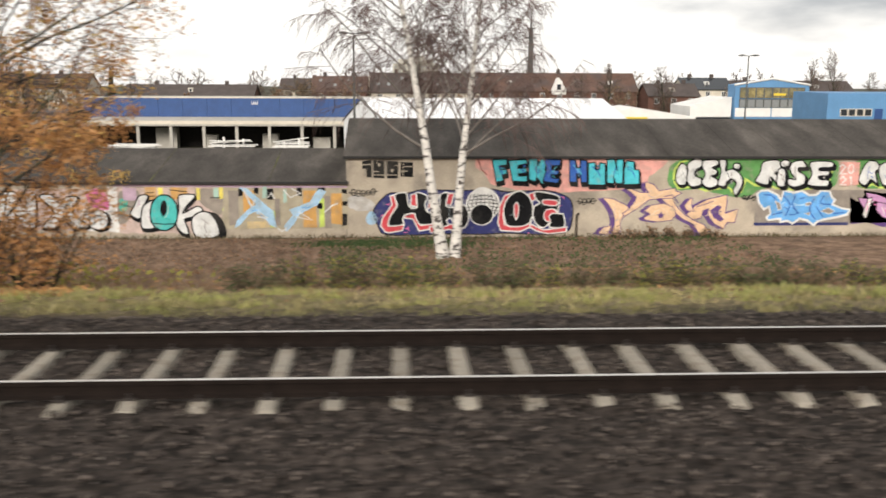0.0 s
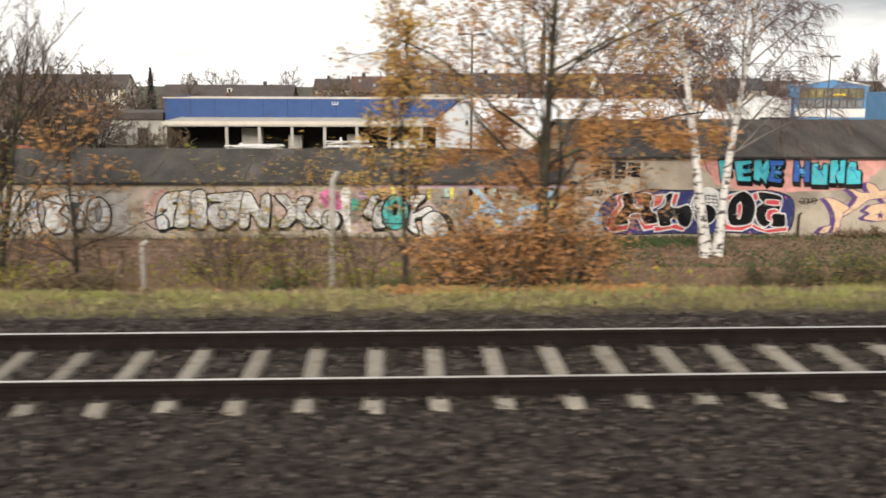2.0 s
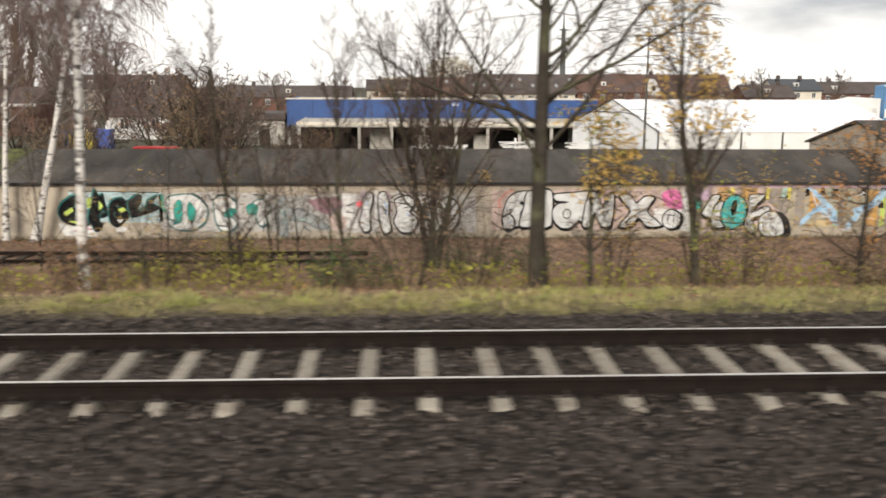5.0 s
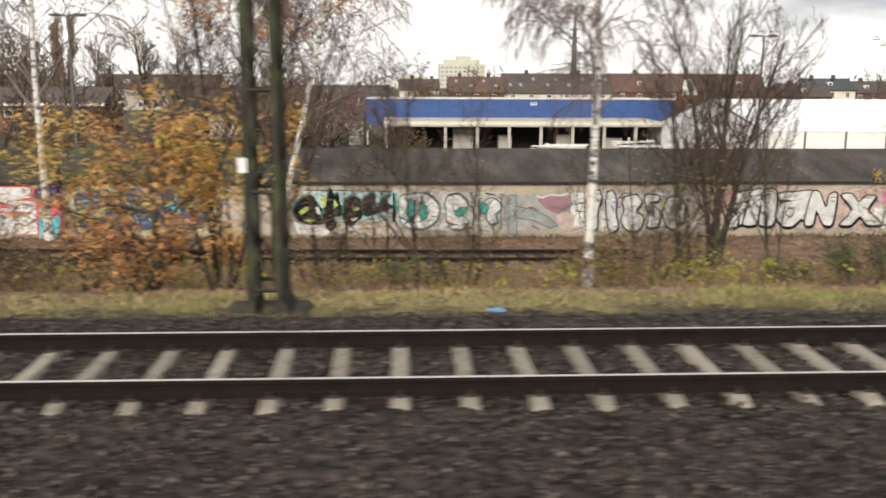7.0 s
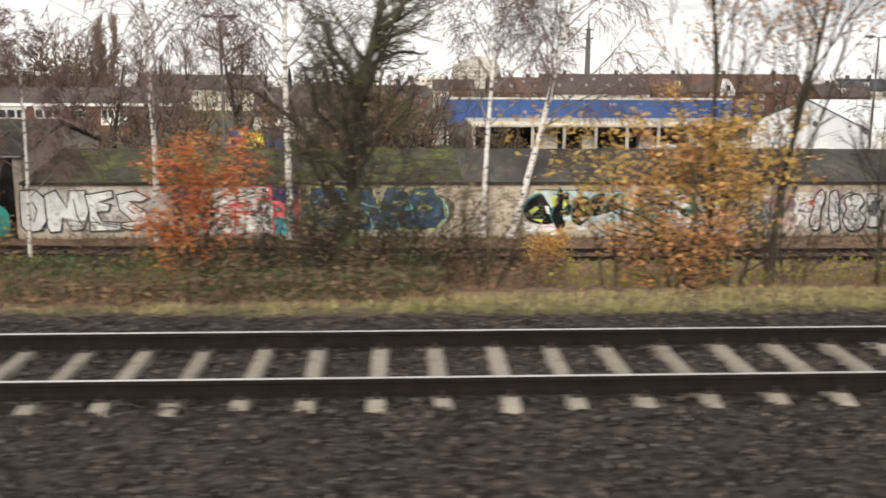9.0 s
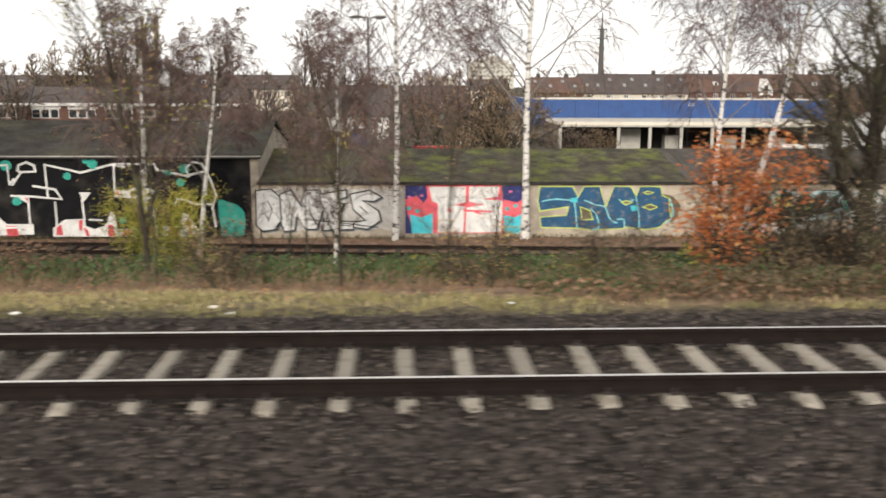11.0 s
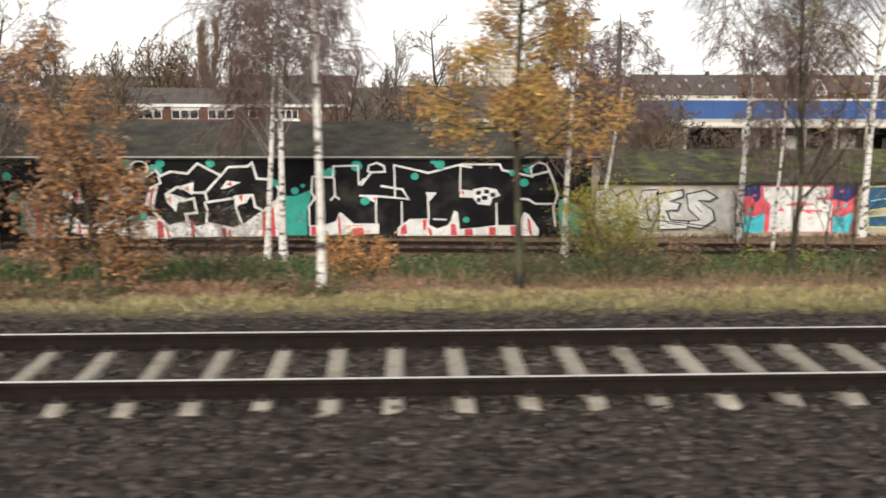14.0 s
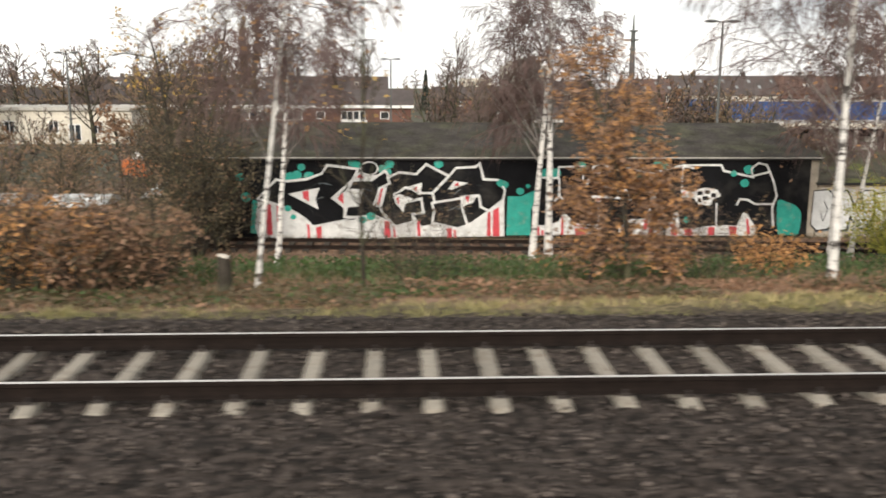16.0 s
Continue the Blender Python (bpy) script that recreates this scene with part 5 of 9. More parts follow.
g.line([(20.20, -1.86), (20.58, -2.12), (20.95, -1.97), (21.25, -2.12), (21.87, -2.17), (22.89, -2.12)], 0.09, P_LIME)
g.end()
for px in ([(20.27, -1.81), (20.45, -1.22), (20.68, -0.94), (21.04, -0.99), (21.20, -1.29), (21.00, -1.41), (21.16, -1.97), (20.83, -1.77), (20.60, -2.04)], [(21.18, -1.12), (21.75, -0.94), (22.27, -1.07), (22.37, -2.07), (21.47, -2.04), (21.20, -1.62)]):
    g.letter(px, P_SILVER, P_BLACK, 0.06, True, P_BLACK, (0.06, -0.1), streaks=(P_BLUE, P_WHITE))
g = Mural(wall_tall, "purple depth behind beige flowing letters", 7)
FLOW = ([(8.89, -2.55), (9.37, -2.60), (9.90, -2.85), (10.11, -3.00), (9.90, -3.30), (9.73, -3.60), (9.73, -4.11), (9.40, -4.13), (9.48, -3.60), (9.39, -3.20), (9.15, -2.82)],
        [(11.44, -2.55), (11.99, -2.55), (12.16, -2.90), (12.59, -3.31), (13.11, -3.61), (13.48, -3.76), (13.81, -4.22), (13.30, -4.25), (13.02, -3.76), (12.50, -3.51), (12.02, -3.13), (11.71, -2.80)],
        [(9.90, -2.18), (10.05, -2.13), (10.60, -2.33), (10.93, -2.33), (10.74, -2.08), (10.76, -1.85), (11.16, -1.98), (11.38, -2.25), (12.12, -2.13), (12.10, -2.25), (12.39, -2.35), (12.00, -2.58), (11.44, -2.60), (10.95, -2.65), (10.51, -3.00), (9.87, -3.40), (9.82, -3.25), (10.09, -3.05), (10.39, -2.55), (10.13, -2.30)],
        [(10.77, -3.13), (11.06, -2.88), (11.63, -2.80), (12.07, -2.98), (12.19, -3.31), (12.00, -3.56), (11.42, -3.63), (10.84, -3.55), (10.73, -3.45), (11.03, -3.28)],
        [(12.64, -3.31), (13.02, -2.91), (13.56, -2.63), (14.43, -2.43), (14.43, -2.86), (14.38, -3.26), (14.95, -3.06), (14.84, -3.67), (14.49, -3.67), (14.35, -3.95), (13.88, -3.69), (13.60, -3.29), (13.63, -3.03), (13.39, -3.13), (13.31, -3.46), (12.96, -3.54)],
        [(12.52, -2.91), (12.80, -2.56), (12.90, -2.63), (12.87, -2.96), (13.01, -3.16), (12.66, -3.13)], [(8.75, -4.13), (8.99, -3.85), (9.36, -3.78), (9.15, -4.20)])
for px in FLOW:
    for f in (0.5, 1.0):
        g.poly([(x - 0.22 * f, z - 0.03 * f) for x, z in px], P_PURPLE)
g.end()
for px in FLOW:
    g.letter(px, P_BEIGE, P_PURPLE, 0.035, False, streaks=(P_PALEBEIGE, P_PALEPINK))
g.begin("painted_letter", "small purple star and inner strokes")
s = (11.51, -3.35)
g.poly([(s[0] + r * math.sin(math.pi * i / 5), s[1] + r * math.cos(math.pi * i / 5)) for i, r in enumerate((0.2, 0.08) * 5)], P_PURPLE)
g.poly([(13.69, -3.13), (14.03, -2.88), (14.21, -2.96), (14.05, -3.21), (14.35, -3.54), (14.18, -3.62), (13.89, -3.46)], P_PURPLE)
for px in ([(10.14, -2.60), (10.39, -2.50), (10.30, -2.80), (10.06, -3.00)], [(13.90, -3.26), (14.20, -3.16)], [(11.64, -2.50), (11.99, -2.43), (12.26, -2.80)], [(13.07, -2.96), (13.42, -2.86), (13.82, -2.71)]):
    g.line(px, 0.04, P_PURPLE)
g.end()
g = Mural(wall_tall, "grey-brown panel with a navy foot behind blue letters", 8)
g.rect(15.71, 23.50, -3.73, -2.21, P_TAUPE, 0.04)
g.rect(15.71, 19.99, -3.81, -3.68, P_NAVY)
g.tag((15.40, -2.56), 0.6, 0.2, P_BLACK, 4, 0.05)
g.end()
g.letter([(15.77, -2.41), (15.91, -2.26), (16.26, -2.24), (16.69, -2.44), (16.85, -2.66), (16.95, -2.24), (17.41, -2.34), (17.79, -2.26), (18.11, -2.46), (18.44, -2.44), (18.63, -2.24), (19.02, -2.29), (19.14, -2.54), (19.30, -2.67), (19.19, -2.87), (19.64, -3.05), (20.01, -3.10), (19.90, -3.33), (19.42, -3.45), (18.92, -3.53), (18.57, -3.63), (18.43, -3.81), (18.10, -3.58), (17.76, -3.50), (17.45, -3.73), (17.23, -3.60), (16.90, -3.65), (16.89, -3.50), (16.34, -3.57), (16.25, -3.44), (16.42, -3.27), (16.34, -2.96), (16.12, -3.09), (15.87, -2.79)],
         P_SKY, P_WHITE, 0.09, False, streaks=(P_PALESKY, P_BLUE, P_PALESKY))
g.begin("painted_letter", "dark and white strokes inside the blue letters")
for px in ([(16.60, -2.71), (16.82, -2.81), (16.89, -3.07), (16.76, -3.12)], [(17.96, -2.82), (18.19, -2.77), (18.25, -2.87), (18.02, -2.94)], [(18.68, -3.17), (19.03, -3.02), (19.30, -3.17), (19.10, -3.30)], [(17.97, -3.27), (18.20, -3.22), (18.18, -3.35)]):
    g.poly(px, P_TAUPE)
    g.line(px, 0.03, P_WHITE, True)
for px in ([(16.08, -2.44), (16.43, -2.46), (16.66, -2.71)], [(16.94, -2.46), (17.28, -2.87), (17.11, -3.37)], [(17.50, -2.46), (17.38, -2.87), (17.67, -3.27)], [(18.33, -2.62), (18.17, -3.12), (18.46, -3.53)], [(18.78, -2.47), (18.65, -2.82), (19.12, -2.87)], [(16.50, -3.32), (16.95, -3.22)], [(19.25, -3.28), (19.76, -3.23)], [(17.69, -2.61), (17.92, -2.56)], [(18.46, -2.97), (18.81, -3.43)]):
    g.line(rounded(px, False), 0.055, P_BLUE)
g.end()
g = Mural(wall_tall, "dark purple angular letters beside the blue ones", 9)
g.poly([(19.96, -2.52), (20.31, -2.75), (20.62, -2.49), (20.57, -2.24), (21.38, -2.37), (23.44, -2.45), (23.60, -3.90), (21.53, -3.89), (20.89, -3.69), (20.07, -3.76)], P_PURPLE)
g.end()
for px, m in (([(20.32, -2.57), (20.81, -2.62), (20.66, -2.34), (21.18, -2.42), (21.71, -2.62), (22.45, -2.83), (22.48, -3.13), (21.69, -2.98), (21.10, -2.72), (20.68, -3.13), (20.50, -2.87)], P_MAUVE), ([(20.79, -2.62), (20.99, -2.57), (20.77, -3.53), (20.60, -3.33)], P_WHITE), ([(21.21, -2.77), (21.58, -2.82), (22.53, -3.54), (22.55, -3.79), (21.48, -3.43), (21.19, -3.13)], P_MAUVE)):
    g.letter(px, m, P_BLACK, 0.035, False, streaks=(P_MAG, P_WHITE))

# low shed
g = Mural(wall_low, "khaki ground with orange, lime and black stripes", 11)
g.rect(-7.58, -2.19, -3.90, -2.03, P_KHAKI, 0.05)
g.line([(-12.13, -1.98), (-9.76, -2.00), (-7.38, -2.03), (-4.98, -2.06), (-2.23, -2.06)], 0.09, P_LILAC)
for x, w, z0, z1, m in ((384, 8, 372, 340, P_LIME), (402, 18, 398, 338, P_TAUPE), (420, 8, 348, 335, P_BLACK), (428, 20, 376, 338, P_OCHRE), (448, 8, 343, 333, P_BLACK), (434, 40, 404, 392, P_PALEOCHRE), (463, 8, 352, 331, P_MINT),
                        (471, 11, 353, 335, P_BLACK), (476, 9, 403, 374, P_LIME), (484, 10, 398, 352, P_TAUPE), (500, 6, 360, 336, P_MINT), (524, 9, 347, 333, P_BLACK), (535, 24, 402, 338, P_OCHRE), (562, 13, 341, 333, P_BLACK),
                        (564, 9, 402, 352, P_LIME), (574, 12, 404, 348, P_TAUPE), (585, 20, 397, 343, P_OCHRE), (605, 9, 343, 336, P_BLACK), (605, 9, 364, 357, P_BLACK), (605, 9, 400, 379, P_BLACK), (560, 10, 370, 360, P_BLACK)):
    g.poly([(-16.91 + (x + a) * 0.0239, -3.90 + (406 - b) * 0.0248 + c) for a, b, c in ((0, z0, g.r.uniform(-0.04, 0.04)), (w, z0, g.r.uniform(-0.04, 0.04)), (w, z1, 0), (0, z1, 0))], m)
g.end()
for px in ([(-6.81, -2.08), (-6.50, -2.13), (-6.15, -2.45), (-5.77, -2.81), (-5.42, -3.11), (-5.30, -3.80), (-5.56, -3.70), (-5.84, -3.23), (-6.07, -3.06), (-6.46, -3.25), (-6.82, -3.67), (-7.06, -3.82), (-6.96, -3.52), (-6.46, -3.03), (-6.09, -2.81), (-6.37, -2.52)], [(-3.39, -2.16), (-3.15, -2.26), (-3.50, -2.82), (-3.92, -3.04), (-4.29, -3.24), (-4.54, -3.66), (-4.86, -3.98), (-4.93, -3.75), (-4.55, -3.28), (-4.69, -3.04), (-4.25, -2.89), (-3.81, -2.72), (-3.59, -2.33)]):
    g.letter(px, P_POWDER, P_PALESKY, 0.03, False, streaks=(P_SKY, P_PALESKY, P_WHITE))
g.begin("painted_letter", "thin white strokes over the pale blue letters")
for px in ([(-6.66, -2.13), (-6.31, -2.91), (-6.15, -2.57)], [(-6.08, -3.35), (-5.65, -3.40), (-6.07, -3.11)], [(-4.94, -2.18), (-4.66, -2.52), (-4.22, -2.33), (-4.60, -2.13)], [(-4.44, -3.36), (-3.71, -3.51), (-4.29, -3.16)], [(-5.62, -2.52), (-5.47, -2.32), (-5.33, -2.57)], [(-3.22, -3.16), (-2.87, -2.87), (-2.63, -2.77)], [(-5.23, -3.85), (-5.04, -4.00), (-4.84, -3.83)]):
    g.line(px, 0.05, P_WHITE)
g.end()
g = Mural(wall_low, "faded pink and olive ground with orange dashes", 12)
g.rect(-12.00, -7.61, -4.08, -2.05, P_PALEPINK, 0.06)
g.blob([(-11.91, -2.27), (-11.20, -2.17), (-10.98, -2.51), (-11.25, -3.05), (-11.61, -3.53), (-12.00, -3.61)], P_TAUPE)
g.blob([(-11.89, -2.56), (-11.58, -2.65), (-11.63, -3.04), (-11.92, -3.09)], P_TEAL)
g.blob([(-8.70, -2.17), (-7.58, -2.22), (-7.62, -3.25), (-8.09, -3.05), (-8.46, -2.76)], P_TAUPE)
for x, w, m in ((255, 20, P_OCHRE), (278, 9, P_YELLOW), (300, 30, P_OCHRE), (346, 6, P_YELLOW), (376, 9, P_MINT), (386, 7, P_YELLOW), (216, 24, P_LILAC)):
    g.rect(-16.91 + x * 0.0239, -16.91 + (x + w) * 0.0239, -2.5 - g.r.uniform(0, 0.2), -2.05, m, 0.05)
for px in ([(-10.85, -2.32), (-10.44, -2.29)], [(-9.77, -2.17), (-9.06, -2.27)], [(-11.83, -2.80), (-11.43, -2.90)], [(-11.88, -3.24), (-11.46, -3.34)], [(-10.69, -2.46), (-10.38, -2.44)], [(-8.07, -2.52), (-7.64, -2.52)]):
    g.line(px, 0.04, P_BLACK)
g.end()
for px in ([(-11.47, -3.22), (-11.26, -2.80), (-11.07, -2.44), (-10.69, -2.41), (-10.85, -2.83), (-11.08, -3.44)], [(-10.90, -2.85), (-10.41, -2.58), (-10.25, -2.66), (-10.53, -3.05), (-10.61, -3.59), (-10.14, -3.71), (-10.58, -3.86), (-11.01, -3.83), (-11.03, -3.36)], [(-9.40, -2.42), (-8.78, -2.37), (-8.72, -2.51), (-9.09, -2.88), (-9.25, -3.20), (-8.66, -2.88), (-8.40, -3.03), (-8.75, -3.32), (-9.19, -3.44), (-9.09, -3.79), (-9.05, -4.11), (-9.34, -4.03), (-9.58, -3.64), (-9.41, -3.05)]):
    g.letter(px, P_SILVER, P_BLACK, 0.06, True, P_BLACK, (0.03, -0.12), streaks=(P_WHITE, P_LILAC))
g.letter([(-8.88, -3.44), (-8.58, -3.15), (-8.17, -3.15), (-7.85, -3.52), (-7.73, -4.11), (-8.19, -4.29), (-8.63, -4.26), (-8.86, -3.99)], P_SILVER, P_BLACK, 0.06, True, P_BLACK, (0.28, -0.06), streaks=(P_GREY, P_WHITE))
g.letter([(-10.63, -3.14), (-10.51, -2.71), (-10.19, -2.41), (-9.79, -2.44), (-9.52, -2.76), (-9.47, -3.25), (-9.61, -3.69), (-9.96, -3.93), (-10.34, -3.88), (-10.59, -3.59)], P_TURQ, P_BLACK, 0.065, streaks=(P_TEAL, P_CYAN))
g.begin("painted_letter", "black slit and strokes on the turquoise letter")
g.blob([(-10.20, -3.05), (-10.13, -2.71), (-9.99, -2.63), (-9.90, -2.85), (-9.97, -3.20), (-10.12, -3.32)], P_BLACK)
g.line([(-10.61, -3.61), (-10.09, -3.66), (-9.56, -3.64)], 0.04, P_BLACK)
g.line([(-9.85, -2.80), (-9.87, -3.15), (-10.03, -3.39)], 0.035, P_MINT)
g.end()
g = Mural(wall_low, "pale pink and white ground behind fat silver letters", 13)
g.rect(-20.77, -12.28, -3.96, -2.11, P_PALEPINK, 0.1)
g.rect(-12.38, -11.98, -4.02, -2.02, P_WHITE, 0.05)
g.rect(-13.61, -12.36, -4.02, -2.99, P_WHITE, 0.08)
g.line([(-20.41, -2.99), (-20.45, -2.64), (-20.16, -2.32), (-19.86, -2.15)], 0.12, P_CORALPALE)
g.blob([(-13.30, -2.41), (-13.04, -2.17), (-12.71, -2.12), (-12.44, -2.39), (-12.35, -2.75), (-12.39, -3.04), (-12.77, -2.99), (-13.14, -2.85)], P_MAG)
g.end()
for px in ([(-20.30, -3.28), (-20.12, -2.64), (-19.77, -2.28), (-19.14, -2.23), (-19.29, -2.79), (-19.50, -3.19), (-19.60, -3.76), (-20.24, -3.80)], [(-19.24, -2.25), (-18.68, -2.23), (-18.84, -3.06), (-18.95, -3.76), (-19.56, -3.76), (-19.39, -2.94)], [(-18.73, -2.25), (-18.14, -2.23), (-18.14, -3.73), (-18.82, -3.76), (-18.79, -2.99)],
           [(-18.05, -2.35), (-17.20, -2.28), (-16.49, -2.26), (-16.62, -3.19), (-16.74, -3.76), (-16.91, -3.51), (-17.31, -3.86), (-17.75, -3.84), (-18.06, -3.51), (-18.11, -3.04), (-17.86, -2.77), (-17.39, -2.70), (-17.98, -2.65)], [(-16.56, -2.35), (-16.20, -2.30), (-15.86, -2.97), (-15.78, -2.45), (-15.39, -2.36), (-15.49, -3.74), (-15.93, -3.77), (-16.27, -3.17), (-16.37, -3.77), (-16.79, -3.74)],
           [(-15.24, -2.43), (-14.71, -2.38), (-14.41, -2.75), (-14.09, -2.46), (-13.60, -2.51), (-13.92, -3.10), (-13.24, -3.75), (-13.91, -3.80), (-14.28, -3.42), (-14.65, -3.80), (-15.19, -3.77), (-14.68, -3.10)]):
    g.letter(px, P_SILVER, P_BLACK, 0.06, True, P_BLACK, (0.03, -0.08), streaks=(P_WHITE, P_WASH, P_WHITE))
g.begin("painted_letter", "black curls inside the silver letters")
g.ring((-17.47, -3.22), 0.17, 0.2, 0.05, P_BLACK)
g.line(rounded([(-20.13, -3.13), (-19.93, -2.99), (-20.03, -3.23)], False), 0.04, P_BLACK)
g.disc((-19.46, -2.74), 0.1, 0.08, P_BLACK)
g.end()
g.letter([(-13.23, -3.48), (-13.11, -3.14), (-12.82, -3.04), (-12.49, -3.19), (-12.42, -3.53), (-12.58, -3.83), (-12.92, -3.90), (-13.17, -3.75)], P_SILVER, P_BLACK, 0.06, True, P_BLACK, (0.1, -0.06))
g.begin("painted_letter")
g.line([(-13.00, -3.68), (-12.98, -3.29), (-12.71, -3.29), (-12.74, -3.68)], 0.04, P_BLACK)
g.end()
g = Mural(wall_low, "whitewashed ground behind white letters lined in black", 14)
g.rect(-27.32, -21.45, -4.05, -2.25, P_WASH, 0.1)
g.rect(-27.27, -26.61, -3.87, -2.30, P_WHITE, 0.06)
for k in range(9):
    x = -27.32 + g.r.uniform(0, 5.2)
    g.line([(x, -2.2), (x + g.r.uniform(-0.1, 0.1), -2.9), (x + g.r.uniform(-0.1, 0.1), -3.9)], g.r.uniform(0.06, 0.2), g.r.choice((P_WASHGREY, P_WHITE, P_LILAC, P_WASH)))
g.end()
for px in ([(-26.39, -2.55), (-26.08, -2.18), (-25.90, -2.55), (-26.06, -3.11), (-26.05, -3.87), (-26.32, -4.00), (-26.53, -3.59), (-26.40, -3.06)], [(-25.71, -2.38), (-25.42, -2.23), (-25.26, -2.61), (-25.25, -3.26), (-25.12, -3.87), (-25.47, -4.08), (-25.68, -3.31)], [(-25.00, -2.59), (-24.43, -2.39), (-24.11, -2.75), (-24.34, -3.10), (-23.99, -3.45), (-24.18, -3.96), (-24.69, -4.03), (-25.04, -3.58), (-24.90, -3.10)],
           [(-24.03, -2.42), (-23.37, -2.47), (-23.43, -2.72), (-23.80, -2.77), (-23.32, -3.13), (-23.35, -3.81), (-23.88, -3.86), (-23.81, -3.45)], [(-23.19, -3.20), (-23.03, -2.62), (-22.58, -2.47), (-22.19, -2.90), (-22.24, -3.61), (-22.62, -3.96), (-23.02, -3.78)], [(-20.31, -3.41), (-20.00, -3.21), (-19.77, -3.47), (-19.84, -3.87), (-20.19, -3.92)]):
    g.letter(px, P_SILVER, P_BLACK, 0.06, True, P_INKLINE, (0.03, -0.06), streaks=(P_WHITE, P_LILAC, P_WHITE, P_SKY))
g.begin("painted_letter", "red dot, dark slits and loose grey strokes")
g.disc((-26.52, -2.78), 0.15, 0.13, P_CORAL, 12, 0.2)
g.blob([(-22.81, -3.51), (-22.82, -2.95), (-22.59, -2.75), (-22.53, -3.15), (-22.66, -3.51)], P_SLATEPALE)
g.line([(-22.81, -3.51), (-22.82, -2.95), (-22.59, -2.75), (-22.53, -3.15), (-22.66, -3.51)], 0.04, P_BLACK, True)
g.blob([(-23.90, -2.85), (-23.54, -2.95), (-23.56, -3.40), (-23.87, -3.30)], P_SLATE)
for px in ([(-27.08, -2.85), (-26.73, -2.75)], [(-27.11, -3.11), (-26.75, -3.16)], [(-25.85, -3.46), (-25.53, -3.57)], [(-25.49, -2.86), (-25.36, -3.21)], [(-24.60, -2.95), (-24.40, -2.90)], [(-24.03, -3.10), (-23.72, -3.20)], [(-20.67, -3.11), (-20.35, -3.31), (-20.00, -3.21), (-19.81, -2.96)], [(-20.74, -3.56), (-20.35, -3.87), (-19.79, -3.87)], [(-25.16, -2.56), (-24.92, -2.35), (-24.56, -2.35)]):
    g.line(rounded(px, False), 0.045, P_BLACK)
g.end()
g = Mural(wall_low, "faded plum and slate-green letters on a grey wash", 15)
g.rect(-30.34, -27.27, -4.01, -2.30, P_WASHGREY, 0.12)
g.blob([(-28.72, -2.60), (-28.22, -2.50), (-27.46, -2.50), (-27.18, -2.85), (-27.61, -3.26), (-28.12, -3.15), (-28.50, -2.90)], P_PLUM, 0.02)
g.blob([(-27.86, -3.31), (-27.51, -3.16), (-27.08, -3.41), (-27.20, -3.92), (-27.71, -3.87)], P_PALEPINK)
g.line([(-28.78, -2.45), (-28.52, -2.55), (-28.18, -2.40), (-27.72, -2.45), (-27.37, -2.35)], 0.06, P_WHITE)
g.end()
for px in ([(-30.02, -2.42), (-29.67, -2.42), (-29.61, -4.19), (-29.97, -4.14)], [(-29.72, -2.90), (-28.94, -3.05), (-28.26, -3.36), (-27.82, -3.79), (-28.17, -3.89), (-28.96, -3.51), (-29.63, -3.45)]):
    g.letter(px, P_SLATEPALE, P_SLATE, 0.04, False, streaks=(P_MINT, P_WASHGREY, P_TEALDARK))
g.begin("painted_stroke", "dark strokes over the faded letters")
for px in ([(-28.04, -2.90), (-27.62, -3.05), (-27.23, -2.85)], [(-29.45, -3.15), (-29.05, -2.95), (-28.69, -3.10)], [(-29.90, -2.58), (-30.18, -3.08), (-30.00, -3.89)], [(-28.95, -3.76), (-28.63, -3.96)], [(-27.86, -3.26), (-27.47, -3.05)]):
    g.line(rounded(px, False), 0.055, P_SLATE)
g.end()
g = Mural(wall_low, "white ground behind white and teal letters", 16)
g.rect(-35.05, -30.29, -4.00, -2.23, P_WASH, 0.1)
g.line([(-34.91, -2.33), (-34.91, -2.92), (-34.70, -3.17)], 0.12, P_TEAL)
g.end()
for px in ([(-34.76, -2.57), (-34.42, -2.38), (-33.68, -2.33), (-33.18, -2.68), (-33.00, -3.07), (-33.16, -3.57), (-33.65, -3.87), (-34.30, -3.87), (-34.70, -3.57)], [(-32.74, -2.58), (-32.34, -2.38), (-31.89, -2.53), (-31.78, -2.93), (-32.07, -3.23), (-31.76, -3.58), (-32.05, -3.93), (-32.50, -3.88), (-32.71, -3.42)], [(-31.09, -2.73), (-30.75, -2.53), (-30.39, -2.73), (-30.33, -3.03), (-30.57, -3.28), (-30.46, -3.58), (-30.76, -3.73), (-30.97, -3.43), (-30.93, -3.08)]):
    g.letter(px, P_WHITE, P_TEALDARK, 0.055, True, P_SLATE, (0.04, -0.05), streaks=(P_WASHGREY, P_WHITE, P_MINT))
for px in ([(-34.41, -2.82), (-34.22, -2.57), (-34.07, -2.77), (-34.11, -3.42), (-34.28, -3.52), (-34.43, -3.27)], [(-33.75, -2.67), (-33.52, -3.02), (-33.58, -3.42), (-33.81, -3.52), (-33.87, -2.92)], [(-32.37, -3.18), (-32.03, -2.93), (-31.78, -3.08), (-32.12, -3.38)], [(-31.34, -2.88), (-31.09, -2.73), (-30.84, -2.93), (-31.03, -3.23), (-31.28, -3.18)]):
    g.letter(px, P_TEAL, P_TEALDARK, 0.035)
g.begin("painted_stroke", "dark arrow and swinging outlines")
g.poly([(-34.95, -3.29), (-34.10, -3.55), (-34.55, -3.69), (-34.45, -3.54)], P_TEALDARK)
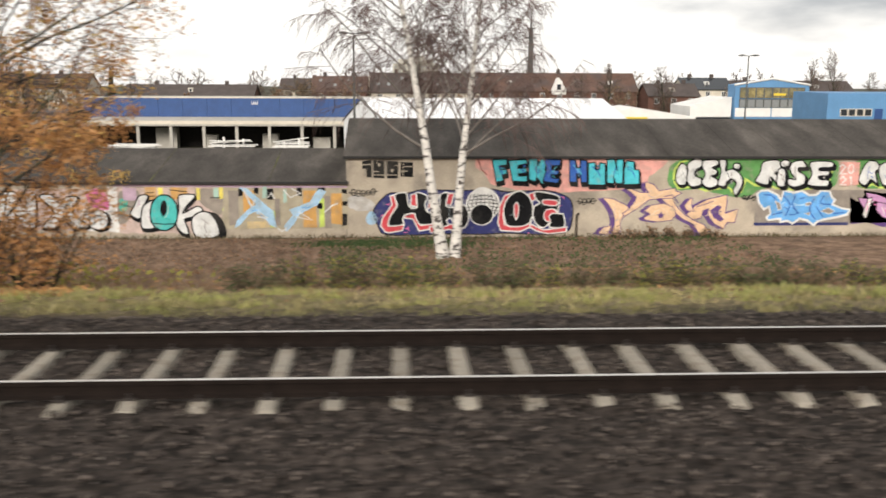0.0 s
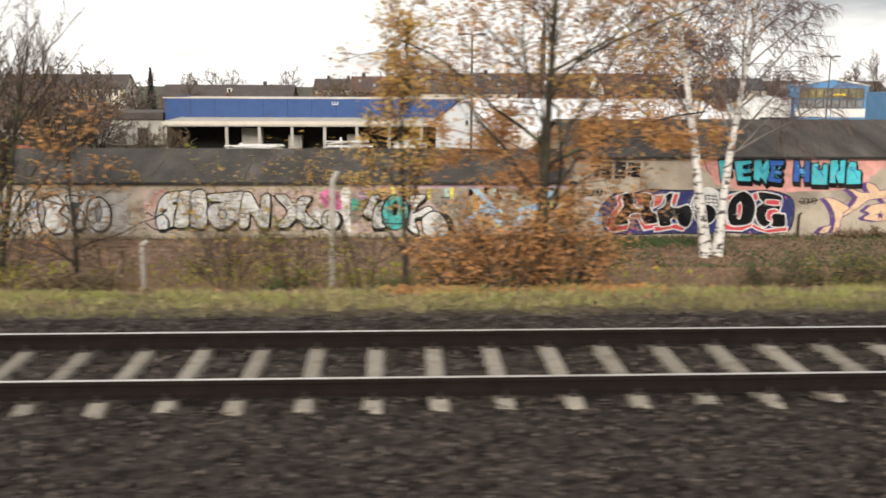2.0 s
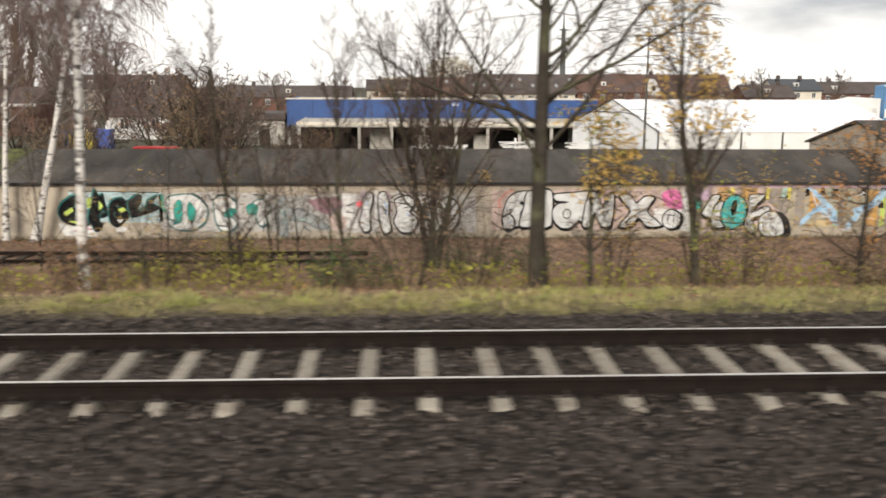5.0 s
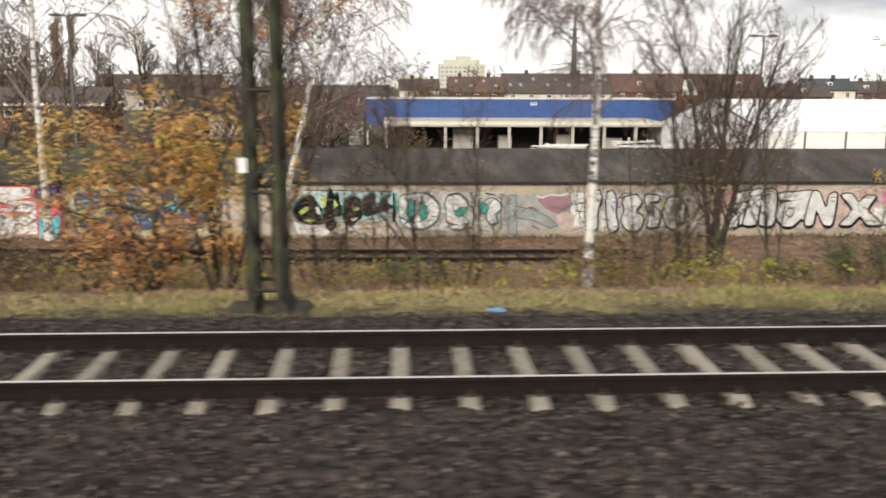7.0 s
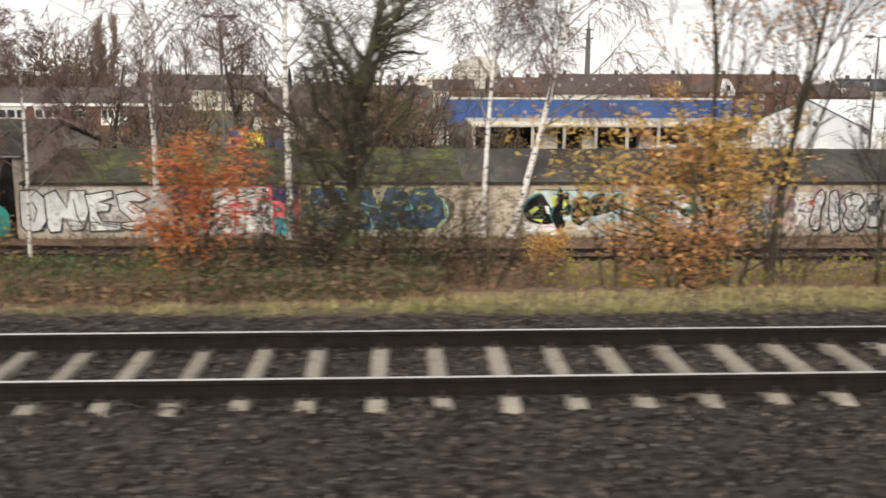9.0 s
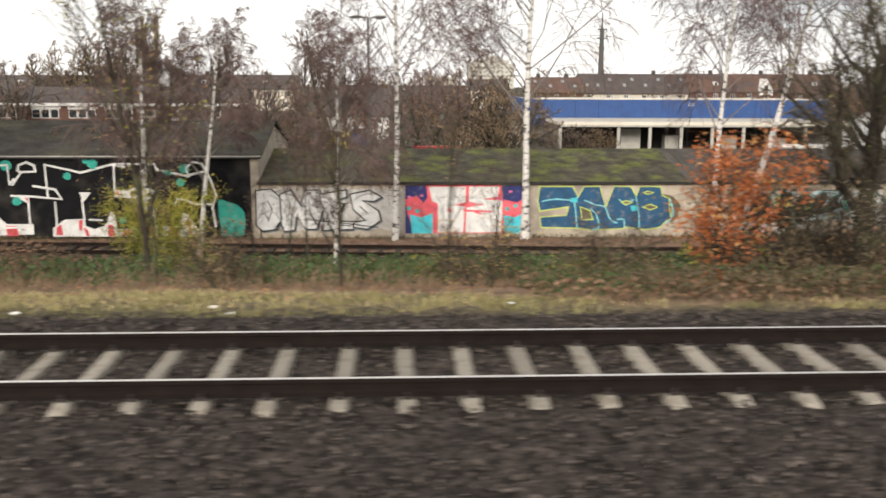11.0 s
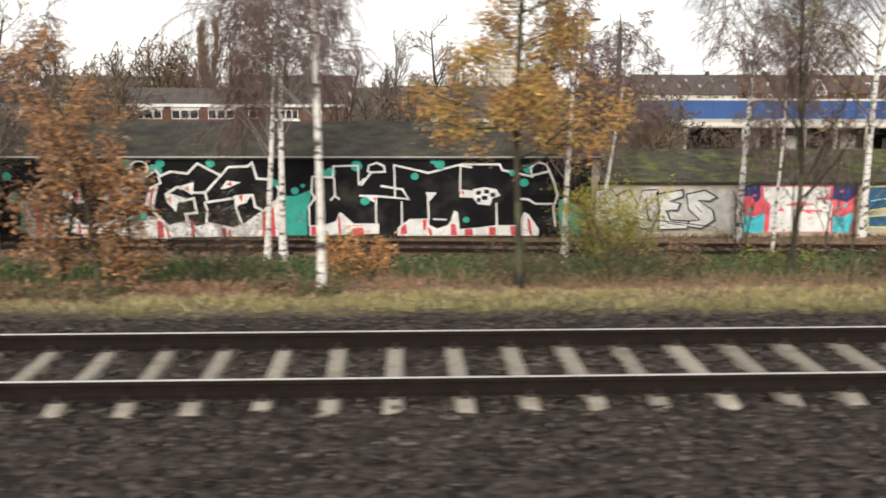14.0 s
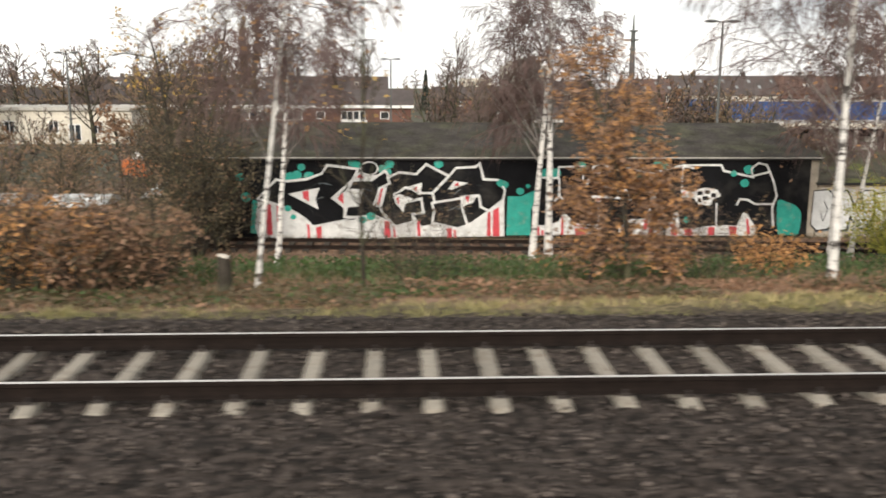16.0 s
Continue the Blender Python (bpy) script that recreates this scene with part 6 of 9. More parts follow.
for px in ([(-33.63, -2.28), (-33.23, -2.53), (-32.98, -2.88)], [(-32.64, -2.43), (-32.20, -2.33), (-31.84, -2.68)], [(-32.47, -3.08), (-32.17, -3.18)], [(-32.61, -3.68), (-32.16, -3.73)], [(-31.05, -2.33), (-30.55, -2.43)], [(-30.62, -3.53), (-30.65, -3.98)]):
    g.line(rounded(px, False), 0.05, P_BLACK)
g.end()
g = Mural(wall_low, "pale blue and white ground behind tangled black letters", 17)
g.rect(-38.84, -34.90, -3.58, -2.21, P_PALEMINT, 0.05)
g.blob([(-39.32, -3.57), (-38.82, -3.72), (-38.22, -3.68), (-37.72, -3.83), (-37.81, -4.18), (-38.56, -4.13), (-39.11, -4.08)], P_WHITE)
g.blob([(-37.03, -3.68), (-36.63, -3.63), (-36.47, -3.88), (-36.87, -3.98)], P_WHITE)
g.line([(-38.80, -2.18), (-37.52, -2.21), (-35.03, -2.26)], 0.04, P_BLACK)
for px in ([(-38.72, -3.93), (-38.22, -3.78), (-37.77, -3.88)], [(-38.27, -3.73), (-37.83, -3.58)]):
    g.line(px, 0.04, P_MAG)
g.end()
for px in ([(-39.30, -3.12), (-39.09, -2.68), (-38.55, -2.38), (-38.25, -2.78), (-37.88, -3.38), (-38.07, -3.68), (-38.62, -3.70), (-39.12, -3.52)], [(-38.08, -3.38), (-37.90, -2.78), (-37.72, -2.11), (-37.54, -2.41), (-37.36, -2.33), (-37.28, -2.83), (-37.04, -3.18), (-37.34, -3.33), (-37.52, -3.83), (-37.77, -3.98), (-37.92, -3.68)], [(-37.13, -3.58), (-37.17, -2.93), (-36.98, -2.58), (-36.56, -2.51), (-36.25, -2.83), (-36.29, -3.28), (-36.58, -3.58), (-36.82, -3.78)], [(-36.36, -2.68), (-35.87, -2.33), (-35.74, -2.53), (-35.95, -3.08), (-35.65, -2.93), (-35.46, -2.58), (-35.07, -2.39), (-35.31, -2.71), (-35.00, -2.93), (-35.39, -3.13), (-35.89, -3.28), (-36.24, -3.33)]):
    g.letter(px, P_BLACK, None, 0.03, True, P_TEALDARK, (-0.05, 0.05), streaks=(P_INK, P_TEALDARK))
for px, m in (([(-39.08, -3.12), (-38.74, -2.88), (-38.64, -3.03), (-38.98, -3.27)], P_LIME), ([(-38.39, -2.93), (-38.24, -2.88), (-38.13, -3.28), (-38.28, -3.23)], P_WHITE), ([(-38.93, -3.47), (-38.43, -3.48), (-38.52, -3.63)], P_LIME), ([(-36.80, -2.98), (-36.55, -2.88), (-36.45, -3.03), (-36.69, -3.13)], P_LIME), ([(-36.88, -3.43), (-36.54, -3.38), (-36.73, -3.58)], P_WHITE), ([(-38.10, -2.53), (-37.86, -2.43), (-37.94, -2.93), (-38.09, -2.88)], P_LIME), ([(-37.58, -3.38), (-37.24, -3.33), (-37.33, -3.53), (-37.53, -3.53)], P_PALEMINT), ([(-37.56, -2.58), (-37.40, -2.83), (-37.59, -3.03)], P_LIME)):
    g.letter(px, m, None, curved=False)
g = Mural(wall_low, "deep blue ground of block letters edged in lime and cyan", 18)
BLUEPIECE = [(-48.55, -2.05), (-47.12, -2.05), (-46.84, -2.50), (-46.62, -2.05), (-45.91, -2.05), (-45.62, -2.96), (-45.28, -2.05), (-44.55, -2.06), (-44.29, -2.46), (-44.14, -2.06), (-43.23, -2.06), (-43.12, -2.46), (-42.83, -2.58), (-42.71, -3.44), (-42.95, -3.62), (-43.18, -3.87), (-43.84, -3.97), (-44.72, -3.84), (-44.82, -3.92), (-46.24, -3.97), (-46.85, -3.89), (-48.45, -3.86), (-48.50, -3.40), (-47.35, -3.31), (-47.27, -2.95), (-48.52, -3.13), (-48.62, -2.70)]
g.blob([(-43.20, -2.43), (-42.63, -2.51), (-42.35, -2.86), (-42.40, -3.42), (-42.74, -3.62)], P_KHAKIDARK, 0.04)
g.poly(BLUEPIECE, P_DENIM)
g.line(BLUEPIECE, 0.05, P_LIME, True)
g.end()
for px in ([(-48.44, -2.70), (-47.84, -2.60), (-47.13, -2.65), (-46.84, -2.50)], [(-46.86, -3.86), (-46.95, -3.10), (-47.03, -2.70)], [(-46.58, -2.65), (-46.06, -2.86), (-45.65, -2.96), (-45.41, -3.51), (-45.09, -3.67)], [(-45.10, -3.51), (-44.79, -3.51), (-44.77, -3.87)], [(-44.10, -3.92), (-44.16, -3.11), (-44.31, -2.51)], [(-46.24, -3.97), (-45.89, -3.87), (-46.03, -3.31), (-46.30, -3.01)], [(-45.06, -2.61), (-44.74, -2.86), (-44.40, -2.61)], [(-42.78, -2.61), (-42.63, -3.12), (-42.70, -3.47), (-42.99, -3.72)]):
    g.begin("painted_stroke")
    g.line(rounded(px, False), 0.06, P_PALECYAN)
    g.end()
for px in ([(-46.74, -2.95), (-46.30, -3.11), (-46.17, -3.51), (-46.65, -3.51)], [(-43.97, -2.96), (-43.65, -2.84), (-43.31, -2.96), (-43.63, -3.09)], [(-43.97, -2.33), (-43.77, -2.26), (-43.54, -2.33), (-43.76, -2.41)], [(-44.95, -2.73), (-44.70, -2.68), (-44.44, -2.76), (-44.74, -2.86)]):
    g.letter(px, P_KHAKIDARK, P_LIME, 0.05, False)
for px in ([(-47.19, -2.55), (-46.89, -2.55), (-46.88, -2.75), (-47.18, -2.75)], [(-44.53, -2.91), (-44.23, -2.86), (-44.21, -3.11), (-44.46, -3.16)]):
    g.letter(px, P_CYAN, None, curved=False)
g = Mural(wall_low, "white block letters with coral edges, navy and cyan corners", 19)
g.rect(-54.4, -49.05, -4.1, -2.0, P_NAVY)
for pts, m in (([(-54.4, -2.6), (-53.9, -2.45), (-53.6, -2.75), (-53.2, -2.2), (-53.0, -4.1), (-54.0, -4.1), (-54.3, -3.2)], P_CORAL), ([(-50.2, -2.6), (-49.5, -2.75), (-49.05, -2.35), (-49.05, -4.1), (-50.2, -4.1)], P_CORAL),
               ([(-54.2, -3.25), (-53.7, -3.4), (-53.2, -3.2), (-53.2, -4.1), (-54.1, -4.1)], P_CYAN), ([(-50.1, -3.3), (-49.6, -3.4), (-49.15, -3.15), (-49.3, -4.1), (-50.1, -4.1)], P_CYAN),
               ([(-53.5, -1.98), (-50.2, -1.98), (-50.1, -4.1), (-53.1, -4.1), (-53.1, -2.9), (-53.4, -2.8)], P_CORAL)):
    g.poly(pts, m)
for c in ((-54.23, -2.99), (-53.88, -3.11), (-49.96, -3.02), (-49.59, -2.90)):
    g.disc(c, 0.1, 0.09, P_TURQ, 10)
for c in ((-54.22, -2.49), (-53.70, -2.44), (-49.82, -2.27), (-50.31, -2.60)):
    g.disc(c, 0.09, 0.06, P_MAG, 10)
g.end()
for px in ([(-53.4, -2.03), (-51.75, -2.03), (-51.75, -2.75), (-52.3, -2.85), (-51.8, -2.9), (-51.85, -4.08), (-53.0, -4.08), (-53.0, -2.8), (-53.25, -2.7)],
           [(-51.66, -2.03), (-50.3, -2.03), (-50.35, -2.5), (-51.0, -2.6), (-50.15, -2.65), (-50.18, -4.08), (-51.8, -4.08), (-51.75, -2.95), (-51.0, -2.85), (-51.66, -2.7)]):
    g.letter(px, P_WHITE, P_CORAL, 0.04, False, streaks=(P_WASH, P_SILVER))
g.begin("painted_stroke")
for px in ([(-52.49, -2.92), (-52.49, -3.09)], [(-52.59, -3.09), (-52.36, -3.09)], [(-51.38, -3.14), (-51.08, -3.25)], [(-51.89, -3.09), (-50.63, -3.15)]):
    g.line(px, 0.09, P_CORAL)
g.end()
g = Mural(wall_low, "pale grey ground behind wild chrome letters", 20)
g.rect(-60.4, -54.5, -4.0, -2.02, P_WASH, 0.15)
g.end()
for px in ([(-60.80, -2.20), (-60.14, -2.15), (-59.75, -2.53), (-59.61, -3.21), (-59.95, -3.90), (-60.57, -3.99), (-60.83, -3.70), (-60.82, -2.97)], [(-59.75, -3.75), (-59.78, -2.37), (-59.30, -2.17), (-58.88, -2.92), (-58.74, -2.20), (-58.08, -2.18), (-57.94, -3.02), (-58.24, -3.90), (-58.72, -3.90), (-59.06, -3.34), (-59.19, -3.95), (-59.62, -4.00)],
           [(-58.09, -2.37), (-56.94, -2.18), (-56.91, -2.49), (-57.52, -2.69), (-57.03, -2.78), (-57.14, -3.08), (-57.62, -3.12), (-57.45, -3.51), (-56.55, -3.59), (-56.67, -3.91), (-57.96, -3.95), (-57.95, -3.10)], [(-56.77, -2.37), (-55.95, -2.20), (-55.40, -2.50), (-55.74, -2.69), (-56.26, -2.64), (-55.57, -3.08), (-55.45, -3.52), (-56.05, -3.91), (-56.66, -3.81), (-56.60, -3.57), (-56.12, -3.52), (-56.66, -3.03)]):
    g.letter(px, P_SILVER, P_BLACK, 0.06, False, P_SLATE, (0.05, -0.05), streaks=(P_WHITE, P_WHITE, P_WHITE))
g.begin("painted_letter", "thin black lines across the chrome letters")
for px in ([(-60.32, -2.63), (-60.12, -3.02), (-60.30, -3.55), (-60.42, -3.21)], [(-59.68, -3.41), (-60.09, -3.95)], [(-58.57, -2.54), (-58.48, -3.22), (-58.27, -3.66)], [(-57.82, -3.32), (-57.56, -3.66), (-56.76, -3.76)], [(-56.37, -2.88), (-56.05, -3.18)], [(-58.78, -3.47), (-58.04, -3.53), (-57.05, -3.63), (-55.56, -3.83)]):
    g.line(px, 0.045, P_BLACK)
g.end()

# dark shed: two long black pieces with white line, red stripes and teal dots
g = Mural(wall_left, "black ground coat with teal dots", 31)
g.rect(-87.19, -61.0, -4.3, -0.84, P_BLACK)
for c, r in (((-83.27, -1.15), 7), ((-82.95, -1.54), 9), ((-83.76, -1.59), 10), ((-83.47, -1.49), 9), ((-85.91, -1.56), 8), ((-85.66, -2.43), 9), ((-80.91, -1.08), 9), ((-79.80, -1.23), 8), ((-79.50, -1.02), 8), ((-79.64, -1.35), 9),
             ((-81.09, -0.94), 8), ((-77.39, -1.02), 8), ((-73.84, -2.20), 7), ((-73.50, -1.98), 4), ((-72.74, -1.40), 9), ((-72.45, -1.50), 8), ((-67.62, -1.06), 9), ((-67.90, -0.94), 5), ((-63.79, -1.26), 9), ((-71.20, -1.13), 10), ((-74.56, -1.91), 8), ((-68.69, -1.58), 7), ((-72.29, -1.40), 9)):
    g.disc(c, r * 0.0245, r * 0.0225, P_TEAL, 16, 0.06)
g.poly([(-74.38, -2.42), (-73.81, -2.42), (-73.12, -2.13), (-73.19, -2.57), (-73.35, -3.06), (-73.35, -4.14), (-74.41, -4.14)], P_TEAL)
g.blob([(-62.41, -2.66), (-62.00, -2.69), (-61.58, -2.86), (-61.30, -3.22), (-61.37, -4.13), (-61.90, -4.18), (-62.29, -4.13)], P_TEAL)
g.poly([(-85.38, -2.53), (-85.15, -2.62), (-85.14, -4.04), (-85.51, -3.99)], P_TEAL)
g.end()
g.begin("painted_stroke", "white foot with red stripes")
g.poly([(-85.17, -2.62), (-84.44, -2.72), (-83.79, -2.97), (-83.14, -3.41), (-82.82, -3.73), (-81.61, -3.47), (-80.21, -3.37), (-79.58, -3.42), (-79.16, -3.92), (-79.17, -4.27), (-85.17, -4.24), (-85.31, -3.70)], P_WHITE)
g.poly([(-81.04, -3.38), (-79.85, -3.23), (-79.27, -3.73), (-78.57, -3.56), (-78.56, -3.12), (-78.10, -3.73), (-77.62, -3.61), (-76.56, -3.81), (-75.94, -3.54), (-75.27, -3.05), (-74.53, -2.52), (-74.51, -4.19), (-80.99, -4.21)], P_WHITE)
g.poly([(-73.24, -3.70), (-72.66, -3.70), (-72.12, -3.53), (-71.94, -3.13), (-71.80, -3.21), (-71.35, -3.63), (-70.24, -3.63), (-70.25, -4.08), (-73.26, -4.17)], P_WHITE)
g.poly([(-69.44, -3.81), (-68.92, -3.44), (-68.09, -3.42), (-68.05, -3.71), (-67.71, -3.86), (-67.27, -3.72), (-67.12, -3.52), (-66.99, -3.07), (-66.82, -3.15), (-66.73, -3.89), (-65.89, -3.82), (-65.11, -3.72), (-64.17, -3.73), (-63.93, -3.15), (-63.73, -3.23), (-63.26, -3.90), (-63.26, -4.20), (-69.45, -4.18)], P_WHITE)
for px in ([(-84.89, -2.75), (-84.61, -2.75), (-84.56, -4.09), (-84.80, -4.09)], [(-84.37, -2.80), (-84.28, -2.82), (-84.28, -4.10), (-84.37, -4.10)], [(-83.08, -3.61), (-82.98, -3.63), (-82.94, -4.30), (-83.06, -4.30)], [(-82.70, -3.73), (-82.46, -3.71), (-82.44, -4.30), (-82.65, -4.30)], [(-79.73, -3.45), (-79.53, -3.45), (-79.46, -4.22), (-79.75, -4.21)], [(-79.39, -3.62), (-79.32, -3.67), (-79.22, -4.22), (-79.32, -4.22)],
           [(-78.32, -3.48), (-78.21, -3.48), (-78.16, -4.17), (-78.30, -4.17)], [(-77.03, -3.81), (-76.79, -3.81), (-76.82, -4.23), (-76.99, -4.23)], [(-76.73, -3.88), (-76.63, -3.88), (-76.60, -4.23), (-76.70, -4.23)], [(-75.25, -3.15), (-75.13, -3.05), (-75.09, -4.18), (-75.28, -4.18)], [(-75.01, -3.03), (-74.76, -2.88), (-74.70, -4.18), (-75.02, -4.18)],
           [(-73.17, -3.75), (-72.97, -3.75), (-72.94, -4.14), (-73.18, -4.14)], [(-72.88, -3.92), (-72.79, -3.92), (-72.75, -4.14), (-72.87, -4.14)], [(-72.02, -3.31), (-71.94, -3.31), (-71.88, -4.12), (-72.00, -4.12)], [(-71.40, -3.70), (-70.96, -3.70), (-70.88, -4.15), (-71.37, -4.15)], [(-69.27, -3.73), (-69.07, -3.66), (-69.03, -4.11), (-69.32, -4.11)], [(-68.34, -3.46), (-68.16, -3.46), (-68.22, -3.91), (-68.34, -3.91)], [(-68.15, -3.79), (-67.98, -3.89), (-67.91, -4.16), (-68.05, -4.16)],
           [(-67.12, -3.67), (-66.92, -3.67), (-66.83, -4.17), (-67.12, -4.16)], [(-66.51, -3.89), (-66.19, -3.87), (-66.14, -4.17), (-66.51, -4.17)], [(-65.45, -3.80), (-65.16, -3.80), (-65.16, -4.17), (-65.45, -4.17)], [(-64.54, -3.77), (-64.17, -3.78), (-64.17, -4.18), (-64.47, -4.17)], [(-63.78, -3.43), (-63.68, -3.43), (-63.55, -4.13), (-63.68, -4.13)]):
    g.poly(px, P_RED)
g.end()
for px in ([(-85.16, -2.50), (-84.36, -1.68), (-83.87, -1.75), (-83.05, -1.66), (-82.40, -1.42), (-82.17, -1.06), (-80.85, -1.23), (-81.10, -1.71), (-81.95, -2.48), (-81.44, -2.88), (-81.46, -3.32), (-81.17, -3.37), (-82.82, -3.73), (-83.19, -3.36), (-83.83, -2.94), (-84.49, -2.70)], [(-81.10, -1.71), (-80.27, -1.71), (-79.70, -1.30), (-79.31, -1.81), (-79.44, -2.00), (-79.94, -2.05), (-80.19, -2.78), (-79.83, -2.83), (-79.61, -3.45), (-80.20, -3.25), (-81.05, -3.32), (-81.46, -3.29), (-81.34, -2.85), (-80.86, -2.78), (-80.69, -2.15), (-81.31, -2.12)],
           [(-79.99, -2.51), (-79.90, -2.05), (-79.51, -1.85), (-79.59, -1.59), (-79.08, -1.37), (-78.36, -1.45), (-77.93, -1.02), (-76.95, -1.54), (-77.65, -2.27), (-78.08, -2.27), (-78.82, -2.02), (-79.31, -2.34), (-78.94, -3.04), (-78.86, -2.68), (-78.14, -2.51), (-78.04, -3.14), (-78.52, -3.19), (-78.45, -3.53), (-79.27, -3.73), (-79.84, -3.11)], [(-77.68, -2.70), (-76.60, -2.51), (-75.64, -2.32), (-76.38, -2.88), (-76.12, -3.69), (-76.56, -3.83), (-77.66, -3.56), (-77.58, -3.05)],
           [(-76.95, -1.54), (-76.64, -1.18), (-75.81, -1.14), (-75.62, -0.99), (-75.44, -1.67), (-74.78, -1.71), (-74.51, -2.15), (-74.58, -2.56), (-75.20, -3.05), (-75.55, -2.88), (-75.64, -2.39), (-76.48, -2.51), (-77.56, -2.68), (-77.65, -2.27)]):
    g.letter(px, P_BLACK, P_WHITE, 0.105, False, streaks=(P_INK, P_SLATE))
for px, red in (([(-83.87, -2.29), (-82.50, -2.02), (-82.69, -2.53), (-82.57, -2.97)], [(-83.25, -2.19), (-82.98, -2.14), (-82.96, -2.63), (-83.21, -2.48)]), ([(-81.92, -2.48), (-81.34, -2.12), (-80.67, -2.15), (-80.86, -2.78), (-81.37, -2.88)], [(-81.76, -2.49), (-81.51, -2.24), (-81.48, -2.73), (-81.62, -2.63)]), ([(-80.16, -2.83), (-79.94, -2.05), (-79.61, -2.00), (-79.83, -2.81)], [(-80.04, -2.78), (-79.87, -2.05), (-79.78, -2.05), (-79.95, -2.78)]),
                ([(-81.05, -1.64), (-80.80, -1.32), (-80.50, -1.52), (-80.02, -1.47), (-80.27, -1.69)], [(-80.91, -1.59), (-80.76, -1.42), (-80.62, -1.59), (-80.72, -1.64)]), ([(-78.82, -2.02), (-78.10, -1.81), (-78.18, -2.39), (-78.41, -2.22)], [(-78.49, -2.10), (-78.34, -1.98), (-78.31, -2.22)]), ([(-79.34, -2.41), (-79.08, -2.31), (-78.47, -2.51), (-78.86, -2.68), (-78.96, -3.02), (-79.27, -2.70)], [(-79.23, -2.51), (-79.10, -2.39), (-79.11, -2.80)]),
                ([(-76.98, -2.10), (-76.72, -1.74), (-76.11, -1.83), (-76.82, -2.12)], [(-76.73, -1.93), (-76.54, -1.79), (-76.50, -1.98)]), ([(-76.43, -2.39), (-75.66, -2.32), (-75.92, -2.71), (-76.41, -2.85)], [(-76.24, -2.42), (-76.05, -2.37), (-76.11, -2.71)])):
    g.letter(px, P_WHITE, None, curved=False)
    g.letter(red, P_RED, None, curved=False)
g.begin("painted_letter", "small ring over the angular letter")
g.disc((-80.37, -1.20), 0.40, 0.31, P_WHITE)
g.disc((-80.37, -1.20), 0.33, 0.245, P_BLACK)
g.end()
for px in ([(-73.24, -3.75), (-73.25, -2.88), (-73.00, -2.52), (-73.13, -2.27), (-73.08, -1.59), (-72.20, -1.62), (-72.18, -1.14), (-71.13, -1.11), (-71.10, -1.91), (-70.86, -1.67)], [(-72.15, -1.62), (-72.13, -2.40), (-72.33, -2.62)], [(-72.13, -2.40), (-71.94, -2.57)], [(-70.51, -1.43), (-70.71, -1.35), (-70.66, -1.11), (-70.32, -0.99), (-70.02, -1.13), (-69.97, -1.38), (-70.56, -1.40), (-71.00, -1.97)], [(-71.09, -2.41), (-70.20, -2.44), (-68.97, -2.56), (-69.22, -2.14), (-70.16, -1.99)],
           [(-70.38, -2.56), (-70.36, -3.75), (-71.87, -3.80)], [(-69.54, -2.51), (-69.58, -1.09), (-68.10, -1.43), (-66.83, -1.09), (-66.23, -1.19)], [(-68.13, -2.56), (-68.08, -3.46)], [(-66.74, -2.24), (-66.72, -1.06), (-65.03, -1.06), (-64.91, -1.31), (-63.54, -1.60)], [(-63.62, -1.55), (-63.69, -1.21), (-63.40, -0.97), (-63.01, -1.06), (-62.86, -1.36), (-63.59, -1.53)], [(-62.88, -1.31), (-62.66, -1.80), (-62.48, -2.41), (-62.65, -2.93), (-62.54, -3.78)],
           [(-64.25, -2.83), (-64.13, -2.56), (-63.78, -2.58), (-63.44, -2.78), (-62.65, -2.78)], [(-65.15, -2.73), (-65.11, -3.72)], [(-69.25, -3.76), (-69.26, -2.66)], [(-67.90, -3.44), (-67.31, -3.47)]):
    g.begin("painted_stroke")
    g.line(px, 0.085, P_WHITE)
    g.end()
for px, m in (([(-68.23, -2.27), (-67.74, -2.27), (-67.98, -2.59), (-68.10, -2.66)], P_WHITE), ([(-70.99, -2.43), (-70.33, -2.46), (-70.32, -2.76)], P_WHITE), ([(-70.50, -2.49), (-70.38, -2.49), (-70.37, -2.71)], P_RED), ([(-66.73, -2.14), (-65.88, -2.24), (-65.89, -2.53), (-66.76, -2.48)], P_WHITE), ([(-66.71, -2.24), (-66.57, -2.21), (-66.57, -2.43)], P_RED), ([(-66.17, -2.14), (-65.67, -2.04), (-65.15, -2.14), (-64.97, -2.42), (-65.32, -2.54), (-65.43, -2.84), (-65.96, -2.79), (-66.21, -2.46)], P_WHITE), ([(-66.04, -2.22), (-65.82, -2.19), (-65.82, -2.37), (-66.04, -2.39)], P_BLACK), ([(-65.70, -2.14), (-65.47, -2.17), (-65.47, -2.34), (-65.69, -2.32)], P_BLACK), ([(-65.42, -2.29), (-65.20, -2.29), (-65.19, -2.47), (-65.42, -2.47)], P_BLACK), ([(-65.79, -2.42), (-65.54, -2.42), (-65.54, -2.61), (-65.79, -2.61)], P_BLACK), ([(-66.01, -2.51), (-65.84, -2.51), (-65.83, -2.71), (-66.01, -2.69)], P_BLACK)):
    g.letter(px, m, None, curved=False)
g.begin("painted_letter", "teal dots over the black letters")
for c, r in (((-83.88, -2.92), 6), ((-83.66, -3.29), 5), ((-80.67, -3.44), 7), ((-80.32, -3.27), 8), ((-74.71, -1.84), 7), ((-70.84, -2.64), 8), ((-64.47, -1.43), 6), ((-63.96, -1.85), 8), ((-67.57, -1.16), 6), ((-66.46, -3.47), 6)):
    g.disc(c, r * 0.0245, r * 0.0225, P_TEAL, 16, 0.06)
g.end()


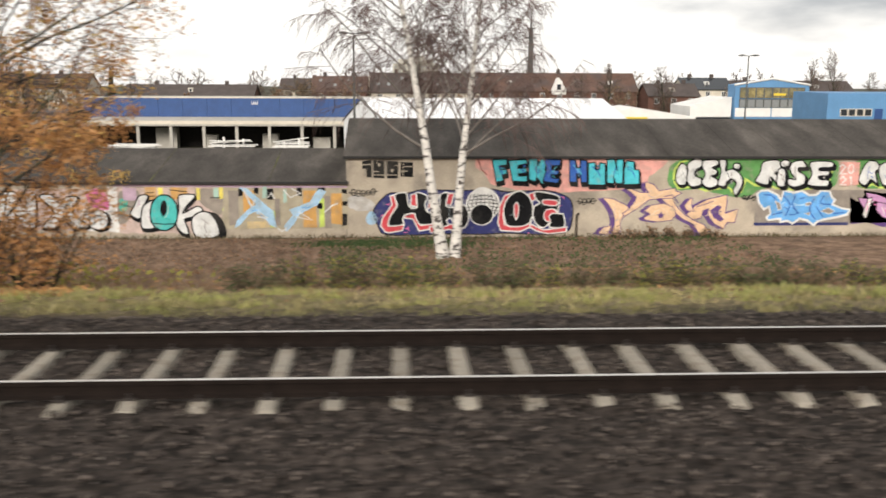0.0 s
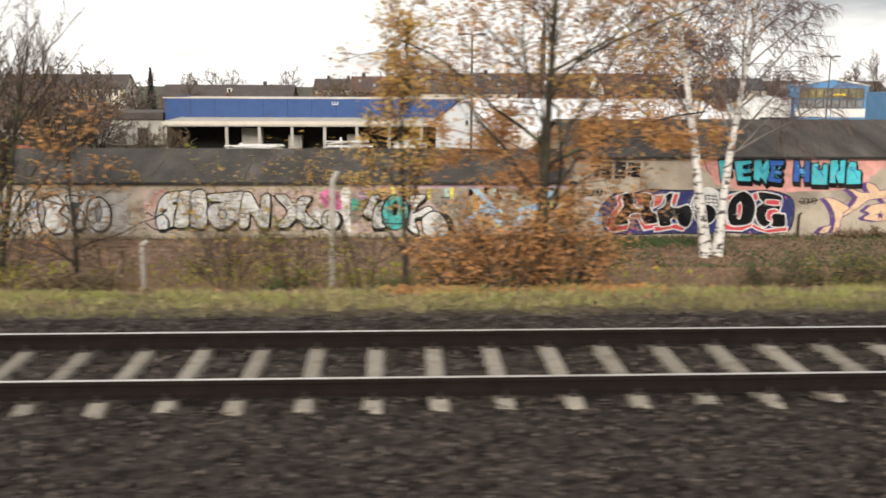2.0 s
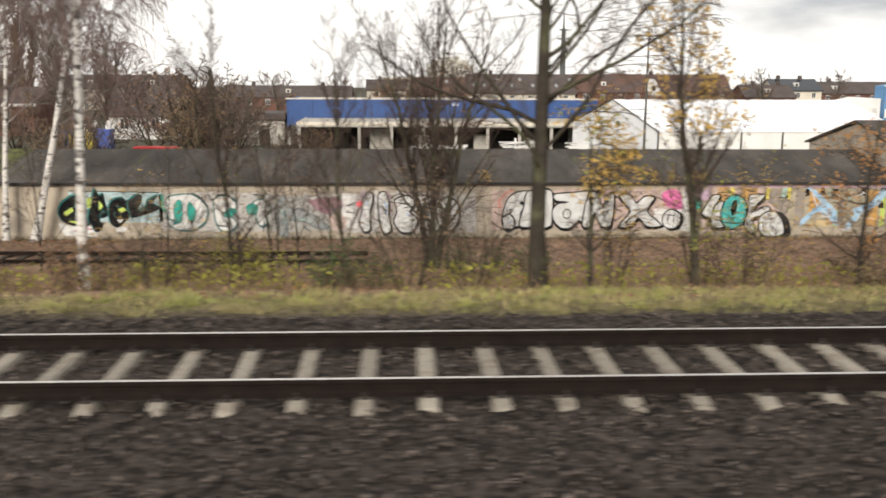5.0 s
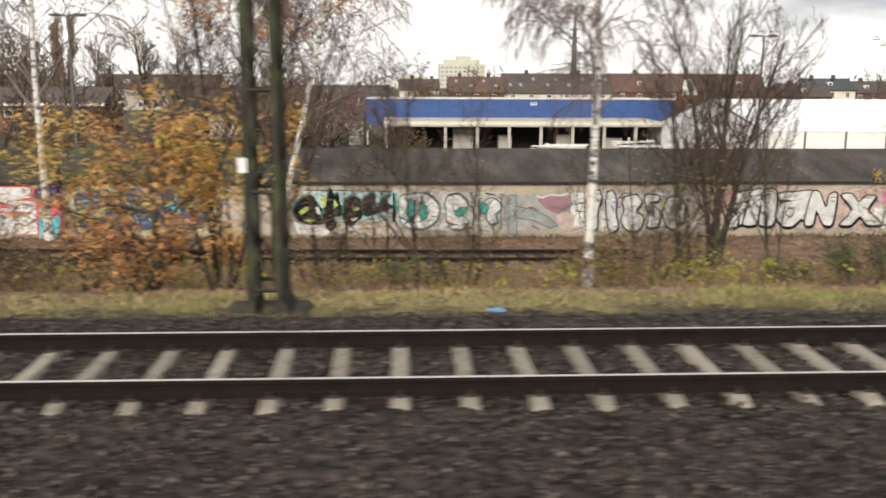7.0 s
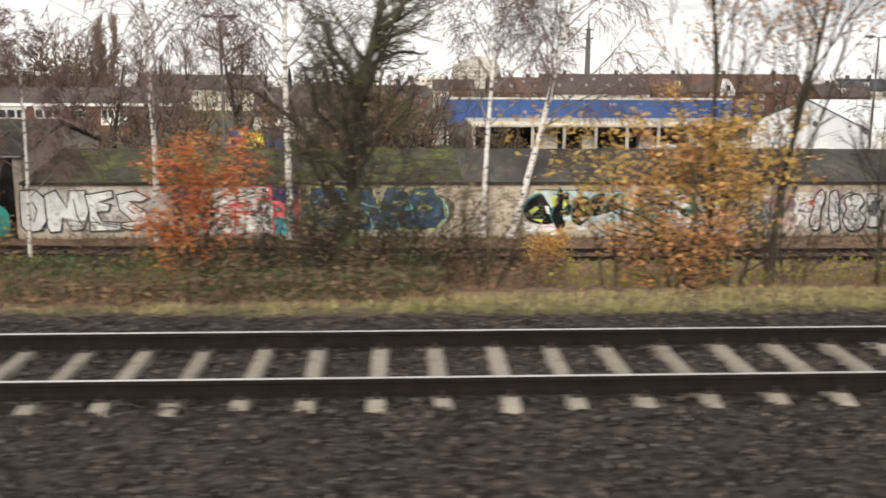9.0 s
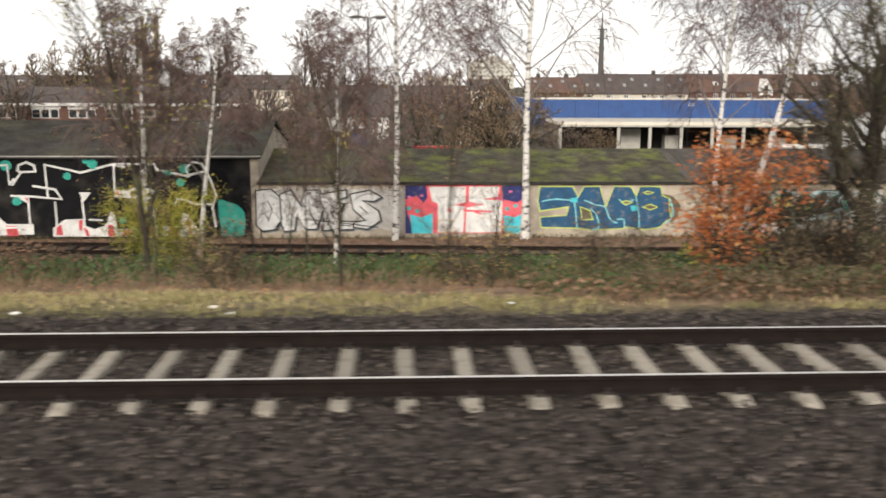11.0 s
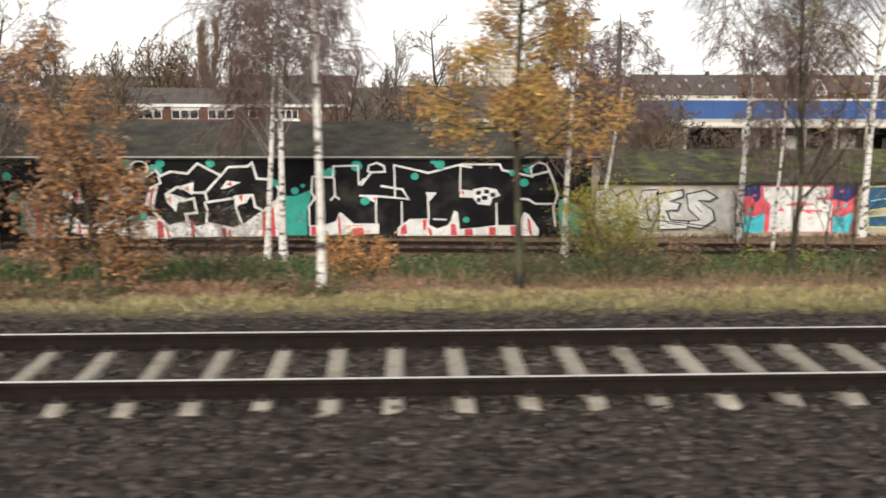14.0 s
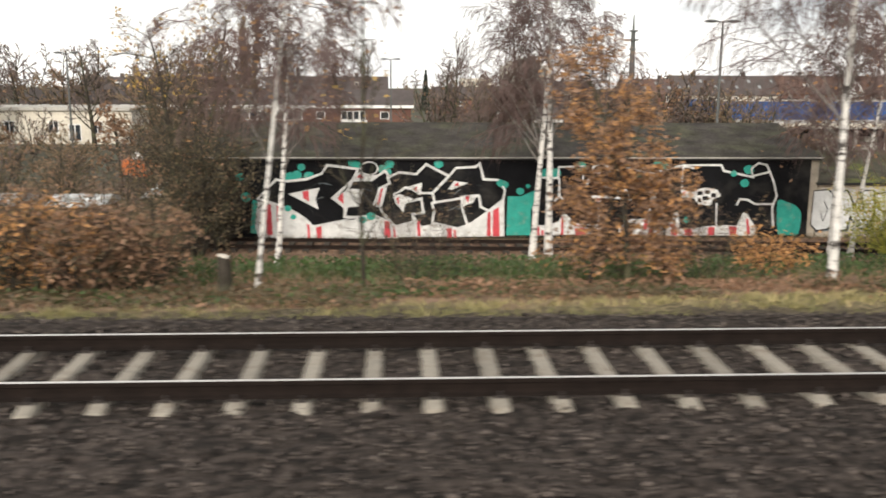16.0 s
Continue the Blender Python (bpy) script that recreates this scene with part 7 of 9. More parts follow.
# ---- trees, shrubs and ground plants ----
def tubes(lines):
    """Tapered tubes along polylines [(points, radii, sides)], as vertices and quads."""
    V, Fs, base = [], [], 0
    for pts, rad, sides in lines:
        P = np.asarray(pts, float)
        n = len(P)
        T = np.gradient(P, axis=0)
        T /= np.linalg.norm(T, axis=1)[:, None] + 1e-9
        ref = np.array((0.31, 0.17, 0.05)) if abs(T[0, 2]) > 0.9 else np.array((0, 0, 1.0))
        A = np.cross(T, ref)
        A /= np.linalg.norm(A, axis=1)[:, None] + 1e-9
        B = np.cross(T, A)
        ang = np.arange(sides) * 2 * np.pi / sides
        ring = A[:, None, :] * np.cos(ang)[None, :, None] + B[:, None, :] * np.sin(ang)[None, :, None]
        V.append((P[:, None, :] + ring * np.asarray(rad)[:, None, None]).reshape(-1, 3))
        i = np.arange(n * sides).reshape(n, sides) + base
        j = np.roll(i, -1, axis=1)
        Fs.append(np.stack([i[:-1], j[:-1], j[1:], i[1:]], -1).reshape(-1, 4))
        base += n * sides
    return np.concatenate(V), np.concatenate(Fs)


def twigs(lines):
    """Three-sided twigs that run out to a point, grouped by their number of steps."""
    V, Fs, base = [], [], 0
    for n in sorted({len(p) for p, r in lines}):
        P = np.array([p for p, r in lines if len(p) == n], float)
        R = np.array([r for p, r in lines if len(p) == n], float)
        k = len(P)
        T = P[:, 1] - P[:, 0]
        A = np.cross(T, np.array((0.31, 0.57, 0.21)))
        A /= np.linalg.norm(A, axis=1)[:, None] + 1e-9
        B = np.cross(T, A)
        B /= np.linalg.norm(B, axis=1)[:, None] + 1e-9
        ring = np.stack([A * math.cos(a) + B * math.sin(a) for a in (0.0, 2.094, 4.189)], 1)
        body = P[:, :-1, None, :] + ring[:, None] * R[:, :-1, None, None]
        V.append(np.concatenate([body.reshape(k, -1, 3), P[:, -1:]], 1).reshape(-1, 3))
        one, m = [], 3 * (n - 1)
        for s in range(n - 2):
            for c in range(3):
                a, b = 3 * s + c, 3 * s + (c + 1) % 3
                one += [(a, b, b + 3), (a, b + 3, a + 3)]
        one += [(m - 3 + c, m - 3 + (c + 1) % 3, m) for c in range(3)]
        Fs.append((np.array(one)[None] + base + (np.arange(k) * (m + 1))[:, None, None]).reshape(-1, 3))
        base += k * (m + 1)
    return np.concatenate(V), np.concatenate(Fs)


def leaf_cloud(rng, centres, size, spread):
    """Small bent leaves around the given places, as loose quads."""
    k = len(centres)
    c = np.asarray(centres) + rng.normal(size=(k, 3)) * spread
    a = rng.normal(size=(k, 3))
    a /= np.linalg.norm(a, axis=1)[:, None]
    b = np.cross(a, rng.normal(size=(k, 3)))
    b /= np.linalg.norm(b, axis=1)[:, None]
    s = (size * rng.uniform(0.6, 1.3, k))[:, None]
    V = np.stack([c - a * s, c - b * s * 0.55, c + a * s, c + b * s * 0.55], 1)
    V[:, 1] += np.cross(a, b) * s * 0.2
    return V.reshape(-1, 3), np.arange(4 * k).reshape(k, 4)


def grow(rng, start, way, length, radius, level, spec, lines, tips):
    steps = spec["steps"][min(level, len(spec["steps"]) - 1)]
    bend = spec["bend"][min(level, len(spec["bend"]) - 1)]
    pull = spec["pull"][min(level, len(spec["pull"]) - 1)]
    p, d = np.array(start, float), np.array(way, float)
    pts, dirs = [p.copy()], [d.copy()]
    for s in range(steps):
        d = d + rng.normal(size=3) * bend + np.array((0, 0, pull))
        d /= np.linalg.norm(d)
        p = p + d * length / steps
        pts.append(p.copy())
        dirs.append(d.copy())
    end = 0.25 if level == 0 else 0.35
    rad = radius * np.linspace(1, end, steps + 1)
    if level == 0:
        rad[0] *= 1.35
    lines.append((level, pts, np.maximum(rad, spec["thin"]), spec.get("sides", (8, 4, 3, 3))[min(level, 3)]))
    if level >= spec["levels"]:
        tips.extend(pts[1:])
        return
    n = spec["kids"][level]
    lo = spec["from"][level]
    for k in range(n):
        f = lo + (1 - lo) * (k + rng.uniform(0.1, 0.9)) / n
        i = min(int(f * steps), steps - 1)
        u = f * steps - i
        q = pts[i] * (1 - u) + pts[i + 1] * u
        axis = dirs[i + 1]
        side = np.cross(axis, rng.normal(size=3))
        side /= np.linalg.norm(side) + 1e-9
        sp = spec["angle"][level]
        c = axis * math.cos(sp) + side * math.sin(sp)
        if level == 0:
            c[1] *= 0.9
        c /= np.linalg.norm(c)
        ln = length * spec["ratio"][level] * (1.0 - spec["shape"] * (f - lo) / (1 - lo + 1e-6)) * rng.uniform(0.7, 1.2)
        grow(rng, q, c, ln, max(radius * (1 - 0.7 * f) * spec["rratio"], spec["thin"]), level + 1, spec, lines, tips)


BIRCH = dict(levels=3, steps=(8, 5, 4, 3), bend=(0.02, 0.10, 0.14, 0.12), pull=(0.01, 0.02, -0.20, -0.95), kids=(24, 10, 9), ratio=(0.36, 0.5, 0.85),
             angle=(0.75, 0.7, 0.8), shape=0.55, rratio=0.34, thin=0.008)
BIRCH["from"] = (0.34, 0.25, 0.2)
BIRCH_BACK = dict(BIRCH, steps=(8, 4, 3, 2), thin=0.0105, kids=(23, 9, 9), ratio=(0.42, 0.5, 1.0))
BARE = dict(levels=3, steps=(8, 6, 4, 2), bend=(0.05, 0.14, 0.17, 0.18), pull=(0.01, 0.05, 0.03, 0.0), kids=(20, 10, 8), ratio=(0.42, 0.5, 0.5),
            angle=(0.95, 0.75, 0.7), shape=0.6, rratio=0.45, thin=0.006)
BARE["from"] = (0.22, 0.2, 0.2)
UPRIGHT = dict(levels=3, steps=(7, 5, 4, 2), bend=(0.05, 0.10, 0.15, 0.18), pull=(0.02, 0.12, 0.10, 0.03), kids=(16, 8, 6), ratio=(0.5, 0.5, 0.5),
               angle=(0.6, 0.6, 0.6), shape=0.5, rratio=0.5, thin=0.006)
UPRIGHT["from"] = (0.12, 0.15, 0.2)
OAK = dict(levels=3, steps=(7, 5, 4, 2), bend=(0.07, 0.18, 0.2, 0.2), pull=(0.01, 0.03, 0.02, 0.0), kids=(16, 7, 5), ratio=(0.42, 0.5, 0.5),
           angle=(1.05, 0.85, 0.8), shape=0.45, rratio=0.42, thin=0.005)
OAK["from"] = (0.14, 0.2, 0.2)
SHRUB = dict(levels=2, steps=(5, 3, 2), bend=(0.10, 0.18, 0.2), pull=(0.02, 0.03, 0.0), kids=(10, 6), ratio=(0.45, 0.5),
             angle=(0.75, 0.75), shape=0.4, rratio=0.5, thin=0.004)
SHRUB["from"] = (0.12, 0.1)
SHRUB["sides"] = (5, 3, 3, 3)
BRAMBLE = dict(SHRUB, kids=(7, 5))


def plant(name, label, category, x, y, h, r, spec, seed, bark, twig, leaves=(), lean=(0.0, 0.0), stems=1, splay=0.35, group="", base=None):
    """A tree or shrub on the ground: trunk, branches and, where it still has them, leaves in given colours and numbers."""
    rng = np.random.default_rng(seed)
    z = (ground_z(y) if base is None else base) - 0.15
    t = thing(name, label, category, (x, y, z), group)
    lines, tips = [], []
    for s in range(stems):
        a = 2 * math.pi * s / max(stems, 1) + rng.uniform(0, 1)
        k = splay if stems > 1 else 0.0
        w = np.array((lean[0] + k * math.cos(a), lean[1] + k * 0.6 * math.sin(a), 1.0))
        st = (0.14 * math.cos(a) * (stems > 1), 0.12 * math.sin(a) * (stems > 1), 0)
        grow(rng, st, w / np.linalg.norm(w), h * rng.uniform(0.85, 1.05) if stems > 1 else h, r * (rng.uniform(0.7, 1.0) if stems > 1 else 1), 0, spec, lines, tips)
    top = 0 if "birch" in name else 1
    trunk = [(p, q, s) for lv, p, q, s in lines if lv <= top]
    fine = [(p, q, s) for lv, p, q, s in lines if top < lv < spec["levels"]]
    bulk("trunk", *tubes(trunk), bark, t, True)
    tv, tf = twigs([(p, q) for lv, p, q, s in lines if lv == spec["levels"]])
    limb_faces = 0
    if fine:
        lv_, lf = tubes(fine)
        lf = np.concatenate([lf[:, [0, 1, 2]], lf[:, [0, 2, 3]]])
        limb_faces = len(lf)
        tv, tf = np.concatenate([lv_, tv]), np.concatenate([lf, tf + len(lv_)])
    crown = bulk("crown", tv, tf, twig, t, True)
    if "birch" in name:
        crown.data.materials.append(M_BIRCHLIMB)
        order = np.concatenate([np.full((len(p) - 1) * s, 1 if lv == 1 else 0) for lv, p, q, s in lines if 0 < lv < spec["levels"]])
        order = np.concatenate([order, order, np.zeros(len(tf) - limb_faces, int)])
        crown.data.polygons.foreach_set("material_index", order)
    tips = np.array(tips)
    for m, count, size, lo, hi in leaves:
        zz = tips[:, 2] / max(tips[:, 2].max(), 0.1)
        pool = tips[(zz >= lo) & (zz <= hi)]
        if len(pool) == 0:
            pool = tips
        if y < 32:
            count, size = int(count * 1.7), size * 0.76
        share = rng.random(len(pool)) ** 3
        c = pool[rng.choice(len(pool), count, p=share / share.sum())]
        c = c[c[:, 2] > 0.1]
        bulk("foliage", *leaf_cloud(rng, c, size, 0.10), m, t)
    return t


def birch(x, y, h, r, seed, lean=(0, 0), leaves=(), label="slender white-barked birch with bare hanging twigs"):
    return plant("birch_tree", label, "tree", x, y, h, r, BIRCH if y < 30 else BIRCH_BACK, seed, M_BIRCH, M_BIRCHTWIG, leaves, lean, group="birches")


# birches by the sheds
birch(1.65, 33.3, 11.5, 0.21, 101, (-0.13, 0), label="white-barked birch leaning from a twin foot before the shed")
birch(2.05, 33.4, 10.5, 0.19, 102, (0.03, 0), label="upright white-barked birch beside its leaning twin")
birch(-54.8, 38.3, 13.5, 0.14, 103, (0.03, 0))
birch(-49.3, 38.4, 14.2, 0.17, 104, (-0.02, 0))
birch(-41.2, 38.6, 13.0, 0.13, 105, (0.02, 0))
birch(-40.0, 38.5, 13.2, 0.17, 106, (0.24, 0), label="white birch leaning hard to one side before the shed")
birch(-63.5, 32.0, 8.5, 0.13, 107, (0.06, 0), ((M_L_BROWN, 160, 0.07, 0.3, 1.0), (M_L_ORANGE, 120, 0.07, 0.3, 1.0)), "birch with a narrow brownish crown and pale trunk")
birch(-73.6, 33.1, 10.5, 0.15, 108, (-0.01, 0))
birch(-74.2, 33.2, 10.0, 0.13, 109, (0.03, 0))
birch(-83.4, 31.9, 9.5, 0.12, 110, (0.09, 0))
birch(-62.0, 33.5, 8.0, 0.10, 111, (0.12, 0))
birch(-56.8, 30.0, 7.5, 0.07, 112, (0.03, 0))
# birches on the verge
birch(-31.0, 18.0, 9.4, 0.105, 121, (0.015, 0), label="thin white birch at the edge of the verge")
birch(-70.86, 16.8, 9.0, 0.088, 122, (0.02, 0), label="white birch standing alone at the verge")
birch(-81.78, 16.8, 7.5, 0.055, 123, (0.11, 0), ((M_L_ORANGE, 240, 0.06, 0.3, 1.0), (M_L_BROWN, 160, 0.06, 0.4, 1.0)))

# bare trees
plant("bare_tree", "large bare tree with a thick greenish trunk", "tree", -22.1, 17.3, 10.5, 0.17, dict(BARE, kids=(30, 12, 9), rratio=0.34, bend=(0.03, 0.14, 0.17, 0.18), pull=(0.01, 0.03, -0.08, -0.25)), 201, M_BARK, M_TWIG, ((M_L_BROWN, 200, 0.05, 0.3, 1),), (-0.03, 0))
plant("bare_tree", "bare many-stemmed tree before the shed", "tree", -23.7, 31.4, 8.5, 0.13, UPRIGHT, 202, M_BARK, M_TWIG, (), stems=4, splay=0.25)
plant("bare_tree", "slim bare tree with a few yellow leaves", "tree", -19.1, 17.0, 5.6, 0.085, UPRIGHT, 203, M_BARK, M_TWIG, ((M_L_YELLOW, 650, 0.07, 0.45, 0.9),), (-0.03, 0))
plant("bare_tree", "small bare tree with brown leaves low down", "tree", -15.9, 16.95, 3.4, 0.06, OAK, 204, M_BARK, M_TWIG, ((M_L_ORANGE, 350, 0.06, 0.3, 1),))
plant("bare_tree", "dense dark bare tree with greenish bark", "tree", -45.75, 17.1, 6.6, 0.2, dict(BARE, thin=0.0075, kids=(34, 12, 9), bend=(0.06, 0.16, 0.2, 0.2), ratio=(0.46, 0.5, 0.5), angle=(0.8, 0.7, 0.7)), 229, M_BARK, M_BRUSHTWIG, ((M_L_OLIVE, 160, 0.04, 0.1, 0.9),), stems=1)
plant("bare_tree", "slender tree with orange leaves high up", "tree", -37.25, 17.9, 8.2, 0.075, UPRIGHT, 211, M_BARK, M_TWIG, ((M_L_ORANGE, 1500, 0.055, 0.5, 1.0), (M_L_BROWN, 500, 0.05, 0.4, 1.0)))
plant("bare_tree", "slender tree with a few orange leaves", "tree", -38.4, 18.0, 7.8, 0.065, UPRIGHT, 212, M_BARK, M_TWIG, ((M_L_ORANGE, 500, 0.055, 0.5, 1.0),))
plant("bare_tree", "thin bare sapling on the bank", "tree", -28.5, 20.0, 5.0, 0.05, UPRIGHT, 206, M_BARK, M_TWIG)
plant("bare_tree", "thin bare sapling on the bank", "tree", -26.0, 21.0, 5.0, 0.05, UPRIGHT, 207, M_BARK, M_TWIG)
plant("bare_tree", "thin bare sapling on the bank", "tree", -34.4, 19.0, 4.2, 0.045, UPRIGHT, 208, M_BARK, M_TWIG)
plant("bare_tree", "dark slim tree on the bank", "tree", -60.3, 20.5, 7.5, 0.075, UPRIGHT, 209, M_BARK, M_TWIG, ((M_L_OLIVE, 200, 0.05, 0.2, 0.7),))
plant("bare_tree", "tall slim dark tree at the verge", "tree", -79.78, 16.9, 7.2, 0.042, dict(UPRIGHT, kids=(12, 6, 5), ratio=(0.22, 0.5, 0.5)), 213, M_BARK, M_BRUSHTWIG, ((M_L_YELLOW, 60, 0.06, 0.4, 1.0),), (0.02, 0))
plant("bare_tree", "dark slim sapling on the bank", "tree", -55.8, 17.5, 3.8, 0.05, UPRIGHT, 210, M_BARK, M_TWIG)

# trees and shrubs in autumn leaf
plant("oak_tree", "spreading young oak with orange autumn leaves", "tree", -7.35, 16.4, 6.4, 0.115, dict(OAK, ratio=(0.74, 0.55, 0.5), bend=(0.01, 0.16, 0.2, 0.2), kids=(22, 8, 6)), 301, M_BARK, M_TWIG,
      ((M_L_ORANGE, 4600, 0.052, 0.05, 1.0), (M_L_ORANGE, 3400, 0.055, 0.0, 0.4), (M_L_YELLOW, 2200, 0.052, 0.3, 1.0), (M_L_BROWN, 3200, 0.052, 0.0, 0.9)), (0.05, 0))
plant("bare_tree", "slim young tree with yellow leaves beside the oak", "tree", -9.77, 17.0, 5.7, 0.06, dict(UPRIGHT, ratio=(0.3, 0.5, 0.5)), 214, M_BARK, M_TWIG, ((M_L_YELLOW, 1500, 0.06, 0.2, 1.0), (M_L_ORANGE, 500, 0.06, 0.1, 1.0)), (-0.02, 0))
plant("oak_tree", "tall young oak with yellow-brown leaves", "tree", -67.2, 16.5, 7.8, 0.075, dict(OAK, ratio=(0.24, 0.5, 0.5), kids=(26, 8, 5), **{"from": (0.3, 0.2, 0.2)}), 302, M_BARK, M_TWIG,
      ((M_L_YELLOW, 4600, 0.055, 0.25, 1.0), (M_L_ORANGE, 3600, 0.052, 0.2, 1.0), (M_L_BROWN, 2400, 0.052, 0.1, 1.0), (M_L_OLIVE, 1200, 0.05, 0.3, 1.0)), (0.01, 0))
SAPLING = dict(OAK, ratio=(0.3, 0.5, 0.5), kids=(20, 7, 5))
for k, (x, y, h) in enumerate(((-74.85, 16.6, 4.5), (-75.6, 16.7, 3.5), (-74.2, 16.5, 2.3))):
    plant("oak_tree", "young oak with brown withered leaves down to its foot", "tree", x, y, h, 0.022 * h ** 0.75, SAPLING, 303 + 30 * k, M_BARK, M_TWIG,
          ((M_L_BROWN, int(270 * h), 0.06, 0.05, 1.0), (M_L_ORANGE, int(170 * h), 0.06, 0.05, 1.0), (M_L_BROWN, 240, 0.06, 0.0, 0.5)), group="withered oaks")
plant("oak_tree", "yellow-leaved young oak beside the low shed", "tree", -2.4 - 18.6, 17.6, 3.6, 0.06, OAK, 305, M_BARK, M_TWIG, ((M_L_YELLOW, 420, 0.07, 0.5, 1.0), (M_L_OLIVE, 120, 0.06, 0.5, 1.0)))
plant("shrub", "orange-leaved young oak bush at the verge", "shrub", -39.3, 16.7, 2.5, 0.11, dict(OAK, ratio=(0.75, 0.55, 0.5)), 311, M_BARK, M_TWIG, ((M_L_ORANGE, 950, 0.07, 0.0, 1.0), (M_L_YELLOW, 330, 0.07, 0.3, 1.0), (M_L_BROWN, 200, 0.06, 0.0, 1.0)), (0.05, 0), group="autumn shrubs")
plant("shrub", "yellow-leaved slender shrub at the verge", "shrub", -38.2, 17.4, 3.7, 0.05, SHRUB, 312, M_BARK, M_TWIG, ((M_L_YELLOW, 1100, 0.07, 0.45, 1.0), (M_L_ORANGE, 300, 0.06, 0.4, 1.0)), stems=4, splay=0.35, group="autumn shrubs")
plant("shrub", "slender yellow-leaved shrub beside the oak bush", "shrub", -40.7, 17.2, 3.5, 0.04, SHRUB, 318, M_BARK, M_TWIG, ((M_L_YELLOW, 700, 0.065, 0.35, 1.0),), stems=3, splay=0.2, group="autumn shrubs")
plant("shrub", "fiery red-orange shrub at the verge", "shrub", -48.6, 16.7, 3.0, 0.05, SHRUB, 313, M_BARK, M_TWIG, ((M_L_RED, 1900, 0.055, 0.0, 1.0), (M_L_ORANGE, 400, 0.06, 0.3, 1.0)), stems=5, splay=0.12, group="autumn shrubs")
plant("shrub", "low red-orange shoots at the verge", "shrub", -48.9, 15.6, 0.45, 0.015, BRAMBLE, 320, M_TWIG, M_TWIG, ((M_L_RED, 260, 0.055, 0.0, 1.0),), stems=7, splay=1.0, group="autumn shrubs")
plant("shrub", "bright yellow-green broom bush with upright stems", "shrub", -62.3, 29.6, 2.9, 0.035, SHRUB, 314, M_BROOM, M_BROOM, ((M_BROOM, 1900, 0.05, 0.15, 1.0), (M_L_OLIVE, 1500, 0.05, 0.0, 0.7), (M_L_GREEN, 700, 0.05, 0.0, 0.5), (M_L_YELLOW, 500, 0.05, 0.4, 1.0)), stems=16, splay=0.6, group="autumn shrubs")
plant("shrub", "small orange bush on the bank", "shrub", -40.0, 28.4, 1.25, 0.03, SHRUB, 315, M_BARK, M_TWIG, ((M_L_YELLOW, 650, 0.075, 0.05, 1.0), (M_L_ORANGE, 500, 0.075, 0.05, 1.0)), stems=5, splay=0.5, group="autumn shrubs")
for k, (x, y, h) in enumerate(((-8.0, 15.9, 1.5), (-8.8, 16.0, 1.2), (-7.0, 16.1, 1.25), (-6.7, 16.8, 2.3))):
    plant("shrub", "low orange-leaved oak growth round the trunk", "shrub", x, y, h, 0.035, SHRUB, 316 + 20 * k, M_BARK, M_TWIG, ((M_L_ORANGE, int(520 * h), 0.06, 0.0, 1.0), (M_L_BROWN, 250, 0.06, 0.0, 1.0)), stems=6, splay=0.6, group="autumn shrubs")
plant("shrub", "low orange shrub on the bank", "shrub", -70.3, 21.0, 1.2, 0.03, SHRUB, 317, M_BARK, M_TWIG, ((M_L_ORANGE, 600, 0.07, 0.0, 1.0),), stems=6, splay=0.6, group="autumn shrubs")
plant("shrub", "low orange oak growth round the bush", "shrub", -39.6, 16.5, 1.5, 0.03, SHRUB, 319, M_BARK, M_TWIG, ((M_L_ORANGE, 700, 0.065, 0.0, 1.0), (M_L_BROWN, 250, 0.06, 0.0, 1.0)), stems=7, splay=0.7, group="autumn shrubs")
rr = random.Random(77)
for k, (x, y, h, n) in enumerate(((-83.6, 15.7, 1.6, 750), (-84.4, 15.4, 1.5, 800), (-85.3, 15.5, 1.6, 650), (-86.2, 15.7, 1.7, 500), (-87.3, 15.8, 2.0, 450), (-84.1, 17.9, 1.9, 380), (-85.9, 18.6, 1.9, 340),
                                  (-87.6, 19.4, 2.6, 320), (-85.0, 20.2, 1.7, 340), (-86.6, 21.6, 1.9, 320), (-88.6, 22.8, 3.2, 280), (-85.6, 23.6, 1.8, 320), (-87.0, 25.6, 3.3, 280), (-89.6, 26.4, 2.2, 280), (-91.2, 24.5, 4.0, 260), (-86.4, 27.5, 1.9, 280))):
    m = (M_L_BROWN, M_L_BROWN, M_L_ORANGE if k < 3 else M_L_DRY)[k % 3]
    plant("shrub", "brown-leaved thicket shrub on the bank", "shrub", x, y, h, 0.035, SHRUB, 400 + k, M_BARK, M_BRUSHTWIG if k > 4 else M_TWIG,
          ((m, n, 0.06, 0.0, 1.0), (M_L_WEED, 330, 0.055, 0.0, 0.75)), stems=9, splay=0.42, group="thicket shrubs")
for k, (x, y, h) in enumerate(((-86.0, 35.6, 4.2), (-87.0, 36.6, 4.8), (-88.2, 36.2, 4.4), (-86.6, 34.0, 3.4), (-87.9, 38.4, 5.2))):
    plant("shrub", "tall dark bare thicket by the end of the shed", "shrub", x, y, h, 0.04, dict(SHRUB, thin=0.008), 420 + k, M_BARK, M_BRUSHTWIG, ((M_L_WEED, 700, 0.07, 0.0, 0.8), (M_L_BROWN, 160, 0.06, 0.0, 1.0)), stems=14, splay=0.3, group="dark thickets")
plant("bare_tree", "tall bare tree with a few yellow-brown leaves behind the shed's end", "tree", -88.3, 41.5, 9.8, 0.16, BARE, 430, M_BARK, M_BRUSHTWIG, ((M_L_YELLOW, 420, 0.09, 0.6, 1.0), (M_L_BROWN, 260, 0.08, 0.3, 1.0)), stems=2, splay=0.2)
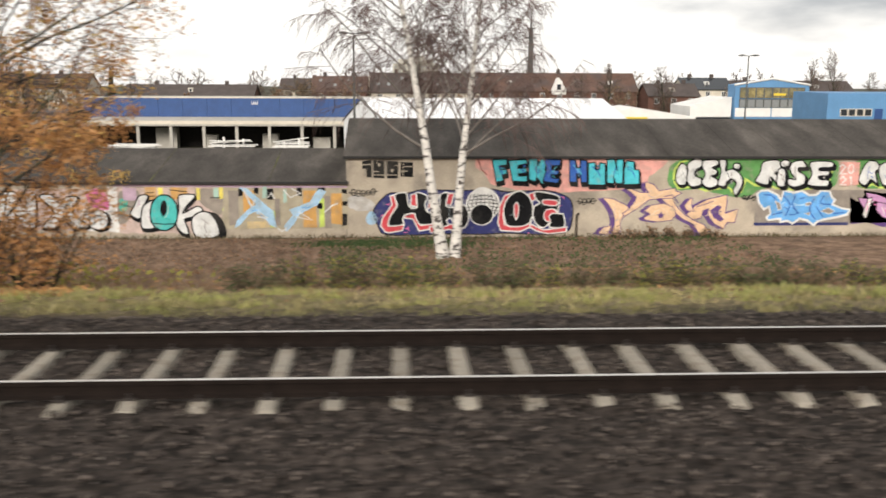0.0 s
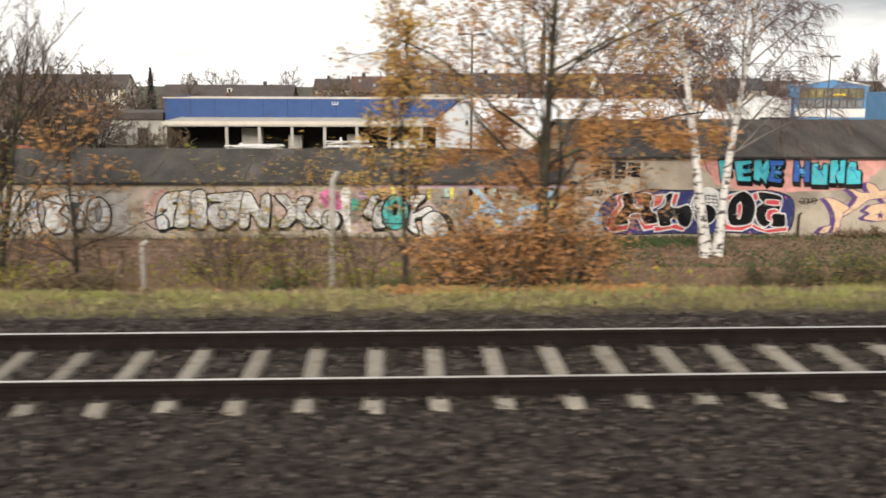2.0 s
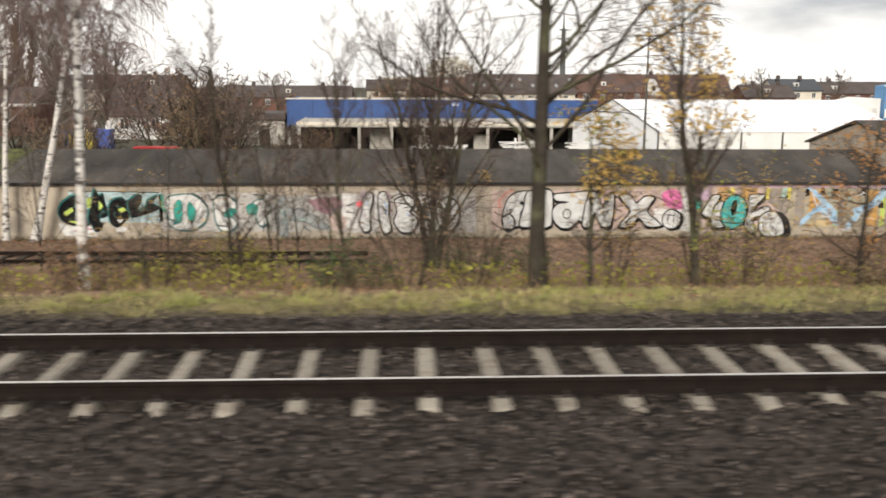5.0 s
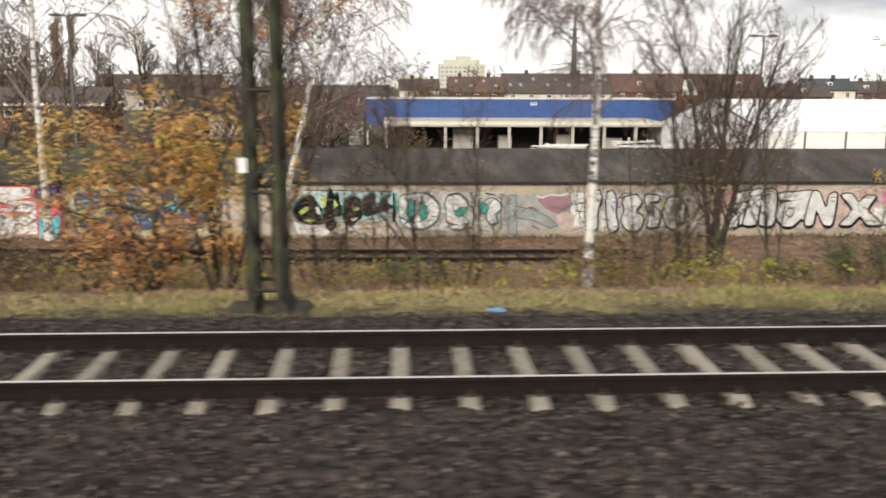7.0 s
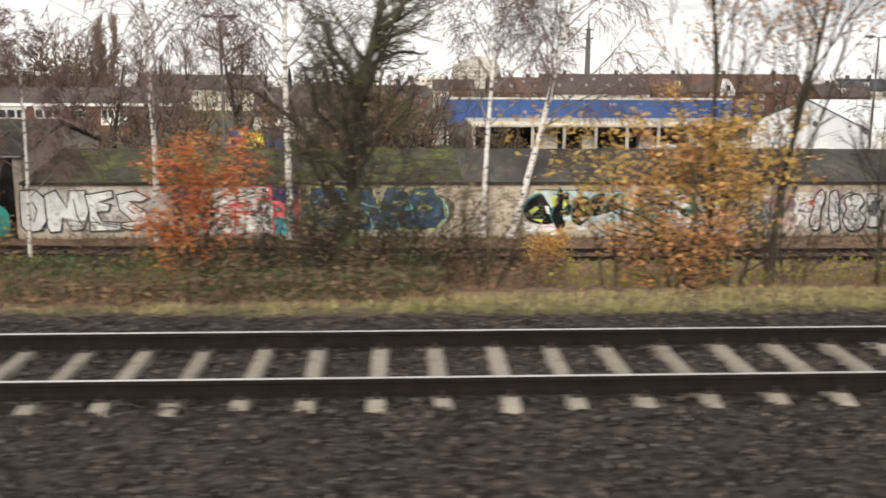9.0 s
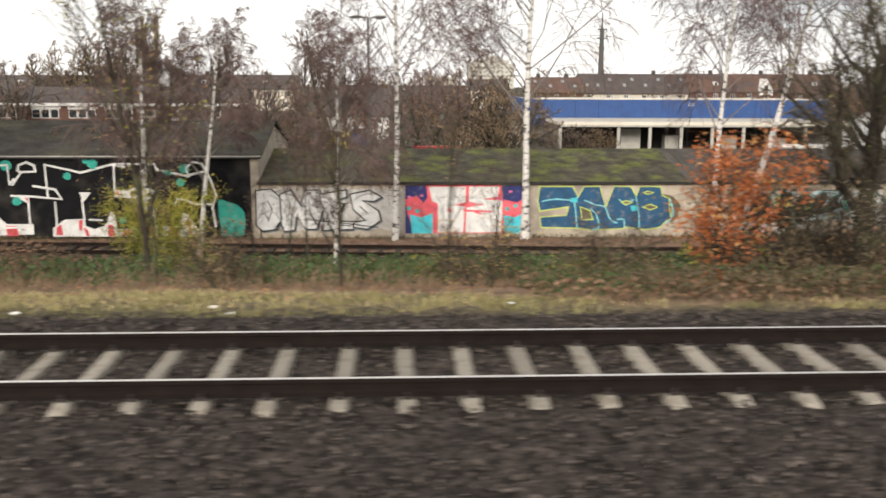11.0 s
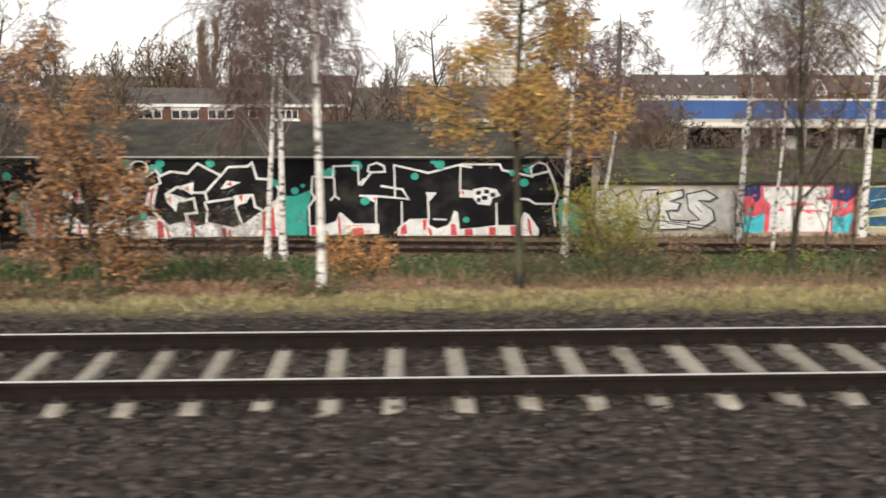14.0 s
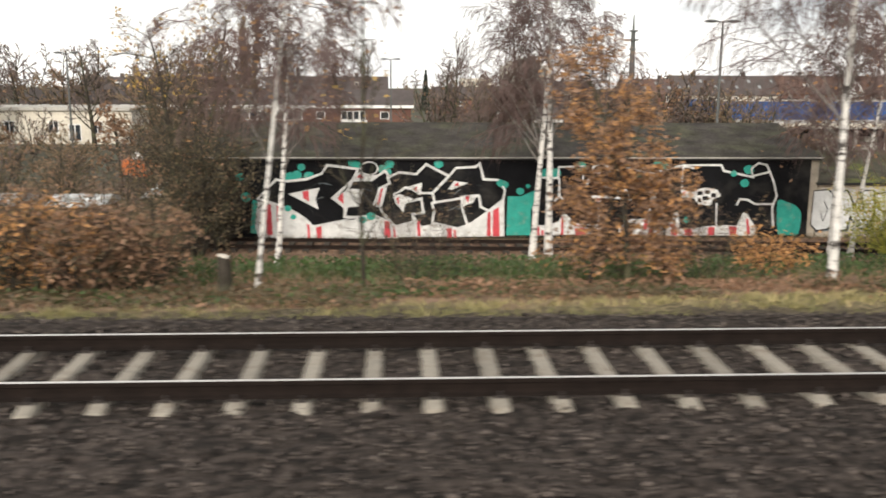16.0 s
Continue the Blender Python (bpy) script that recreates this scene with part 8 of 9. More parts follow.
for k, (x, y, h) in enumerate(((-10.6, 17.5, 2.2), (-13.2, 17.4, 2.4), (-17.6, 18.0, 2.6), (-20.4, 18.2, 2.2), (-24.6, 17.6, 2.2), (-29.7, 18.0, 2.4), (-33.6, 17.8, 2.0),
                               (-36.5, 18.5, 2.4), (-43.0, 17.6, 1.7), (-46.4, 17.4, 2.2), (-46.0, 18.9, 1.8), (-50.4, 17.8, 1.6), (-53.0, 18.0, 1.6), (-58.2, 18.2, 1.4), (-65.0, 18.4, 1.9),
                               (-12.0, 18.6, 2.8), (-18.2, 19.5, 3.0), (-73.0, 18.0, 2.0), (-78.8, 18.2, 2.2), (-23.3, 18.4, 2.4), (-9.0, 18.2, 1.8))):
    plant("shrub", "thin half-bare shrub on the bank", "shrub", x, y, h, 0.022, SHRUB, 440 + k, M_BARK, M_TWIG,
          ((rr.choice((M_L_YELLOW, M_L_DRY, M_L_WEED, M_L_BROWN) if x < -21 else (M_L_YELLOW, M_L_OLIVE)), 110 if x < -21 else 190, 0.045, 0.0, 1.0), (M_L_DRY, 130, 0.05, 0.0, 1.0)), stems=7 if x < -21 else 4, splay=0.45 if x < -21 else 0.3, group="bank shrubs")

for k, (x, y, h) in enumerate(((-11.9, 17.0, 1.5), (-13.2, 17.1, 2.2), (-15.4, 17.2, 1.7), (-18.4, 16.9, 1.6))):
    plant("shrub", "straggly yellow-leaved weed growth behind the verge", "shrub", x, y, h, 0.016, SHRUB, 1000 + k, M_TWIG, M_L_DRY if k % 3 else M_TWIG,
          (((M_L_OLIVE, M_L_YELLOW, M_L_DRY)[k % 3], 170, 0.05, 0.1, 1.0), (M_L_DRY, 90, 0.05, 0.0, 0.8)), stems=5, splay=0.3, group="bank weeds")
for k in range(50):
    x, y = rr.uniform(-94, -8), 17.0 + 6.5 * rr.random() ** 1.5
    m = rr.choice((M_L_WEED, M_L_DRY, M_L_WEED, M_L_OLIVE, M_L_BROWN, M_L_BROWN, M_L_GREEN))
    h = rr.uniform(0.6, 1.2)
    if -83 < x < -80.6:
        y += 1.5
    if x > -21 and k % 3:
        continue
    plant("bramble", "low leafy bramble on the bank", "shrub", x, y, h * (0.7 if x > -21 else 1), 0.014, BRAMBLE, 600 + k, M_TWIG, M_TWIG,
          ((m, 260, 0.05, 0.0, 1.0), (M_L_WEED, 200, 0.05, 0.0, 1.0)), stems=7, splay=0.75, group="brambles")

for k in range(16):
    x = rr.choice((rr.uniform(-49, -43), rr.uniform(-94, -84.8), rr.uniform(-20, -8)))
    plant("bramble", "leafy bramble spilling on to the verge", "shrub", x, rr.uniform(16.0, 16.8), rr.uniform(0.5, 1.0) * (0.5 if x > -21 else 1), 0.012, BRAMBLE, 700 + k, M_TWIG, M_TWIG,
          ((rr.choice((M_L_GREEN, M_L_WEED, M_L_BROWN, M_L_WEED)), 330, 0.05, 0.0, 1.0), (M_L_DRY, 200, 0.05, 0.0, 1.0)), stems=7, splay=0.8, group="brambles")

for k in range(16):
    plant("bramble", "dark low bramble in a hedge behind the verge", "shrub", -2.4 + 1.05 * k + rr.uniform(-0.3, 0.3), rr.uniform(16.9, 17.6), rr.uniform(0.5, 0.85), 0.012, BRAMBLE, 730 + k, M_TWIG, M_TWIG,
          ((M_L_GREEN, 220, 0.045, 0.0, 1.0), (rr.choice((M_L_WEED, M_L_WEED, M_L_OLIVE)), 160, 0.045, 0.0, 1.0), (M_L_WEED, 200, 0.045, 0.0, 1.0)), stems=8, splay=0.9, group="brambles")
for k in range(14):
    x = rr.uniform(-92, -70)
    plant("bramble", "low dull bramble at the edge of the verge", "shrub", x - 3.2 * (-83.3 < x < -80.4), rr.uniform(14.3, 15.8), rr.uniform(0.16, 0.3), 0.010, BRAMBLE, 850 + k, M_TWIG, M_TWIG,
          ((M_L_WEED, 240, 0.05, 0.0, 1.0), (rr.choice((M_L_BROWN, M_L_GREEN, M_L_BROWN)), 160, 0.05, 0.0, 1.0)), stems=7, splay=0.9, group="brambles")
plant("shrub", "dense dark bare thicket round the tree's foot", "shrub", -45.9, 17.2, 3.4, 0.03, SHRUB, 761, M_BARK, M_BRUSHTWIG, ((M_L_DRY, 350, 0.05, 0, 1),), stems=16, splay=0.55)
plant("shrub", "dense dark bare thicket beside the tree", "shrub", -44.3, 17.6, 2.6, 0.03, SHRUB, 762, M_BARK, M_BRUSHTWIG, ((M_L_DRY, 250, 0.05, 0, 1),), stems=12, splay=0.5)
for k, (x, y, h, n) in enumerate(((-47.6, 17.6, 2.2, 14), (-46.9, 18.6, 2.8, 14), (-43.4, 18.8, 2.2, 10), (-45.2, 18.9, 2.6, 14))):
    plant("shrub", "dense dark bare thicket on the bank", "shrub", x, y, h, 0.026, SHRUB, 780 + k, M_BARK, M_BRUSHTWIG, ((M_L_WEED, 260, 0.05, 0, 1),), stems=n - 4, splay=0.6)
SLIM = dict(UPRIGHT, kids=(9, 5, 4), steps=(6, 4, 2, 2), sides=(6, 3, 3, 3), thin=0.005)
for k in range(18):
    plant("bare_tree", "slim dark bare sapling on the bank", "tree", rr.choice((rr.uniform(-37, -17), rr.uniform(-37, -25), rr.uniform(-60, -51))), rr.uniform(18.5, 30), rr.uniform(2.4, 4.2), 0.035, SLIM, 800 + k, M_BARK, M_TWIG,
          ((M_L_DRY, 50, 0.05, 0.1, 0.8),), group="bank saplings")
for k, x in enumerate((-12.9, -12.1, -11.6, -21.0, -13.6)):
    plant("roof_sapling", "tiny yellow sapling rooted on the roof edge", "plant", x, 39.3, 0.55, 0.012, SHRUB, 770 + k, M_TWIG, M_TWIG, ((M_L_YELLOW, 90, 0.05, 0.2, 1),), group="roof saplings", base=-1.83)

# far trees, a few kinds repeated
FAR_A = dict(BARE, thin=0.03, kids=(20, 9, 7), steps=(6, 3, 2, 1), sides=(6, 3, 3, 3))
FAR_B = dict(UPRIGHT, thin=0.03, kids=(20, 9, 7), steps=(6, 3, 2, 1), sides=(6, 3, 3, 3))
FAR_C = dict(BARE, thin=0.03, kids=(9, 5, 7), steps=(4, 3, 2, 1), sides=(5, 3, 3, 3), ratio=(0.6, 0.5, 0.5))
FAR_C["from"] = (0.05, 0.1, 0.2)
far_kinds = [plant("far_tree", "far bare tree behind the yard", "tree", -10 * k - 300, 320, 11 + k, 0.28, (FAR_A, FAR_B, FAR_A, FAR_B)[k], 500 + k, M_BARK, M_FARTWIG, (), group="far trees") for k in range(4)]
far_brush = [plant("far_thicket", "far bare thicket behind the sheds", "thicket", -10 * k - 500, 340, 5.5, 0.10, FAR_C, 540 + k, M_BARK, (M_FARTWIG, M_BRUSH)[k % 2], ((M_L_DRY, 160, 0.1, 0.1, 1), (M_L_BROWN, 120, 0.1, 0.1, 1)), stems=4, splay=0.5, group="far thickets") for k in range(3)]
for x, y, s_ in ((-97.5, 50, 0.62), (-101.5, 52, 0.66), (-93.6, 49, 0.6), (-91.5, 52, 0.72), (-104.8, 54, 0.7), (-89.8, 48.5, 0.75), (-99.0, 57, 0.55), (-95.2, 60, 0.6), (-127, 135, 2.1), (-134, 138, 2.2), (-120, 136, 2.0), (-114, 134, 1.9), (-108, 133, 1.9), (-141, 134, 2.1), (-103, 96, 1.7), (-99, 99, 1.6)):
    copy_thing(far_brush[int(abs(x)) % 3], Matrix.Translation((x, y, ground_z(y) - 0.2)) @ pose(0, 0, 0, 0, 0, 37 * x) @ Matrix.Scale(s_, 4))
for x, y, s_ in ((-37.8, 97, 0.6), (-35.9, 96.5, 0.62), (-34.2, 97, 0.6), (-32.4, 97.5, 0.55), (-41.8, 95, 1.2), (-44.2, 92, 1.25), (-46.5, 96, 1.2)):
    copy_thing(far_brush[1 + int(abs(x)) % 2], Matrix.Translation((x, y, ground_z(y) - 0.2)) @ pose(0, 0, 0, 0, 0, 53 * x) @ Matrix.Scale(s_, 4))
far_brown = [plant("far_tree", "far tree with rusty brown leaves", "tree", -10 * k - 400, 330, 8 + k, 0.25, dict(OAK, steps=(6, 3, 2, 1), sides=(6, 3, 3, 3), thin=0.02), 520 + k, M_BARK, M_TWIG, ((M_L_BROWN, 1500, 0.22, 0.1, 1),), group="far trees") for k in range(2)]
rr = random.Random(9)
for x, y, s, k in ((-68, 95, 0.75, 0), (-75, 100, 0.8, 2), (-62, 120, 0.8, 1), (-113, 105, 1.0, 0),
                   (-122, 98, 1.0, 2), (-130, 112, 1.1, 1), (-138, 100, 1.0, 0), (-50, 128, 0.75, 2), (-46, 165, 0.8, 0), (-70, 150, 0.95, 3), (-85, 165, 1.0, 1), (-100, 170, 1.05, 3),
                   (-120, 175, 1.1, 0), (-145, 150, 1.1, 2), (65, 225, 1.0, 0), (78, 215, 0.8, 2), (90, 200, 0.9, 1), (100, 210, 0.9, 3), (112, 215, 0.9, 0), (52, 228, 1.05, 0), (46, 232, 0.8, 2),
                   (-54, 88, 0.55, 2), (-64, 84, 0.6, 0), (-72, 80, 0.55, 1), (-94, 78, 0.7, 0), (-120, 80, 0.8, 1)):
    copy_thing(far_kinds[k], Matrix.Translation((x, y, ground_z(y) - 0.2)) @ pose(0, 0, 0, 0, 0, rr.uniform(0, 360)) @ Matrix.Scale(s, 4))
for x, y, s, k in ((-28, 225, 0.7, 0), (-12, 222, 0.6, 1), (30, 225, 0.6, 0), (36, 228, 0.65, 1), (14, 226, 0.5, 1), (-48, 105, 0.72, 1), (-52, 112, 0.6, 0), (-58, 100, 0.55, 1),
                   (-66, 90, 0.5, 0), (-104, 84, 0.6, 1), (-118, 90, 0.7, 0), (125, 190, 1.0, 0), (-71, 70, 0.45, 0), (-61, 72, 0.4, 1), (-50, 222, 0.6, 0), (20, 228, 0.55, 0)):
    copy_thing(far_brown[k], Matrix.Translation((x, y, ground_z(y) - 0.2)) @ pose(0, 0, 0, 0, 0, rr.uniform(0, 360)) @ Matrix.Scale(s, 4))
for k in range(38):
    x, y = rr.uniform(-140, -50), rr.uniform(62, 128)
    if -62 < x < -50 and y > 100:
        y -= 25
    low = 0.42 if -0.40 < (x + 60) / y < -0.15 else 1.0
    copy_thing(far_brush[k % 3], Matrix.Translation((x, y, ground_z(y) - 0.2)) @ pose(0, 0, 0, 0, 0, rr.uniform(0, 360)) @ Matrix.Scale(rr.uniform(0.7, 1.15) * (0.75 if x > -60 else 1) * low, 4))
for k in range(16):
    x, y = rr.uniform(-30, 130), rr.uniform(215, 232)
    copy_thing(far_brush[k % 3], Matrix.Translation((x, y, ground_z(y) - 0.2)) @ pose(0, 0, 0, 0, 0, rr.uniform(0, 360)) @ Matrix.Scale(rr.uniform(0.9, 1.4), 4))
for x, y, s_ in ((-48, 100, 1.75), (-45, 98, 1.6), (-51.5, 103, 1.7), (-42.6, 102, 1.4), (-90, 66, 1.3), (-96, 70, 0.75), (-103, 68, 0.7), (-118, 70, 1.3), (-93, 60, 0.9), (-100, 60, 0.7), (-108, 62, 0.7),
                (-69, 150, 1.6), (-64, 145, 1.5), (-59.5, 152, 1.7), (-55, 148, 1.5), (-51, 150, 1.5), (-49.5, 118, 0.8), (-54, 92, 1.0), (-57.5, 90, 0.9), (-75, 95, 1.5), (-71, 100, 1.5), (-67, 104, 1.3)):
    copy_thing(far_brush[int(abs(x)) % 3], Matrix.Translation((x, y, ground_z(y) - 0.2)) @ pose(0, 0, 0, 0, 0, rr.uniform(0, 360)) @ Matrix.Scale(s_, 4))
for k in range(14):
    x, y = -95 + 17 * k + rr.uniform(-5, 5), rr.uniform(262, 300)
    copy_thing(far_brush[k % 3], Matrix.Translation((x, y, ground_z(y) - 0.2)) @ pose(0, 0, 0, 0, 0, rr.uniform(0, 360)) @ Matrix.Scale(rr.uniform(1.5, 2.1), 4))
copy_thing(far_kinds[2], Matrix.Translation((-64.2, 113, ground_z(113) - 0.2)) @ Matrix.Scale(1.08, 4))
for x, y, k, s_ in ((-150, 225, 0, 1.5), (-108, 232, 1, 1.3), (-98, 236, 3, 1.2)):
    copy_thing(far_kinds[k], Matrix.Translation((x, y, ground_z(y) - 0.2)) @ pose(0, 0, 0, 0, 0, 40 * k) @ Matrix.Scale(s_, 4))
for x, y, s_ in ((-133, 228, 2.9), (-127, 231, 3.1), (-139, 229, 2.4), (-123.6, 229, 3.2), (-120.2, 232, 2.9)):
    copy_thing(far_brush[1], Matrix.Translation((x, y, ground_z(y) - 0.2)) @ pose(0, 0, 0, 0, 0, x) @ Matrix.Scale(s_, 4))
POPLAR = dict(UPRIGHT, thin=0.04, steps=(8, 3, 2, 1), sides=(6, 3, 3, 3), kids=(60, 9, 5), ratio=(0.17, 0.6, 0.6), angle=(0.32, 0.4, 0.5), shape=0.3)
for k, (x, y, h) in enumerate(((-116.5, 230, 21), (-115.2, 231, 21.5), (-113.8, 230, 19.5))):
    plant("poplar", "tall narrow bare poplar far behind the yard", "tree", x, y, h, 0.3, POPLAR, 560 + k, M_BARK, M_BRUSH, group="poplars")
for k, t in enumerate(far_brush):
    t.location = (-128 - 6 * k, 88, -6.3)
for k, t in enumerate(far_kinds + far_brown):
    t.location = ((-155, 190), (-165, 160), (140, 230), (150, 210), (-150, 130), (-142, 180))[k] + (-7.3,)


def conifer(x, y, h, w):
    t = thing("conifer", "dark narrow conifer behind the yard", "tree", (x, y, ground_z(y)), group="conifers")
    rng = np.random.default_rng(int(abs(x)))
    bm = bmesh.new()
    rod(bm, (0, 0, 0), (0, 0, h), 0.2, 0.03)
    part("trunk", bm, M_BARK, t)
    c = []
    for i in range(900):
        z = h * rng.uniform(0.1, 1.0)
        a = rng.uniform(0, 2 * math.pi)
        r = w * (1.05 - z / h) * math.sqrt(rng.uniform(0.2, 1))
        c.append((r * math.cos(a), r * math.sin(a), z - r * 0.3))
    bulk("needles", *leaf_cloud(rng, np.array(c), 0.3, 0.05), M_NEEDLE, t)


conifer(-72, 238, 11, 1.6)
conifer(-92, 190, 11, 1.6)

# ---- ground plants ----
rng = np.random.default_rng(21)


def blades(name, x, y, h, w, material, label, category, seed):
    """Grass or dry stems: bent three-cornered blades."""
    r = np.random.default_rng(seed)
    k = len(x)
    z = np.interp(y, PROFILE_Y, PROFILE_Z) - 0.04
    a = r.uniform(0, 2 * np.pi, k)
    b = np.stack([x, y, z], 1)
    s = np.stack([np.cos(a), np.sin(a) * 0.4, np.zeros(k)], 1) * (w / 2)[:, None]
    tip = b + np.stack([r.normal(size=k) * 0.45 * h, r.normal(size=k) * 0.35 * h, h], 1)
    mid = b + (tip - b) * 0.55 + np.stack([np.zeros(k), np.zeros(k), h * 0.12], 1)
    V = np.stack([b - s, b + s, mid + s * 0.7, tip, mid - s * 0.7], 1).reshape(-1, 3)
    i = np.arange(k)[:, None] * 5
    Fq = np.concatenate([i + np.array([[0, 1, 2, 4]]), i + np.array([[4, 2, 3, 3]])])
    V2, F2 = V, np.concatenate([i + np.array([[0, 1, 2]]), i + np.array([[0, 2, 4]]), i + np.array([[4, 2, 3]])])
    return tagged(bulk(name, V2, F2, material), label, category, kind="stuff")


def edge_of_grass(x):
    """Where the mown verge gives way to leaf litter and brambles."""
    return np.interp(x, [e[0] for e in EDGE], [e[1] for e in EDGE]) + 0.22 * np.sin(x * 1.9) * np.sin(x * 0.61)


n = 75000
gy = 11.6 + 3.9 * rng.beta(1.6, 1.5, n)
gx = rng.uniform(-95, 12, n)
clump = np.sin(gx * 1.7 + np.sin(gy * 3)) * np.sin(gx * 0.43 + 2) + np.sin(gy * 2.1 + gx * 0.3) + 0.6 * np.sin(gx * 4.3 + gy * 5) * np.sin(gy * 3.7 - gx)
keep = clump + rng.normal(size=n) * 0.3 > -0.1
keep &= gy < edge_of_grass(gx)
gx, gy = gx[keep], gy[keep]
blades("verge_grass", gx, gy, rng.uniform(0.04, 0.13, len(gx)), rng.uniform(0.012, 0.03, len(gx)), M_GRASS, "short mossy green grass along the verge", "grass", 22)
tx, ty = rng.uniform(-95, 12, 900), 12.2 + 3.4 * rng.beta(1.8, 1.4, 900)
pick = rng.integers(0, 900, 32000)
gx, gy = tx[pick] + rng.normal(size=32000) * 0.10, ty[pick] + rng.normal(size=32000) * 0.07
keep = gy < edge_of_grass(gx)
gx, gy = gx[keep], gy[keep]
blades("grass_tufts", gx, gy, rng.uniform(0.07, 0.19, len(gx)), rng.uniform(0.012, 0.03, len(gx)), M_TUFT, "pale yellow-green grass tufts along the verge", "grass", 26)
tx, ty = rng.uniform(-30, 12, 240), 12.6 + 3.0 * rng.beta(2.0, 1.2, 240)
pick = rng.integers(0, 240, 9000)
gx, gy = tx[pick] + rng.normal(size=9000) * 0.16, ty[pick] + rng.normal(size=9000) * 0.06
blades("grass_tufts", gx, gy, rng.uniform(0.07, 0.2, 9000), rng.uniform(0.012, 0.03, 9000), M_FRESH, "fresh light green grass tufts on the verge", "grass", 28)
n = 30000
gx, gy = rng.uniform(-95, 12, n), 12.8 + 3.1 * rng.beta(1.8, 1.3, n)
dry = 0.35 + 0.4 * (gx < -30) + 0.25 * np.sin(gx * 0.5)
keep = (rng.random(n) < dry) & (gy < edge_of_grass(gx) + 0.2)
gx, gy = gx[keep], gy[keep]
blades("dry_grass", gx, gy, rng.uniform(0.06, 0.17, len(gx)), rng.uniform(0.01, 0.025, len(gx)), M_STRAW, "dry straw-coloured grass along the verge", "grass", 23)
n = 17000
gx, gy = rng.uniform(-95, -3, n), 16.3 + 8.0 * rng.beta(1.0, 2.4, n)
blades("dry_stems", gx, gy, rng.uniform(0.15, 0.75, n) * rng.uniform(0.4, 1.0, n), rng.uniform(0.008, 0.02, n), M_L_DRY, "dry brown stems and brambles on the bank", "undergrowth", 24)
n = 4500
gx, gy = rng.uniform(-3, 14, n), 17.0 + 3.0 * rng.beta(1.0, 2.2, n)
blades("dry_stems", gx, gy, rng.uniform(0.15, 0.5, n), rng.uniform(0.008, 0.02, n), M_L_DRY, "low dry stems at the edge of the verge", "undergrowth", 25)


n = 9000
gx, gy = rng.uniform(-86, 26, n), rng.uniform(38.7, 39.45, n)
blades("wall_weeds", gx, gy, rng.uniform(0.05, 0.4, n) ** 1.3, rng.uniform(0.02, 0.05, n), M_WEED, "dry weeds along the foot of the shed wall", "weeds", 27)


def litter(name, n, x0, x1, y0, y1, m, size, seed, label, lift=0.03, heap=0.0):
    r = np.random.default_rng(seed)
    x, y = r.uniform(x0, x1, n), r.uniform(y0, y1, n)
    patch = np.sin(x * 0.9 + seed) * np.sin(y * 0.8 + x * 0.25) + 0.4 * r.normal(size=n)
    keep = patch > -0.35
    x, y = x[keep], y[keep]
    z = np.interp(y, PROFILE_Y, PROFILE_Z) + lift + heap * r.random(len(x)) ** 1.5
    v, f = leaf_cloud(r, np.stack([x, y, z], 1), size, np.array((0.02, 0.02, 0.02)))
    return tagged(bulk(name, v, f, m), label, "leaves", kind="stuff")


litter("fallen_leaves", 42000, -95, 14, 16.3, 39, M_L_BROWN, 0.05, 31, "fallen brown leaves strewn over the bank")
for k, (x0, x1, y0, y1, n, high) in enumerate(((-95, -79.5, 13.1, 17.0, 13000, 0.12), (-79.5, -74, 14.0, 17.0, 4500, 0.12), (-52.5, -44, 13.5, 17.0, 10000, 0.42))):
    litter("bramble_leaves", n, x0, x1, y0, y1, M_L_WEED, 0.045, 40 + k, "dull green brambles spilling on to the verge", 0.02, high)
    litter("bramble_leaves", n // 3, x0, x1, y0 + 0.2, y1, M_L_GREEN, 0.045, 44 + k, "dark green brambles spilling on to the verge", 0.03, high)
    litter("fallen_leaves", n // 4, x0, x1, y0 - 0.1, y1, M_L_BROWN, 0.05, 48 + k, "brown leaves caught in the brambles", 0.02, 0.7 * high)
litter("fallen_leaves", 3000, -79, -69, 14.6, 17.2, M_L_BROWN, 0.05, 37, "brown leaves heaped under the thicket", 0.03, 0.2)
litter("fallen_leaves", 2600, -95, 14, 13.6, 16.0, M_L_BROWN, 0.05, 36, "withered leaves blown on to the verge", 0.04, 0.05)
litter("fallen_leaves", 4500, -95, 14, 16.2, 34, M_L_ORANGE, 0.05, 32, "fallen orange leaves strewn over the bank")
litter("fallen_leaves", 1500, -10.2, -5.4, 14.7, 16.2, M_L_ORANGE, 0.05, 53, "orange leaves fallen round the oak's foot", 0.03, 0.06)
litter("ivy_leaves", 6500, -81.5, -71, 18.6, 25.5, M_L_GREEN, 0.07, 52, "bright green ivy and brambles covering the bank", 0.05, 0.35)
litter("bramble_leaves", 30000, -95, -44, 18.5, 30, M_L_GREEN, 0.07, 33, "low green brambles on the bank", 0.05, 0.5)
litter("bramble_leaves", 6000, -42, -4, 16.9, 20.5, M_L_OLIVE, 0.06, 34, "low olive brambles at the top of the bank", 0.05, 0.5)
litter("bramble_leaves", 5000, -3, 14, 30, 38.5, M_L_GREEN, 0.06, 35, "patches of grass and ivy before the shed", 0.03, 0.1)

